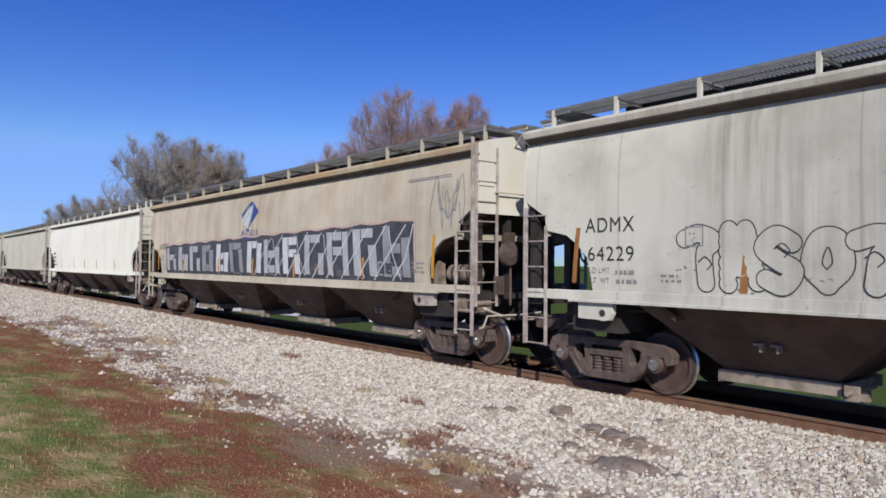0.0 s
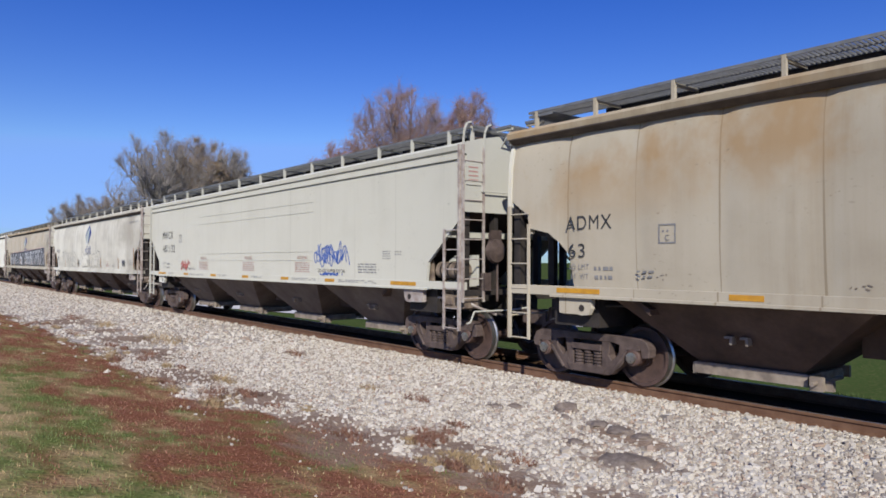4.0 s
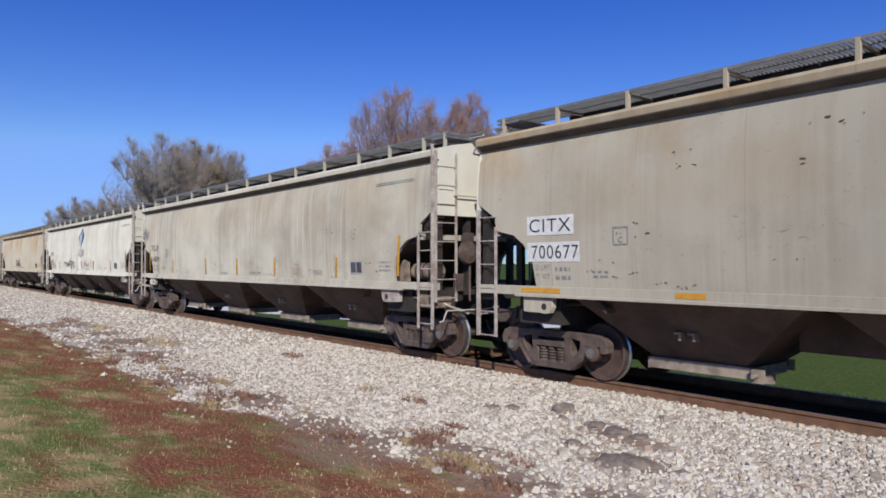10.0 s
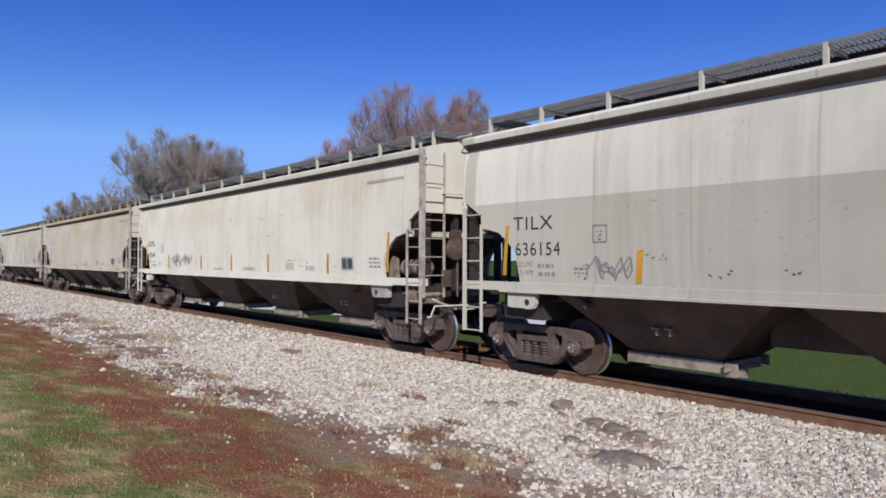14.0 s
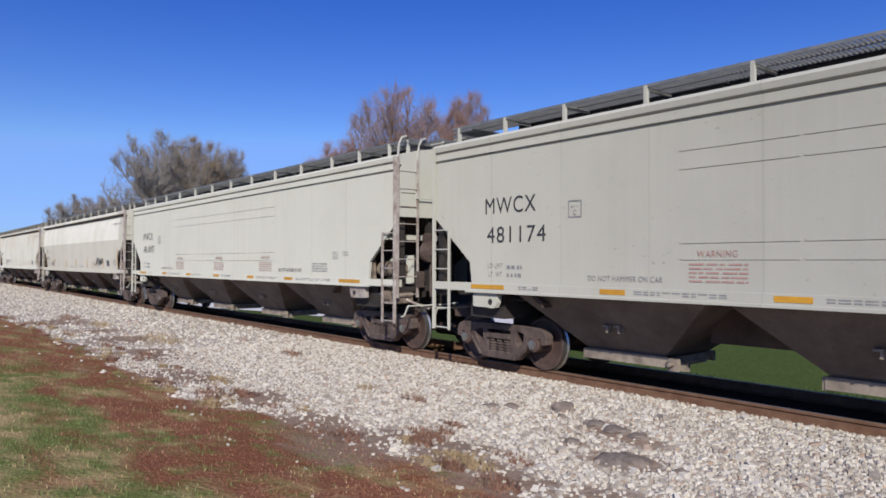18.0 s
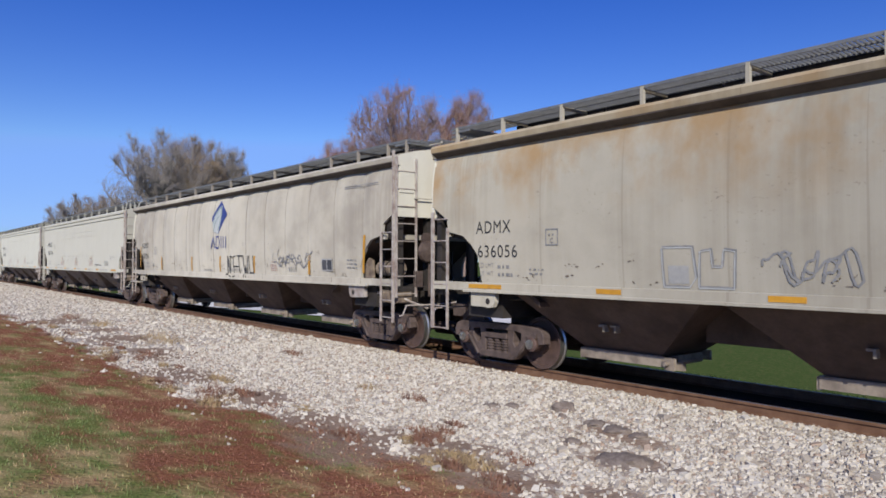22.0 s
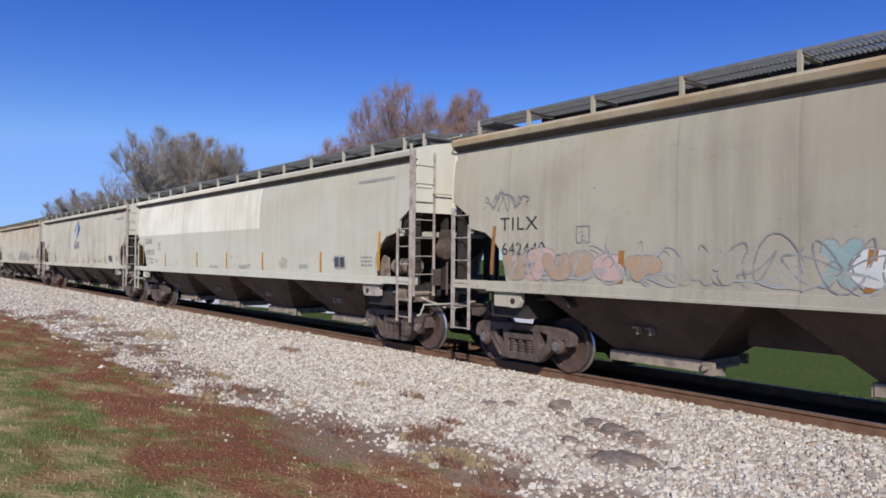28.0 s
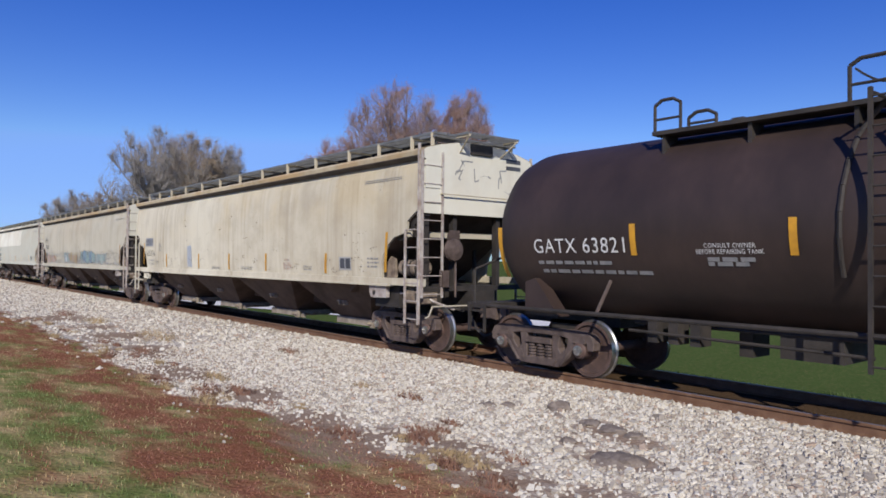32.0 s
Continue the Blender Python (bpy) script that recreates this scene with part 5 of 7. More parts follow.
car = hopper_at(3, paint("rusty_tan_paint", TAN, (0.33, 0.27, 0.2), 0.5, 0.7, 5, weld=(SEAM, 0.012, 0.8)), "rust-streaked tan hopper car with panel seams", seams=True, roof=DIRTY_ROOF)
common_marks(car, "ADMX", "63", rng, upright=False)
scrawl(car, 7.6, 10.0, 1.6, 2.25, INK, rng, 0.07, False, 6)

car = hopper_at(4, paint("white_grey_paint", (0.62, 0.615, 0.585), (0.29, 0.27, 0.24), 0.6, 0.12, 6), "whitish covered hopper car with black streaks", roof=SOOTY_ROOF)
common_marks(car, "ADMX", "64203", rng, dirty=True)
emblem(car, 8.92, 2.77, 1.23, 1.04)
scrawl(car, 1.4, 2.9, 1.63, 2.1, PINK, rng, 0.02, False, 8)
scrawl(car, 5.3, 8.2, 1.66, 2.15, INK, rng, 0.045, False, 6)
scrawl(car, 9.9, 12.6, 1.64, 2.15, PINK, rng, 0.02, False, 8)

scuffs(car, 3.2, 12.5, 1.75, 2.25, 34, rng)
scuffs(car, 3.0, 9.0, 2.2, 2.4, 10, rng)

car = hopper_at(5, paint("streaked_grey_paint", (0.48, 0.465, 0.43), (0.28, 0.255, 0.225), 0.9, 0.2, 7, soot=((8.0, 16.0, 0.4),)), "streaky grey covered hopper car with orange reflectors", roof=SOOTY_ROOF, grubby=True)
common_marks(car, "TILX", "642091", rng)
scuffs(car, 14.8, 16.5, 2.5, 2.7, 5, rng)
scrawl(car, 0.15, 0.95, 2.75, 3.35, FAINT_INK, rng, 0.02, False, 6)

car = hopper_at(6, paint("beige_grey_paint", (0.43, 0.405, 0.365), (0.29, 0.255, 0.21), 0.6, 0.4, 8), "beige grey covered hopper car with rust blooms", roof=DIRTY_ROOF, grubby=True)
common_marks(car, "CITX", "700677", rng, upright=False, plate=WHITE_INK)
scuffs(car, 2.5, 16.5, 2.3, 3.6, 24, rng)

car = hopper_at(7, paint("pale_grey_paint", (0.57, 0.565, 0.54), (0.38, 0.35, 0.30), 0.45, 0.25, 9), "pale grey covered hopper car with orange reflectors", roof=SOOTY_ROOF)
common_marks(car, "ADMX", "64564", rng)
scuffs(car, 5.0, 14.0, 2.2, 3.2, 8, rng)
scrawl(car, 4.2, 5.3, 1.64, 2.12, FAINT_INK, rng, 0.02, False, 7)
scrawl(car, 5.4, 6.2, 1.68, 2.12, FAINT_INK, rng, 0.018, False, 5)

car = hopper_at(8, paint("two_tone_paint", (0.47, 0.45, 0.42), (0.32, 0.29, 0.25), 0.4, 0.05, 10, (2.9, 0.3, 18.2, (0.62, 0.61, 0.59))), "grey hopper car with a fresher pale upper band")
common_marks(car, "TILX", "636154", rng)
scrawl(car, 14.0, 15.5, 1.66, 2.15, INK, rng, 0.045, False, 5)
scrawl(car, 2.9, 3.7, 1.62, 1.95, FAINT_INK, rng, 0.025, False, 4)

car = hopper_at(9, paint("smooth_grey_paint", (0.51, 0.51, 0.485), (0.42, 0.41, 0.38), 0.3, 0, 12), "clean light grey flat-sided hopper car", flat=True)
common_marks(car, "MWCX", "481097", rng, True, False)
car = hopper_at(10, paint("smooth_grey_paint", (0.48, 0.475, 0.45), (0.39, 0.38, 0.35), 0.3, 0, 13), "clean grey flat-sided hopper car", flat=True)
common_marks(car, "MWCX", "481174", rng, True, False)

car = hopper_at(11, paint("seamed_grey_paint", (0.51, 0.485, 0.45), (0.24, 0.215, 0.20), 0.55, 0.05, 14, weld=(SEAM, 0.012, 0.9), soot=((6.5, -1.0, 0.85), (9.0, 17.0, 0.5))), "grey hopper car with bulging seamed panels", seams=True, grubby=True)
common_marks(car, "ADMX", "63754", rng)
emblem(car, 8.92, 2.77, 1.23, 1.04)
strokes(car, 10.2, 12.15, 1.42, 2.06, (((0.0, 0.0), (0.03, 1.0), (0.10, 0.15)), ((0.0, 0.12), (0.09, 0.12)), ((0.22, 0.9), (0.13, 1.0), (0.12, 0.05), (0.2, 0.0)), ((0.34, 1.0), (0.25, 0.95), (0.26, 0.0), (0.36, 0.05)), ((0.26, 0.5), (0.48, 0.5)), ((0.38, 1.0), (0.62, 1.0)), ((0.46, 1.0), (0.49, 0.0)), ((0.62, 1.0), (0.68, 0.0), (0.70, 0.55), (0.77, 0.0), (0.80, 1.0)), ((0.84, 1.0), (0.86, 0.0)), ((0.86, 0.22), (0.97, 0.22)), ((0.98, 1.0), (0.99, 0.0))), INK, 0.04)
scrawl(car, 13.5, 15.6, 1.6, 2.25, FAINT_INK, rng, 0.03, False, 5)

car = hopper_at(12, paint("rust_stained_paint", (0.455, 0.43, 0.39), (0.28, 0.25, 0.21), 0.6, 0.75, 15, soot=((6.0, 16.0, 0.45),)), "grey hopper car with rust stains and outline graffiti", roof=DIRTY_ROOF, grubby=True)
common_marks(car, "ADMX", "636056", rng, upright=False)
angular(car, 10.6, 15.6, 1.56, 2.28, 8, rng, PALE_INK, PALE_RIM, FAINT_INK)
scrawl(car, 10.4, 15.8, 1.57, 2.2, FAINT_INK, rng, 0.016, False, 11)
angular(car, 5.1, 6.2, 1.56, 2.16, 2, rng, PALE_INK, PALE_RIM, FAINT_INK)
scrawl(car, 6.6, 7.7, 1.6, 2.1, FAINT_INK, rng, 0.03, False, 4)

car = hopper_at(13, paint("seamed_grey_paint", (0.46, 0.435, 0.40), (0.24, 0.22, 0.20), 0.55, 0.08, 16, weld=(SEAM, 0.012, 0.9)), "grey hopper car with bulging seamed panels", seams=True, grubby=True, roof=SOOTY_ROOF)
common_marks(car, "ADMX", "63663", rng)
emblem(car, 8.92, 2.77, 1.23, 1.04)

scuffs(car, 8.0, 17.0, 2.60, 2.80, 22, rng, HOPPER_DUST)
for o in car.children_recursive:
    if o.name.split(".")[0] == "wheelset" and o.parent.location.x < 5 and o.location.x > 0:
        o.material_slots[0].link = "OBJECT"
        o.material_slots[0].material = plain("fresh_orange_rust", (0.22, 0.085, 0.042), (0.15, 0.06, 0.034), 6.0, 0.8)
        o["label"] = "wheels coated in fresh orange rust"

car = hopper_at(14, paint("pale_band_paint", (0.45, 0.455, 0.43), (0.36, 0.32, 0.27), 0.5, 0.15, 17, (2.75, 0.3, 12.0, (0.64, 0.635, 0.61))), "grey green hopper car with a white upper band")
common_marks(car, "SOXX", "63830", rng)

car = hopper_at(15, paint("grey_hopper_paint", (0.43, 0.405, 0.36), (0.29, 0.26, 0.22), 0.7, 0.15, 18), "grey hopper car with faded coloured graffiti", roof=DIRTY_ROOF, grubby=True)
common_marks(car, "TILX", "642440", rng, dirty=True)
graffiti(car, 1.4, 4.3, 1.55, 2.06, 6, FAINT_INK, [SALMON, PINK, SALMON], rng, 0.015)
graffiti(car, 4.3, 6.5, 1.55, 2.06, 5, PALE_INK, None, rng, 0.014)
graffiti(car, 6.5, 7.7, 1.55, 2.14, 3, FAINT_INK, [TEAL, WHITE_SPRAY], rng, 0.015)
graffiti(car, 7.6, 9.6, 1.55, 2.12, 4, FAINT_INK, [SALMON, OCHRE], rng, 0.015)
graffiti(car, 10.6, 13.6, 1.55, 2.22, 5, CHARCOAL, [TEAL, BLUE_FADED], rng, 0.018)
graffiti(car, 13.7, 15.6, 1.56, 2.10, 4, FAINT_INK, [PALE_GREEN, TEAL], rng, 0.014)
graffiti(car, 15.6, 17.9, 1.56, 2.14, 5, CHARCOAL, None, rng, 0.018)
scrawl(car, 0.9, 2.0, 2.75, 3.1, FAINT_INK, rng, 0.018, False, 6)
bm = bmesh.new()
daub(bm, curve_through([(1.55, 1.72), (1.75, 1.86), (2.0, 1.72)], 6), 0.16, False, 0.0045)
part("graffiti", bm, PINK, car, "faded pink sprayed cloud")
for a, b, ink in ((1.4, 5.0, PALE_INK), (5.0, 8.8, FAINT_INK), (9.4, 13.4, CHARCOAL), (13.4, 17.9, FAINT_INK)):
    scrawl(car, a, b, 1.56, 2.25, ink, rng, 0.022, False, 9)
    scrawl(car, a + 0.4, b, 1.54, 1.8, PALE_INK, rng, 0.03, False, 6)

car = hopper_at(16, paint("cream_grey_paint", (0.54, 0.51, 0.455), (0.33, 0.285, 0.23), 0.85, 0.3, 19, None, (0.50, 0.38, 0.2), soot=((8.0, 16.0, 0.5),)), "cream grey hopper car with brown streaks", roof=DIRTY_ROOF)
common_marks(car, "SOXX", "638376", rng, plate=MID_GREY)
scuffs(car, 4.5, 12.0, 1.7, 3.3, 14, rng)
bm = bmesh.new()
r3 = random.Random(8)
for k in range(9):
    a, b = r3.uniform(-0.8, 0.7), r3.uniform(3.3, 3.9)
    c, d = a + r3.uniform(-0.15, 0.3), b + r3.uniform(-0.35, 0.3)
    w = 0.014
    bm.faces.new([bm.verts.new((BODY + 0.046, y, z)) for y, z in ((a - w, b), (a + w, b), (c + w, d), (c - w, d))])
    e, g = c + r3.uniform(0.05, 0.3), d + r3.uniform(-0.05, 0.05)
    bm.faces.new([bm.verts.new((BODY + 0.0465, y, z)) for y, z in ((c, d - w), (e, g - w), (e, g + w), (c, d + w))])
part("graffiti", bm, FAINT_INK, car, "sprayed tag on the end panel")
bm = bmesh.new()
for z in (4.05, 3.9):
    bm.faces.new([bm.verts.new((BODY + 0.046, y, z + h)) for y, h in ((0.75, 0), (1.2, 0), (1.2, 0.09), (0.75, 0.09))])
part("small_print", bm, CHARCOAL, car)


# rubbed and spattered lower sides
soil = random.Random(77)
WEAR = plain("rubbed_grey_dirt", (0.15, 0.118, 0.094), (0.23, 0.19, 0.155), 9.0, 0.8, 0, 0)
for key, count in ((1, 26), (3, 14), (4, 10), (5, 34), (6, 18), (7, 14), (8, 12), (11, 30), (12, 22), (13, 34), (14, 12), (15, 18), (16, 34)):
    scuffs(cars[key], 2.4, 17.6, 1.57, 1.95, count, soil, WEAR)
    scuffs(cars[key], 9.0, 17.8, 1.9, 2.6, count // 3, soil, WEAR, 0.8)

# a washed-out blue panel and a thin frame on the cream car
PALE_BLUE = plain("faded_pale_blue_panel", (0.43, 0.46, 0.50), (0.48, 0.49, 0.50), 5.0, 0.6, 0, 0)
bm = bmesh.new()
patch_mesh(bm, [(5.98, 1.62), (6.42, 1.60), (6.42, 2.28), (6.30, 2.36), (6.0, 2.30)], False, 0.005)
part("stencil_box", bm, PALE_BLUE, cars[16], "faded pale blue panel")


# ---- the tank car ----
def tank_car():
    car = new("tank_car")
    R, ZC, LEN = 1.46, 2.44, 15.6
    x0 = 0.30
    bm = bmesh.new()
    prof = [(0.02, 0.0), (0.5, 0.05), (0.9, 0.16), (1.2, 0.33), (1.38, 0.55), (1.45, 0.78), (R, 0.95)] + [(R, v) for v in np.linspace(1.5, LEN - 1.5, 9)] + [(R, LEN - 0.95), (1.45, LEN - 0.78), (1.38, LEN - 0.55), (1.2, LEN - 0.33), (0.9, LEN - 0.16), (0.5, LEN - 0.05), (0.02, LEN)]
    lathe(bm, prof, (x0, 0, ZC), 56, "X")
    part("tank", bm, TANK_BLACK, car, "brown-black weathered tank shell", True)
    skin = lambda z: math.sqrt(max(R * R - (z - ZC) ** 2, 0.01))
    bm = bmesh.new()
    cable = [(6.55, -(skin(z) + 0.02), z) for z in (1.75, 1.95, 2.2, 2.5, 2.8, 3.1, 3.4, 3.6)]
    pipe(bm, [(6.40 + 0.02 * k * k * 0.12, y, z) for k, (x, y, z) in enumerate(cable)] + [(6.78, -1.02, 3.84)], 0.03, 6)
    part("cable", bm, BLACK_STEEL, car, "black cable down the tank side")
    for x in (2.9, 12.9):
        bm = bmesh.new()
        rod(bm, (x, -1.36, 1.12), (x + 0.16, -1.22, 1.62), 0.03, 6)
        part("strut", bm, TRUCK_STEEL, car)
    bm = bmesh.new()
    for x in (3.5, 3.85, 4.2):
        box(bm, x, x + 0.16, -0.9, -0.6, 0.70, 1.06)
    rod(bm, (3.2, -0.95, 0.86), (6.6, -0.95, 0.80), 0.025, 6)
    part("valve_gear", bm, BLACK_STEEL, car)
    # frame: running sill, cradles, end platforms
    for s in (-1, 1):
        bm = bmesh.new()
        rod(bm, (0.2, s * 1.42, 1.10), (x0 + LEN + 0.2, s * 1.42, 1.10), 0.035, 8)
        part("grab_rail", bm, BLACK_STEEL, car)
        for x, d in ((1.35, 1), (LEN - 0.65, -1)):
            bm = bmesh.new()
            slab(bm, [(x, 1.0), (x, 1.55), (x + d * 0.22, 1.62), (x + d * 0.75, 1.0)], s * 1.05, s * 1.32)
            part("cradle", bm, TANK_BLACK, car)
    for x, way in ((0.0, -1), (x0 + LEN + 0.35, 1)):
        bm = bmesh.new()
        box(bm, min(x - way * 2.6, x), max(x - way * 2.6, x), -0.35, 0.35, 0.80, 1.15)
        box(bm, min(x - way * 0.5, x), max(x - way * 0.5, x), -1.45, 1.45, 1.05, 1.14)
        part("end_sill", bm, BLACK_STEEL, car)
        coupler(car, x, way)
        for s in (-1, 1):
            ladder(car, (x - way * 0.1, s * 1.48, 0.62), 1.12, (-way * 0.4, 0, 0), 2, 0.66, 0.33, BLACK_STEEL)
        bm = bmesh.new()
        pipe(bm, [(x - way * 0.15, -1.40, 1.1), (x - way * 0.15, -1.40, 1.75), (x - way * 0.15, -0.6, 2.0), (x - way * 0.15, 0.6, 2.0), (x - way * 0.15, 1.40, 1.75), (x - way * 0.15, 1.40, 1.1)], 0.022, 6)
        part("handrail", bm, BLACK_STEEL, car)
    for x in (1.45, x0 + LEN - 1.1):
        truck(car, x)
    # top walkway with its guard rails, dome and middle ladders
    for s in (-1, 1):
        bm = bmesh.new()
        box(bm, 3.66, 12.6, *sorted((s * 0.62, s * 1.05)), 3.78, 3.84)
        for x in np.arange(3.8, 12.6, 1.3):
            box(bm, x, x + 0.05, *sorted((s * 0.66, s * 1.0)), 3.40, 3.80)
        part("walkway", bm, BLACK_STEEL, car)
        for x, h, w in ((3.70, 0.42, 0.42), (4.25, 0.16, 0.42), (6.36, 0.46, 0.9), (11.9, 0.46, 0.55)):
            bm = bmesh.new()
            pipe(bm, [(x, s * 1.03, 3.8), (x, s * 1.03, 3.8 + h), (x + 0.12, s * 1.03, 3.87 + h), (x + w - 0.12, s * 1.03, 3.87 + h), (x + w, s * 1.03, 3.8 + h), (x + w, s * 1.03, 3.8)], 0.026, 6)
            rod(bm, (x, s * 1.03, 3.8 + h * 0.5), (x + w, s * 1.03, 3.8 + h * 0.5), 0.02, 6)
            part("guard_rail", bm, BLACK_STEEL, car)
            if x == 6.36:
                bm = bmesh.new()
                pipe(bm, [(x + 0.06 + 0.75 * k / 8, s * 1.03, 4.22 - 0.22 * math.sin(math.pi * k / 8)) for k in range(9)], 0.014, 5)
                part("safety_chain", bm, BLACK_STEEL, car)
        ladder(car, (6.76, s * 1.55, 0.70), 3.85, (0.45, 0, 0), 10, 0.78, 0.33, BLACK_STEEL)
        bm = bmesh.new()
        rod(bm, (6.76, s * 1.55, 3.8), (6.76, s * 1.0, 3.81), 0.02, 6)
        rod(bm, (7.21, s * 1.55, 3.8), (7.21, s * 1.0, 3.81), 0.02, 6)
        part("ladder_bracket", bm, BLACK_STEEL, car)
    bm = bmesh.new()
    rod(bm, (8.1, 0, 3.8), (8.1, 0, 4.15), 0.55, 20)
    rod(bm, (8.1, 0, 4.15), (8.1, 0, 4.28), 0.60, 20)
    part("dome", bm, BLACK_STEEL, car)
    bm = bmesh.new()
    box(bm, 4.6, 4.8, -0.25, 0.25, 0.55, 1.0)
    box(bm, 5.3, 6.1, -0.5, 0.5, 0.62, 0.98)
    rod(bm, (3.0, -0.5, 0.95), (12, -0.5, 0.95), 0.03, 6)
    part("brake_rigging", bm, BLACK_STEEL, car)
    for x, z0, z1 in ((0.62, 1.62, 2.5), (3.56, 2.0, 2.46), (5.84, 2.0, 2.46), (9.6, 2.0, 2.46), (12.6, 2.0, 2.46)):
        bm = bmesh.new()
        zs = np.linspace(z0, z1, 6)
        inset = 0.20 if x < 1 else 0.0
        for a, b in zip(zs, zs[1:]):
            patch_mesh(bm, [(x, a), (x + 0.10, a), (x + 0.10, b), (x, b)], False, 0.012 - inset, skin)
        part("reflector", bm, ORANGE, car, "upright orange strip reflector")
    lettering("GATX 63821", 1.66, 3.46, 2.04, 2.27, WHITE_INK, car, proud=0.012, y_of=skin)
    lettering("CONSULT OWNER", 4.72, 5.42, 2.10, 2.16, WHITE_INK, car, proud=0.012, y_of=skin)
    lettering("BEFORE REPAIRING TANK", 4.60, 5.52, 2.02, 2.08, WHITE_INK, car, proud=0.012, y_of=skin)
    bm = bmesh.new()
    r2 = random.Random(3)
    for z, xa, xb in ((1.86, 1.7, 3.0), (1.72, 1.75, 3.8), (1.92, 4.75, 5.35), (1.86, 4.75, 5.25)):
        x = xa
        while x < xb:
            w = r2.uniform(0.08, 0.25)
            patch_mesh(bm, [(x, z), (x + w, z), (x + w, z + 0.055), (x, z + 0.055)], False, 0.012, skin)
            x += w + 0.04
    part("small_print", bm, FAINT_INK, car)
    return tagged(car, "brown-black tank car with white lettering", "tank car")


cars[17] = tank_car()


# ---- trees, bare in late autumn ----
def bark(name, a, b):
    return plain(name, a, b, 3.0, 0.9, 0, 0.3)


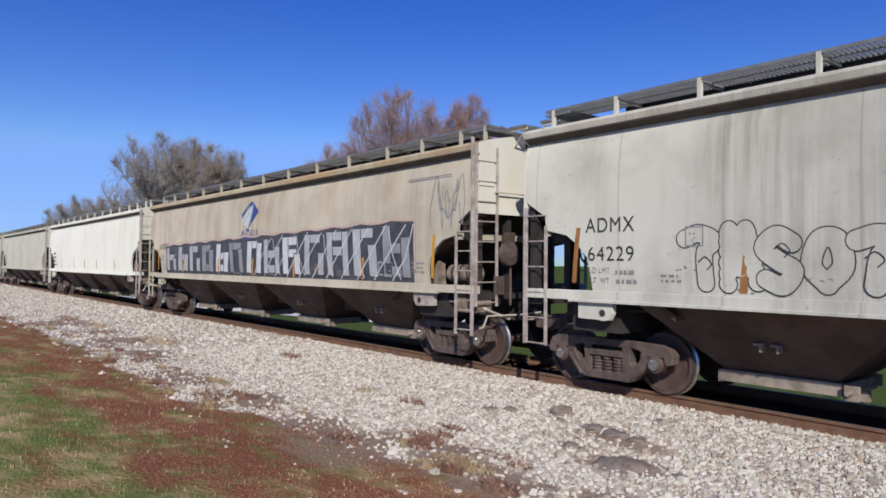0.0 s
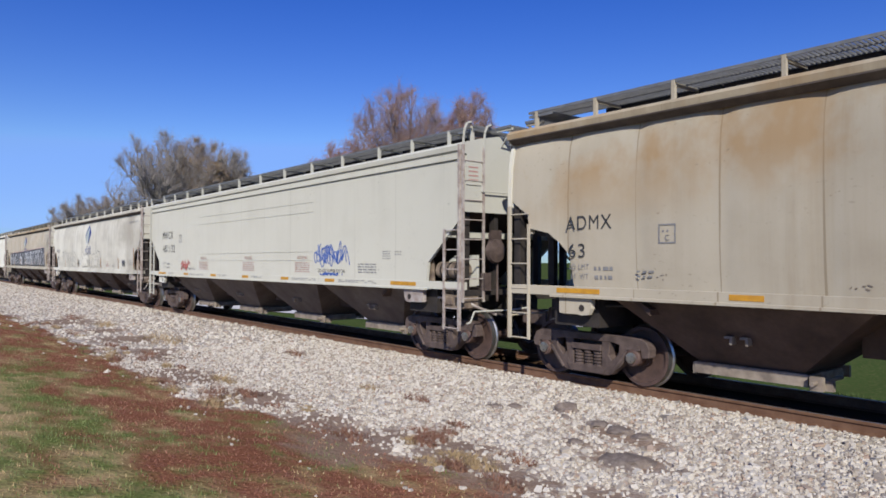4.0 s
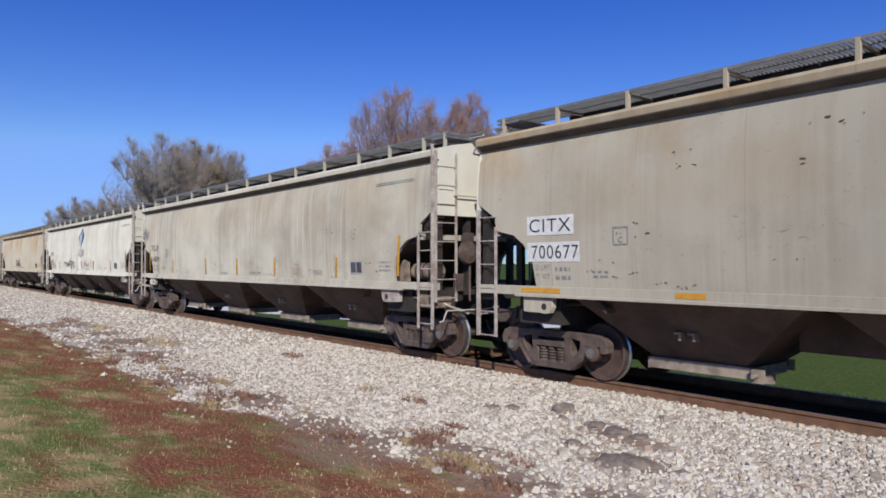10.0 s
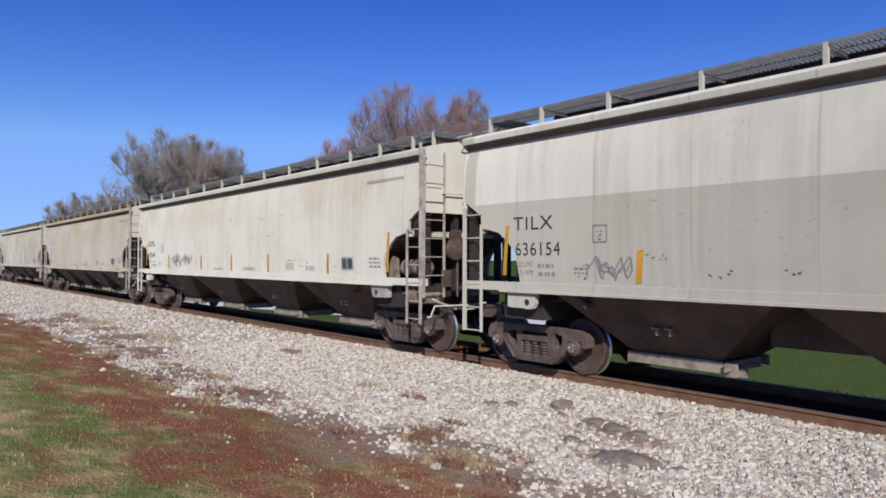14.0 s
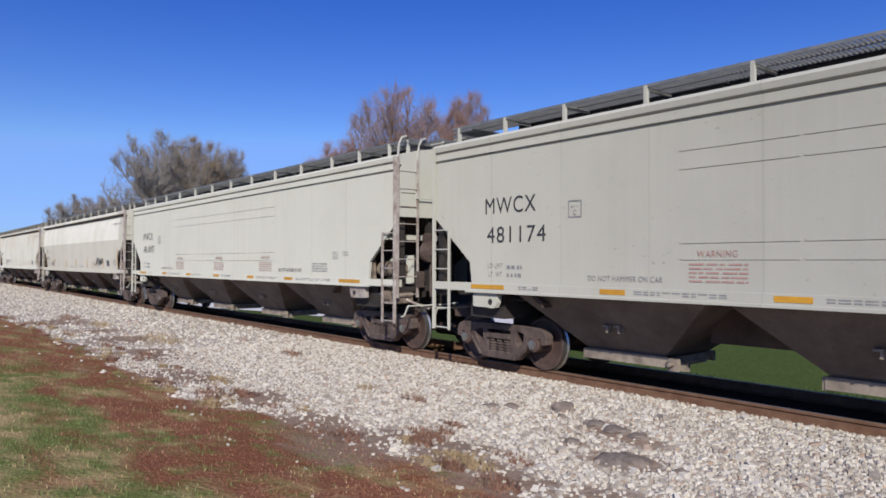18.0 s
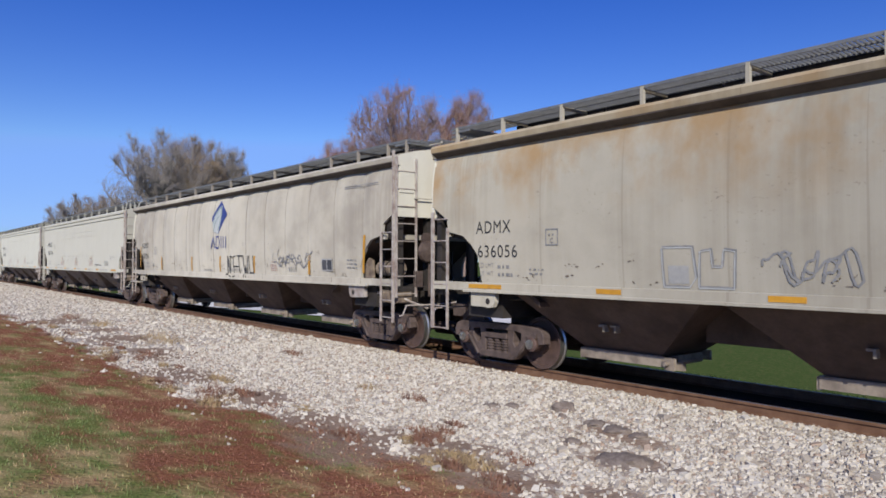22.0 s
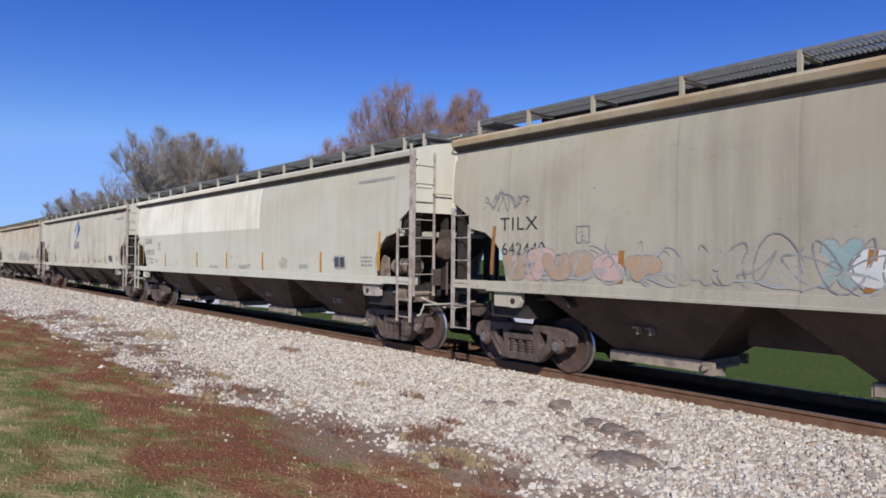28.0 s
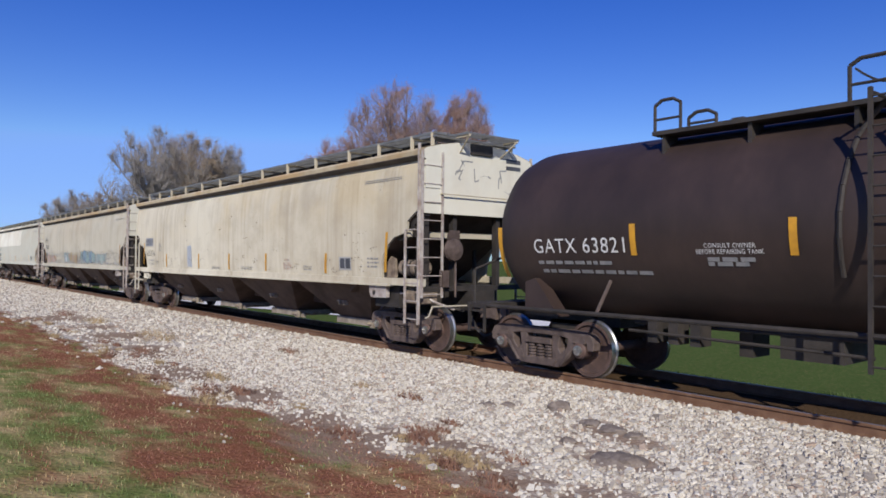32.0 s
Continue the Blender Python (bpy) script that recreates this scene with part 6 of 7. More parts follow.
def bare_tree(x, y, height, width, seed, wood, bud, buds, label, clear=0.16, full=1.0):
    """A short trunk, limbs that fan up into a rounded crown, and fine twigs with buds along them."""
    r = random.Random(seed)
    lv, lf, tv, tf, bv, bf = [], [], [], [], [], []
    mid, tall, half = height * (0.5 + clear / 2), height * (0.5 - clear / 2), width / 2
    gauss = lambda s: Vector((r.gauss(0, s), r.gauss(0, s), r.gauss(0, s)))

    def inside(p):
        """Keeps a point within the crown's lumpy outline."""
        q = Vector((p.x / half, p.y / half, (p.z - mid) / tall))
        n = q.length
        if n < 1e-6:
            return p
        edge = 0.90 + 0.26 * noise.noise(q.normalized() * 2.3 + Vector((seed * 3.7, 0, 0)))
        if n <= edge:
            return p
        q *= edge / n
        return Vector((q.x * half, q.y * half, mid + q.z * tall))

    def outside(p):
        return (inside(p) - p).length > 0.05

    def tube(points, ra, rb, n):
        rings = []
        for k, p in enumerate(points):
            d = (points[min(k + 1, len(points) - 1)] - points[max(k - 1, 0)])
            q = d.to_track_quat("Z", "Y")
            s = ra + (rb - ra) * k / (len(points) - 1)
            rings.append(len(lv))
            for i in range(n):
                lv.append(p + q @ Vector((s * math.cos(i * math.tau / n), s * math.sin(i * math.tau / n), 0)))
        for a, b in zip(rings, rings[1:]):
            for i in range(n):
                lf.append((a + i, a + (i + 1) % n, b + (i + 1) % n, b + i))

    def bough(start, end, rise, steps):
        """A limb that sets out towards its side and then turns up."""
        bend = start.lerp(end, 0.5) + Vector((0, 0, -rise)) + gauss(rise * 0.4)
        out = []
        for k in range(steps + 1):
            t = k / steps
            out.append(start * (1 - t) ** 2 + bend * 2 * t * (1 - t) + end * t * t + gauss(0.05 if 0 < k < steps else 0))
        return out

    def twig(p, d):
        q = p + d * r.uniform(0.4, 1.15) * height / 19
        w = gauss(1).normalized() * 0.010
        i = len(tv)
        tv.extend((p - w, p + w, q))
        tf.append((i, i + 1, i + 2))
        for _ in range(buds):
            c = p.lerp(q, r.uniform(0.1, 1.05)) + gauss(0.09)
            u, s = gauss(1).normalized() * r.uniform(0.022, 0.05), gauss(1).normalized() * r.uniform(0.02, 0.04)
            i = len(bv)
            bv.extend((c - u, c + s, c + u, c - s))
            bf.append((i, i + 1, i + 2, i + 3))

    thick = height * 0.019
    fork = height * r.uniform(0.48, 0.58)
    stem = [Vector((0, 0, 0)), Vector((r.gauss(0, 0.1), r.gauss(0, 0.1), fork * 0.35)), Vector((r.gauss(0, 0.3), r.gauss(0, 0.3), fork * 0.7)), Vector((r.gauss(0, 0.4), r.gauss(0, 0.4), fork))]
    tube(stem, thick, thick * 0.45, 8)
    limbs = int(22 * full)
    for k in range(limbs):
        a = k * 2.4 + r.uniform(-0.4, 0.4)
        up = 1 - 1.35 * (k + 0.5) / limbs
        flat = math.sqrt(max(1 - up * up, 0.0))
        end = inside(Vector((math.cos(a) * flat * half * 1.1, math.sin(a) * flat * half * 1.1, mid + up * tall * 1.1)))
        base = max(height * clear * 0.9, min(fork, end.z - 0.6 * Vector((end.x, end.y)).length - r.uniform(0, 0.12) * height))
        at = base / fork
        start = stem[0].lerp(stem[-1], at)
        limb = bough(start, end, 0.10 * (end - start).length, 8)
        tube(limb, thick * 0.42, 0.03, 5)
        for j in range(2, 9):
            for _ in range(2):
                d = (limb[j] - limb[j - 1]).normalized()
                side = (d * 0.8 + gauss(0.50) + Vector((0, 0, 0.30))).normalized()
                p = limb[j - 1].lerp(limb[j], r.random())
                reach = height * r.uniform(0.10, 0.20)
                while outside(p + side * reach) and reach > 0.35:
                    reach *= 0.7
                tip = p + side * reach
                branch = bough(p, tip, 0.05 * (tip - p).length, 4)
                tube(branch, 0.045, 0.018, 4)
                for i in range(1, 5):
                    for _ in range(3):
                        e = ((branch[i] - branch[i - 1]).normalized() * 0.7 + gauss(0.48) + Vector((0, 0, 0.30))).normalized()
                        c = branch[i - 1].lerp(branch[i], r.random())
                        reach = height * r.uniform(0.04, 0.10)
                        while outside(c + e * reach) and reach > 0.2:
                            reach *= 0.6
                        g = c + e * reach
                        tube([c, c.lerp(g, 0.5) + gauss(0.04), g], 0.016, 0.006, 3)
                        for _ in range(6):
                            f = (e * 0.8 + gauss(0.42) + Vector((0, 0, 0.35))).normalized()
                            twig(c.lerp(g, r.uniform(0.1, 1.0)), f)
    tree = new("tree")
    for name, v, f, m in (("trunk", lv, lf, wood), ("twig_mass", tv, tf, wood), ("crown", bv, bf, bud)):
        if v:
            me = bpy.data.meshes.new(name)
            me.from_pydata(v, [], f)
            me.materials.append(m)
            o = new(name, me)
            o.parent = tree
    tree.location = (x, y, ground_height(x, y) - 0.05)
    return tagged(tree, label, "tree", "bare trees behind the track")


GREY_BARK = bark("grey_bark", (0.24, 0.215, 0.20), (0.35, 0.31, 0.285))
RED_BARK = bark("reddish_bark", (0.24, 0.17, 0.15), (0.33, 0.245, 0.21))
RED_BUD = plain("red_buds", (0.32, 0.14, 0.10), (0.42, 0.22, 0.15), 2.0, 0.8, 0, 0)
OLIVE_BUD = plain("olive_buds", (0.26, 0.22, 0.15), (0.33, 0.28, 0.19), 2.0, 0.8, 0, 0)
TAN_BUD = plain("tan_leaves", (0.30, 0.19, 0.08), (0.36, 0.24, 0.11), 2.0, 0.8, 0, 0)


def spot(px, distance):
    """A place behind the track, by the tangent of its angle from the main view and its distance."""
    a = radians(50.87) - math.atan(px)
    return -distance * math.sin(a), -9.98 + distance * math.cos(a)


for tangent, far, tall, wide, seed, wood, bud, count, label in (
        (-0.062, 68, 20.7, 11.4, 1, RED_BARK, RED_BUD, 2, "large bare maple with reddish buds"),
        (0.034, 74, 20.8, 7.6, 2, RED_BARK, RED_BUD, 3, "bare upright maple with reddish buds"),
        (-0.140, 66, 14.8, 8.6, 3, RED_BARK, RED_BUD, 3, "smaller bare maple with reddish buds"),
        (-0.415, 80, 17.2, 10.6, 4, GREY_BARK, OLIVE_BUD, 1, "bare grey tree with open twigs"),
        (-0.362, 82, 17.6, 7.4, 5, GREY_BARK, TAN_BUD, 3, "bare tree with a few tan leaves"),
        (-0.312, 88, 17.6, 6.4, 6, GREY_BARK, OLIVE_BUD, 1, "slim bare grey tree beside others"),
        (-0.533, 112, 12.6, 8.0, 7, GREY_BARK, OLIVE_BUD, 1, "distant bare tree with thin twigs"),
        (-0.493, 110, 13.0, 8.0, 8, GREY_BARK, TAN_BUD, 1, "distant bare tree with tan leaves"),
        (0.60, 72, 10.5, 8.0, 9, GREY_BARK, OLIVE_BUD, 1, "bare tree behind the white building"),
        (0.47, 80, 12.0, 8.0, 10, GREY_BARK, OLIVE_BUD, 1, "bare grey tree behind the house")):
    bare_tree(*spot(tangent, far), tall, wide, seed, wood, bud, count, label)


# ---- what shows behind the train: a road, a house with a blue roof, a white shed, shrubs ----
ROAD = plain("pale_gravel_road", (0.76, 0.74, 0.69), (0.68, 0.65, 0.60), 1.5, 0.95, 0, 0.2)
BLUE_ROOF = plain("blue_metal_roofing", (0.03, 0.17, 0.52), (0.04, 0.21, 0.58), 0.6, 0.4, 0.0, 0)
HOUSE_WALL = plain("weathered_grey_siding", (0.28, 0.26, 0.25), (0.36, 0.33, 0.31), 2.0, 0.85, 0, 0.1, (0.3, 0.3, 9))
WHITE_SIDING = plain("white_siding", (0.72, 0.72, 0.70), (0.62, 0.62, 0.60), 2.0, 0.7, 0, 0.1, (0.3, 0.3, 9))
DARK_PANE = plain("dark_window_glass", (0.02, 0.025, 0.03), (0.04, 0.05, 0.06), 1.0, 0.1, 0, 0)
SHRUB = plain("bare_brown_shrub", (0.20, 0.15, 0.11), (0.28, 0.22, 0.17), 3.0, 0.9, 0, 0)


def road():
    xs = np.arange(-160, 100, 2.0)
    bm = bmesh.new()
    low = lambda x: 11.4 + 0.21 * (x + 28) + 0.9 * max(0.0, x + 24)
    rows = [[bm.verts.new((x, y, ground_height(x, y) + 0.035)) for y in (low(x), low(x) + 1.6, low(x) + 3.3, low(x) + 5.0)] for x in xs]
    for a, b in zip(rows, rows[1:]):
        for j in range(3):
            bm.faces.new((a[j], b[j], b[j + 1], a[j + 1]))
    ob = part("road", bm, ROAD, None)
    tagged(ob, "pale gravel road across the lawn", "road", kind="structure")


def house(x, y, turn, length, depth, eave, ridge, roof, wall, label, name, windows):
    top = new(name)
    bm = bmesh.new()
    slab(bm, [(-depth / 2, 0), (depth / 2, 0), (depth / 2, eave), (0, ridge - 0.1), (-depth / 2, eave)], -length / 2, length / 2)
    part("wall", bm, wall, top)
    for s in (-1, 1):
        bm = bmesh.new()
        over = 0.35
        slope = (ridge - eave) / (depth / 2)
        slab(bm, [(0, ridge), (s * (depth / 2 + over), eave - slope * over), (s * (depth / 2 + over), eave - slope * over - 0.08), (0, ridge - 0.08)], -length / 2 - 0.3, length / 2 + 0.3)
        sheet = part("roof", bm, roof, top)
        for k in range(int(length / 0.6)):
            bm = bmesh.new()
            yy = -length / 2 + 0.3 + k * 0.6
            slab(bm, [(s * 0.02, ridge + 0.035), (s * (depth / 2 + over), eave - slope * over + 0.035), (s * (depth / 2 + over), eave - slope * over), (s * 0.02, ridge - 0.001)], yy, yy + 0.04)
            part("seam", bm, roof, sheet)
    for k, yy in enumerate(windows):
        bm = bmesh.new()
        box(bm, -depth / 2 - 0.05, -depth / 2 + 0.02, yy - 0.5, yy + 0.5, 1.0, 2.1)
        w = part("window", bm, WHITE_SIDING, top)
        for q in (-0.23, 0.23):
            bm = bmesh.new()
            box(bm, -depth / 2 - 0.06, -depth / 2 - 0.03, yy + q - 0.19, yy + q + 0.19, 1.07, 2.03)
            part("pane", bm, DARK_PANE, w)
    top.location = (x, y, ground_height(x, y))
    top.rotation_euler[2] = turn
    return tagged(top, label, "building")


def hip_house(x, y, turn):
    """A low grey house under a blue hipped metal roof with a porch along its front."""
    top = new("house")
    w, d, eave, ridge = 4.0, 3.4, 3.75, 6.35
    bm = bmesh.new()
    box(bm, -w, w, -d + 1.2, d, 0, eave)
    part("wall", bm, HOUSE_WALL, top)
    over = 0.45
    lip = [(-w - over, -d - over, eave), (w + over, -d - over, eave), (w + over, d + over, eave), (-w - over, d + over, eave)]
    crest = [(-0.75, 0.0, ridge), (0.75, 0.0, ridge)]
    bm = bmesh.new()
    low = [bm.verts.new((a, b, c - 0.14)) for a, b, c in lip]
    rim = [bm.verts.new(v) for v in lip]
    peak = [bm.verts.new(v) for v in crest]
    bm.faces.new(low[::-1])
    for k in range(4):
        bm.faces.new((low[k], low[(k + 1) % 4], rim[(k + 1) % 4], rim[k]))
    for f in ((rim[0], rim[1], peak[1], peak[0]), (rim[1], rim[2], peak[1]), (rim[2], rim[3], peak[0], peak[1]), (rim[3], rim[0], peak[0])):
        bm.faces.new(f)
    bmesh.ops.recalc_face_normals(bm, faces=bm.faces[:])
    sheet = part("roof", bm, BLUE_ROOF, top, "blue hipped metal roof")
    for k in range(-7, 8):
        u = k * 0.6
        near = min(1.0, (w + over - abs(u)) / (w + over - 0.75)) if abs(u) > 0.75 else 1.0
        a, b = Vector((u, -d - over, eave)), Vector((u, -(d + over) * (1 - near), eave + (ridge - eave) * near))
        bm = bmesh.new()
        rod(bm, a, b, 0.03, 4)
        part("seam", bm, BLUE_ROOF, sheet)
    for u in (-w + 0.1, -1.3, 1.3, w - 0.1):
        bm = bmesh.new()
        box(bm, u - 0.07, u + 0.07, -d, -d + 0.14, 0, eave - 0.14)
        part("porch_post", bm, WHITE_SIDING, top)
    for u in (-2.6, 2.2):
        bm = bmesh.new()
        box(bm, u - 0.6, u + 0.6, -d + 1.12, -d + 1.2, 1.0, 2.4)
        win = part("window", bm, WHITE_SIDING, top)
        for q in (-0.28, 0.28):
            bm = bmesh.new()
            box(bm, u + q - 0.24, u + q + 0.24, -d + 1.10, -d + 1.14, 1.08, 2.32)
            part("pane", bm, DARK_PANE, win)
    bm = bmesh.new()
    box(bm, -0.5, 0.5, -d + 1.13, -d + 1.2, 0.05, 2.15)
    part("door", bm, WHITE_SIDING, top)
    top.location = (x, y, ground_height(x, y))
    top.rotation_euler[2] = turn
    return tagged(top, "grey house with a blue hipped metal roof", "building")


def shrub(x, y, tall, wide, seed):
    r = random.Random(seed)
    v, f = [], []
    for _ in range(900):
        a, b = r.uniform(0, math.tau), r.uniform(0.05, 1.45)
        d = Vector((math.cos(a) * math.cos(b) * wide / 2, math.sin(a) * math.cos(b) * wide / 2, math.sin(b) * tall)) * r.uniform(0.5, 1.0)
        p = d * r.uniform(0.1, 0.6)
        w = Vector((r.gauss(0, 1), r.gauss(0, 1), r.gauss(0, 1))).normalized() * 0.018
        e = d + Vector((r.gauss(0, 0.12), r.gauss(0, 0.12), r.gauss(0, 0.08)))
        i = len(v)
        v += [p - w, p + w, e]
        f.append((i, i + 1, i + 2))
    me = bpy.data.meshes.new("shrub")
    me.from_pydata(v, [], f)
    me.materials.append(SHRUB)
    o = new("shrub", me)
    o.location = (x, y, ground_height(x, y))
    tagged(o, "low bare brown shrub on the lawn", "shrub", "shrubs on the lawn")


road()
hx, hy = spot(0.415, 65)
hip_house(hx, hy, radians(28))
hx, hy = spot(0.520, 69)
house(hx, hy, radians(110), 3.6, 3.6, 2.5, 4.3, BLUE_ROOF, WHITE_SIDING, "small white building with a blue roof", "shed", (0.6,))
for k, (tangent, far) in enumerate(((0.405, 54), (0.43, 56), (0.455, 55), (0.545, 58), (0.565, 56), (0.59, 59), (0.615, 57), (0.64, 60), (0.35, 60), (0.50, 63))):
    shrub(*spot(tangent, far), 2.1 + 0.45 * (k % 3), 2.8 + 0.6 * (k % 2), 40 + k)


# ---- loose stones, grass and weeds ----

def stone_material():
    m, t, p = nodes_of("limestone_ballast")
    geo = t.nodes.new("ShaderNodeNewGeometry")
    fine = noise_of(t, 60, 3, 0.6)
    r = t.nodes.new("ShaderNodeValToRGB")
    for k, (at, c) in enumerate(((0.0, rgb(0.68, 0.63, 0.545)), (0.5, rgb(0.56, 0.51, 0.43)), (0.72, rgb(0.43, 0.37, 0.295)), (0.88, rgb(0.28, 0.245, 0.21)), (1.0, rgb(0.42, 0.30, 0.22)))):
        e = r.color_ramp.elements[k] if k < 2 else r.color_ramp.elements.new(at)
        e.position, e.color = at, c
    t.links.new(geo.outputs["Random Per Island"], r.inputs[0])
    c = blend(t, ramp(t, fine, 0.35, 0.75, rgb(0, 0, 0), rgb(0.4, 0.4, 0.4)), r.outputs[0], rgb(0.36, 0.31, 0.26))
    t.links.new(c, p.inputs["Base Color"])
    p.inputs["Roughness"].default_value = 0.9
    p.inputs["Specular IOR Level"].default_value = 0.2
    return m


def scatter(name, count, region, keep, size, flat, material, label, category, seed):
    """Small angular stones strewn over a region: (x0, x1, y0, y1)."""
    g = np.random.default_rng(seed)
    x0, x1, y0, y1 = region
    px = x1 - (x1 - x0) * g.random(count) ** 1.25
    py = y0 + (y1 - y0) * g.random(count)
    spots = [(x, y) for x, y in zip(px.tolist(), py.tolist()) if g.random() < keep(x, y)]
    n = len(spots)
    base = np.array([(-1, -1, -1), (1, -1, -1), (1, 1, -1), (-1, 1, -1), (-1, -1, 1), (1, -1, 1), (1, 1, 1), (-1, 1, 1)], float)
    quads = np.array([(0, 3, 2, 1), (4, 5, 6, 7), (0, 1, 5, 4), (1, 2, 6, 5), (2, 3, 7, 6), (3, 0, 4, 7)])
    s = size * np.exp(g.normal(0, 0.35, (n, 1, 1))) * g.uniform(0.6, 1.2, (n, 1, 3))
    v = base[None] * (1 + g.uniform(-0.42, 0.25, (n, 8, 3))) * s * 0.5
    v[:, 4:, :2] *= g.uniform(0.45, 0.95, (n, 1, 1))
    v[:, :, 2] *= flat
    a = g.uniform(0, math.tau, n)
    tilt = g.normal(0, 0.35, (n, 1))
    ca, sa = np.cos(a)[:, None], np.sin(a)[:, None]
    x = v[:, :, 0] * ca - v[:, :, 1] * sa
    y = v[:, :, 0] * sa + v[:, :, 1] * ca
    z = v[:, :, 2] + v[:, :, 0] * tilt
    at = np.array([(p, q, ground_height(p, q)) for p, q in spots])
    w = np.stack([x + at[:, 0:1], y + at[:, 1:2], z + at[:, 2:3] + size * flat * 0.25], 2).reshape(-1, 3)
    faces = (quads[None] + (np.arange(n) * 8)[:, None, None]).reshape(-1, 4)
    me = bpy.data.meshes.new(name)
    me.from_pydata(w.tolist(), [], faces.tolist())
    me.materials.append(material)
    tagged(new(name, me), label, category, kind="stuff")


STONE = stone_material()
on_ballast = lambda x, y: (lambda c: c[0] * (1 - 0.88 * c[3]) if c[0] > 0.4 else 0.006)(cover(x, y))
scatter("ballast", 52000, (-17, -0.5, -7.0, -0.86), on_ballast, 0.041, 0.7, STONE, "loose pale limestone ballast with buff stones", "ballast", 1)
scatter("far_ballast", 20000, (-85, -16, -7.2, -0.86), on_ballast, 0.065, 0.6, STONE, "loose pale limestone ballast farther on", "ballast", 2)


def blades(name, count, region, keep, tall, colours, label, category, seed, lean=0.6):
    """Short blades of grass or weed, each one tapering leaf."""
    g = np.random.default_rng(seed)
    x0, x1, y0, y1 = region
    px, py = x1 - (x1 - x0) * g.random(count) ** 1.5, y0 + (y1 - y0) * g.random(count)
    spots = [(x, y) for x, y in zip(px.tolist(), py.tolist()) if g.random() < keep(x, y)]
    n = len(spots)
    at = np.array([(p, q, ground_height(p, q) - 0.005) for p, q in spots])
    a = g.uniform(0, math.tau, n)
    h = tall * g.uniform(0.5, 1.3, n)
    wide = 0.004 + 0.05 * h
    side = np.stack([np.cos(a) * wide, np.sin(a) * wide, np.zeros(n)], 1)
    way = g.uniform(0, math.tau, n)
    tip = at + np.stack([np.cos(way) * h * lean * g.random(n), np.sin(way) * h * lean * g.random(n), h], 1)
    v = np.stack([at - side, at + side, tip], 1).reshape(-1, 3)
    me = bpy.data.meshes.new(name)
    me.from_pydata(v.tolist(), [], np.arange(n * 3).reshape(-1, 3).tolist())
    m, t, p = nodes_of(name + "_leaf")
    geo = t.nodes.new("ShaderNodeNewGeometry")
    t.links.new(blend(t, geo.outputs["Random Per Island"], rgb(*colours[0]), rgb(*colours[1])), p.inputs["Base Color"])
    p.inputs["Roughness"].default_value = 0.8
    me.materials.append(m)
    tagged(new(name, me), label, category, kind="stuff")


def soft(k):
    return lambda x, y: (lambda c: (c[0] < 0.5) * ((1 - c[1]) * (1 - c[2]), c[1], (1 - 0.7 * c[1]) * c[2])[k])(cover(x, y))


NEAR = (-34, -2.5, -10.2, -4.9)
blades("lawn_grass", 60000, NEAR, soft(0), 0.04, ((0.085, 0.122, 0.030), (0.22, 0.265, 0.09)), "short green grass", "grass", 3)
blades("red_weeds", 60000, NEAR, soft(1), 0.032, ((0.12, 0.040, 0.026), (0.39, 0.175, 0.11)), "low red-brown weeds on the verge", "weeds", 4, 1.2)
blades("dry_grass", 36000, NEAR, soft(2), 0.035, ((0.29, 0.20, 0.085), (0.55, 0.42, 0.22)), "short straw-coloured dry grass", "grass", 5, 1.0)
far_lawn = lambda x, y: 1.0 if cover(x, y)[0] < 0.4 else 0.0
blades("back_lawn", 30000, (-30, 2, 1.4, 8.0), far_lawn, 0.07, ((0.045, 0.080, 0.020), (0.085, 0.125, 0.036)), "green lawn behind the track", "grass", 6)


def tuft(x, y, wide, tall, seed, colour, label):
    """A clump of dry weed stalks."""
    r = random.Random(seed)
    v, f = [], []
    for _ in range(220):
        a, q = r.uniform(0, math.tau), math.sqrt(r.random()) * wide / 2
        b = Vector((math.cos(a) * q * 1.5, math.sin(a) * q * 0.8, 0))
        d = Vector((r.gauss(0, 0.7), r.gauss(0, 0.7), 1)).normalized() * tall * r.uniform(0.4, 1.2)
        w = Vector((math.cos(a + 1.5), math.sin(a + 1.5), 0)) * 0.008
        i = len(v)
        v += [b - w, b + w, b + d]
        f.append((i, i + 1, i + 2))
    me = bpy.data.meshes.new("weed_tuft")
    me.from_pydata(v, [], f)
    me.materials.append(colour)
    o = new("weed_tuft", me)
    o.location = (x, y, ground_height(x, y))
    tagged(o, label, "weed tuft", "weed tufts in the ballast")


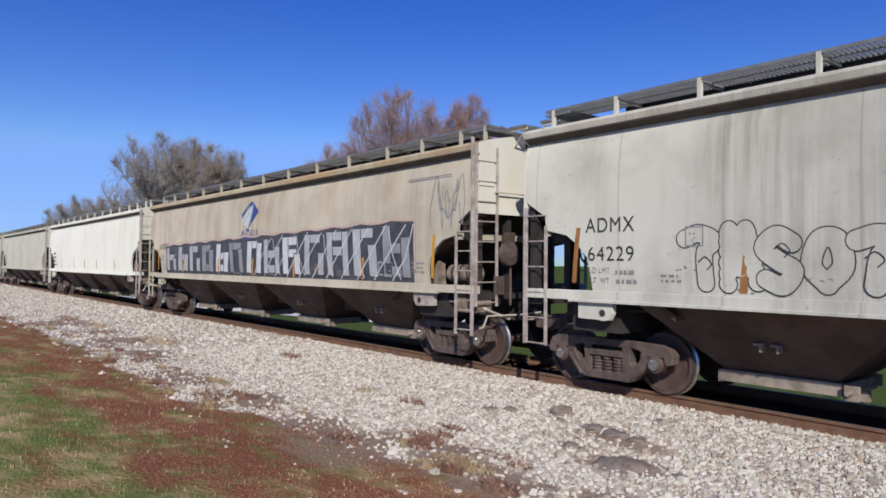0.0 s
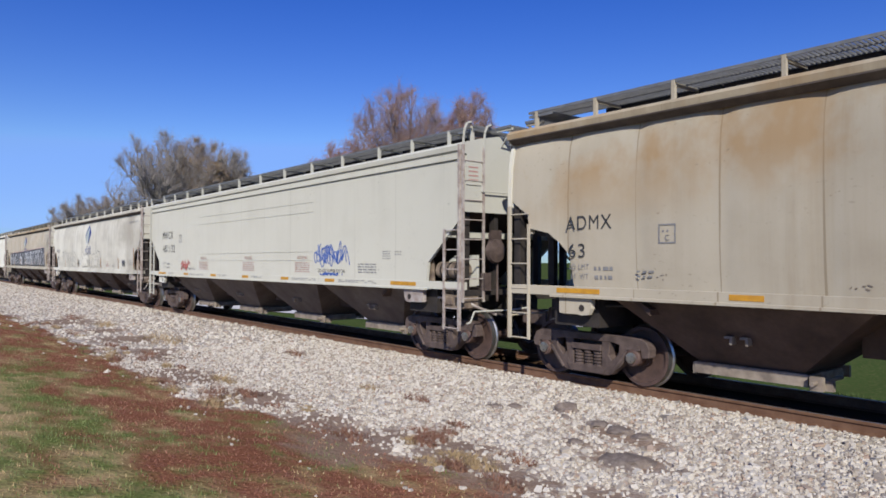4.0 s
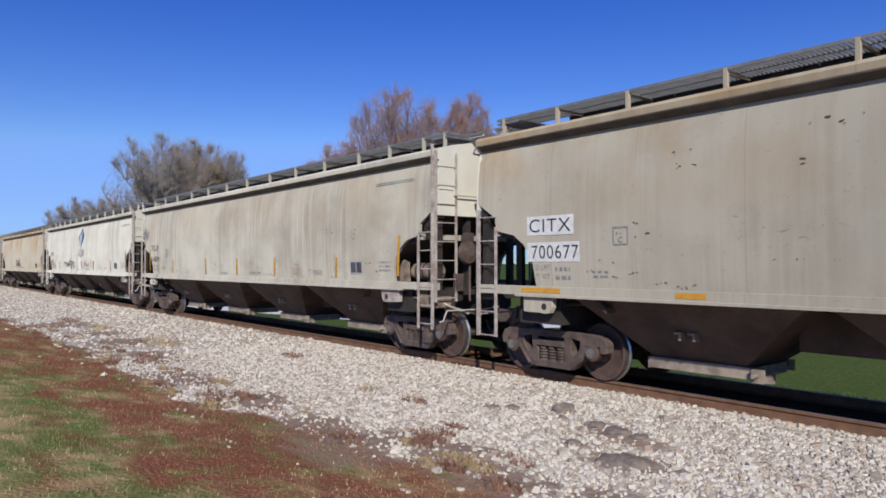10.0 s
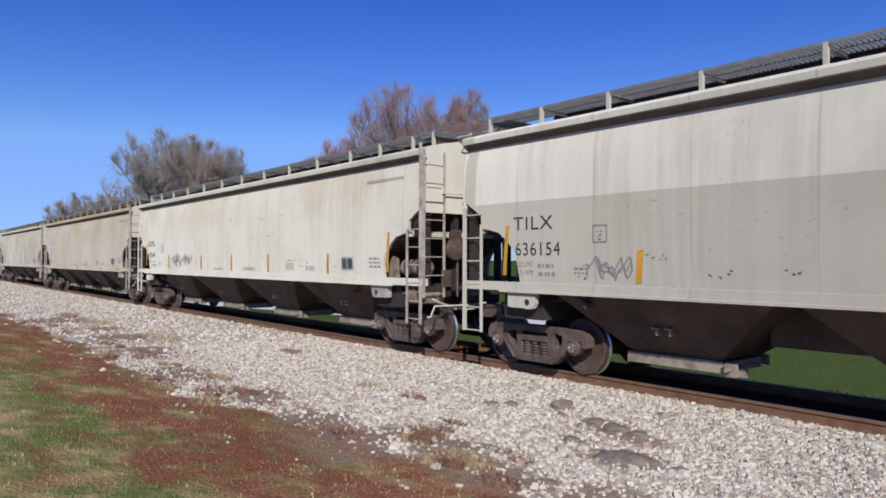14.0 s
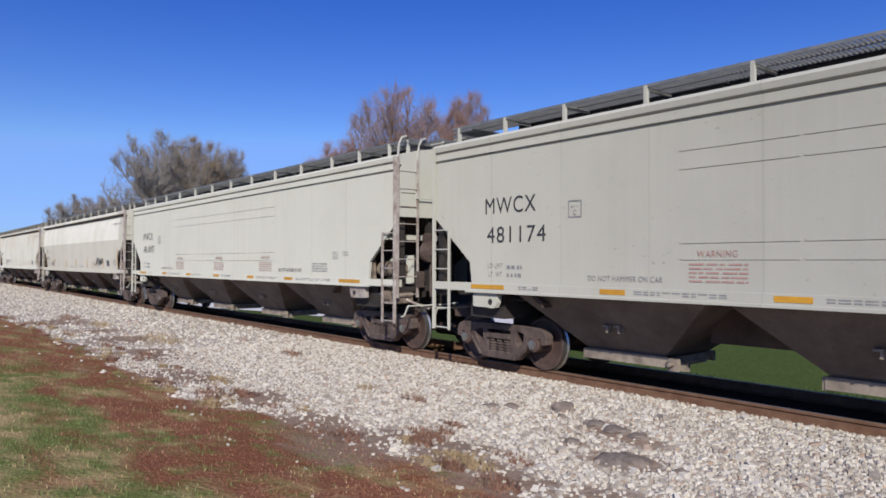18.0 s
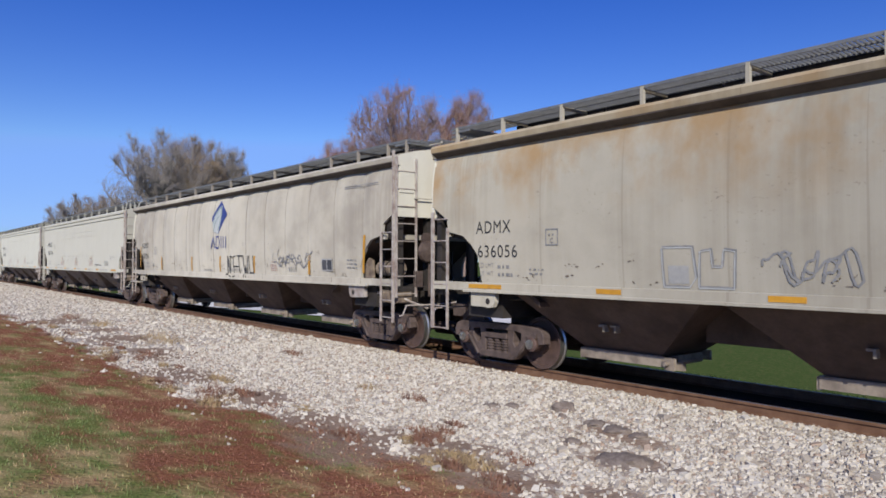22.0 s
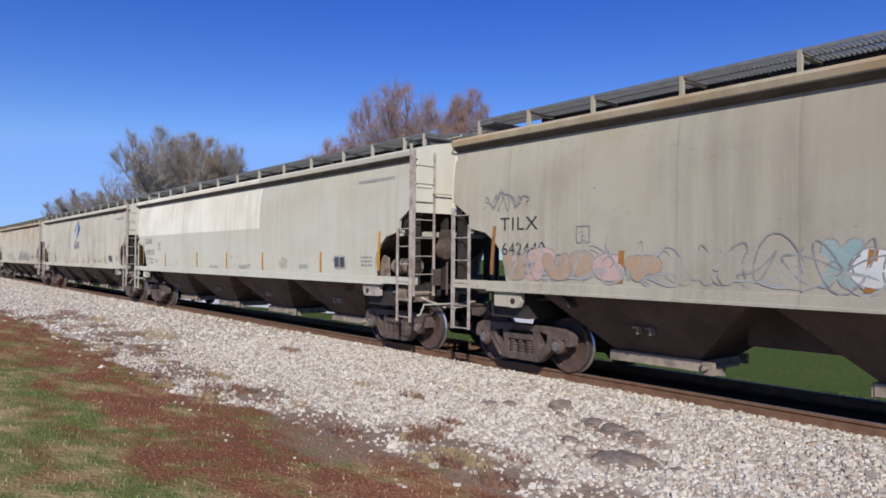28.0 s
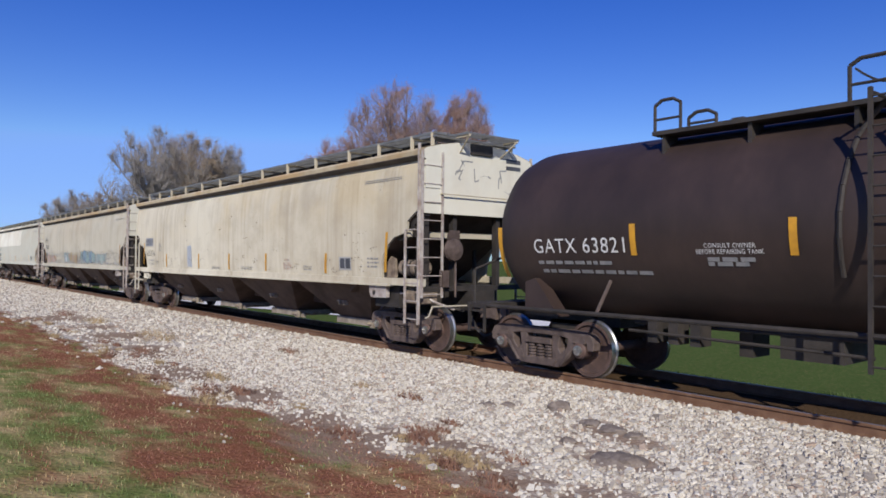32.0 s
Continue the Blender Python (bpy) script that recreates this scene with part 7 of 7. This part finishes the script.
STRAW = plain("straw_stalks", (0.42, 0.31, 0.17), (0.30, 0.21, 0.11), 9.0, 0.9, 0, 0)
RED_STALK = plain("red_brown_stalks", (0.17, 0.075, 0.05), (0.26, 0.14, 0.09), 9.0, 0.9, 0, 0)
for k, (x, y, wide, tall, red) in enumerate(((-19.4, -4.0, 1.5, 0.30, 0), (-14.3, -2.7, 0.5, 0.14, 1), (-8.6, -3.54, 0.4, 0.10, 1), (-6.5, -5.0, 0.3, 0.13, 1), (-6.65, -4.72, 0.28, 0.12, 1), (-6.82, -4.4, 0.26, 0.1, 1), (-6.95, -4.1, 0.25, 0.09, 1), (-25.3, -4.15, 1.0, 0.22, 0), (-9.9, -3.56, 0.35, 0.08, 0), (-7.3, -5.5, 0.5, 0.12, 1), (-29, -4.4, 1.2, 0.2, 1), (-12.2, -5.2, 0.6, 0.12, 0), (-16.5, -5.2, 0.7, 0.14, 1))):
    tuft(x, y, wide, tall, 60 + k, RED_STALK if red else STRAW, "clump of red-brown weed in the ballast" if red else "tuft of straw-coloured grass in the ballast")

edge_rng = random.Random(91)
for k in range(46):
    x = -4.5 - 26 * edge_rng.random() ** 1.3
    y = float(np.interp(x, (-31, -18, -10.7, -7.8, -4.9), (-6.2, -6.0, -6.0, -5.5, -5.1))) + edge_rng.uniform(-0.35, 0.75)
    red = edge_rng.random() < 0.7
    tuft(x, y, edge_rng.uniform(0.18, 0.55), edge_rng.uniform(0.05, 0.13), 200 + k, RED_STALK if red else STRAW, "clump of red-brown weed in the ballast" if red else "tuft of straw-coloured grass in the ballast")

CLOD = plain("grey_brown_earth", (0.15, 0.115, 0.095), (0.27, 0.22, 0.18), 14.0, 0.95, 0, 0.5)


def clod(x, y, wide, tall, seed):
    """A lump of earth with stones pressed into it."""
    bm = bmesh.new()
    bmesh.ops.create_icosphere(bm, subdivisions=3, radius=1.0)
    for v in bm.verts:
        k = 1 + 0.35 * noise.noise(v.co * 1.7 + Vector((seed, 0, 0))) + 0.18 * noise.noise(v.co * 5 + Vector((0, seed, 0)))
        v.co = Vector((v.co.x * k * wide / 2, v.co.y * k * wide / 2 * 0.8, v.co.z * k * tall * 1.2))
    ob = part("earth_clod", bm, CLOD, None, "", True)
    ob.location = (x, y, ground_height(x, y) - tall * 0.15)
    tagged(ob, "grey-brown lump of earth lying in ballast", "earth clod", "earth clods in the ballast")


for k, (x, y, wide, tall) in enumerate(((-4.56, -3.71, 0.62, 0.09), (-6.55, -2.46, 0.40, 0.11), (-5.75, -2.75, 0.34, 0.06), (-5.35, -2.8, 0.40, 0.06), (-5.0, -2.85, 0.28, 0.05), (-3.95, -3.67, 0.2, 0.05), (-7.4, -3.03, 0.3, 0.05), (-7.2, -2.81, 0.26, 0.05), (-5.4, -3.6, 0.22, 0.05), (-5.6, -3.3, 0.16, 0.04), (-6.3, -2.75, 0.14, 0.05))):
    clod(x, y, wide, tall, 3.0 * k)


# ---- motions ----
def motions():
    """The train draws away along the track; its wheels roll."""
    lead = ((0, -28.62), (2, -49.29), (4, -70.11), (6, -90.94), (8, -111.67), (10, -132.36), (12, -153.02), (14, -173.74), (16, -194.73), (18, -215.66), (20, -236.38), (22, -256.76), (24, -277.11), (26, -297.37), (28, -317.62), (30, -337.94), (32, -358.32))
    ts, ss = [a for a, _ in lead], [b for _, b in lead]
    for k, car in cars.items():
        walk(car, [(t, pose(s + k * PITCH, 0, 0)) for t, s in lead])
    turns = [(f / 15, math.degrees(float(np.interp(f / 15, ts, ss)) / 0.457)) for f in range(481)]
    first = {}
    for o in [o for o in bpy.data.objects if o.name.split(".")[0] == "wheelset"]:
        end = o.location.x > 0
        if end not in first:
            first[end] = o
            walk(o, [(t, pose(AXLES if end else -AXLES, 0, 0.457, 0, a, 0)) for t, a in turns])
        else:
            o.rotation_mode = "QUATERNION"
            keys = o.animation_data_create()
            keys.action = first[end].animation_data.action
            keys.action_slot = first[end].animation_data.action_slot


motions()
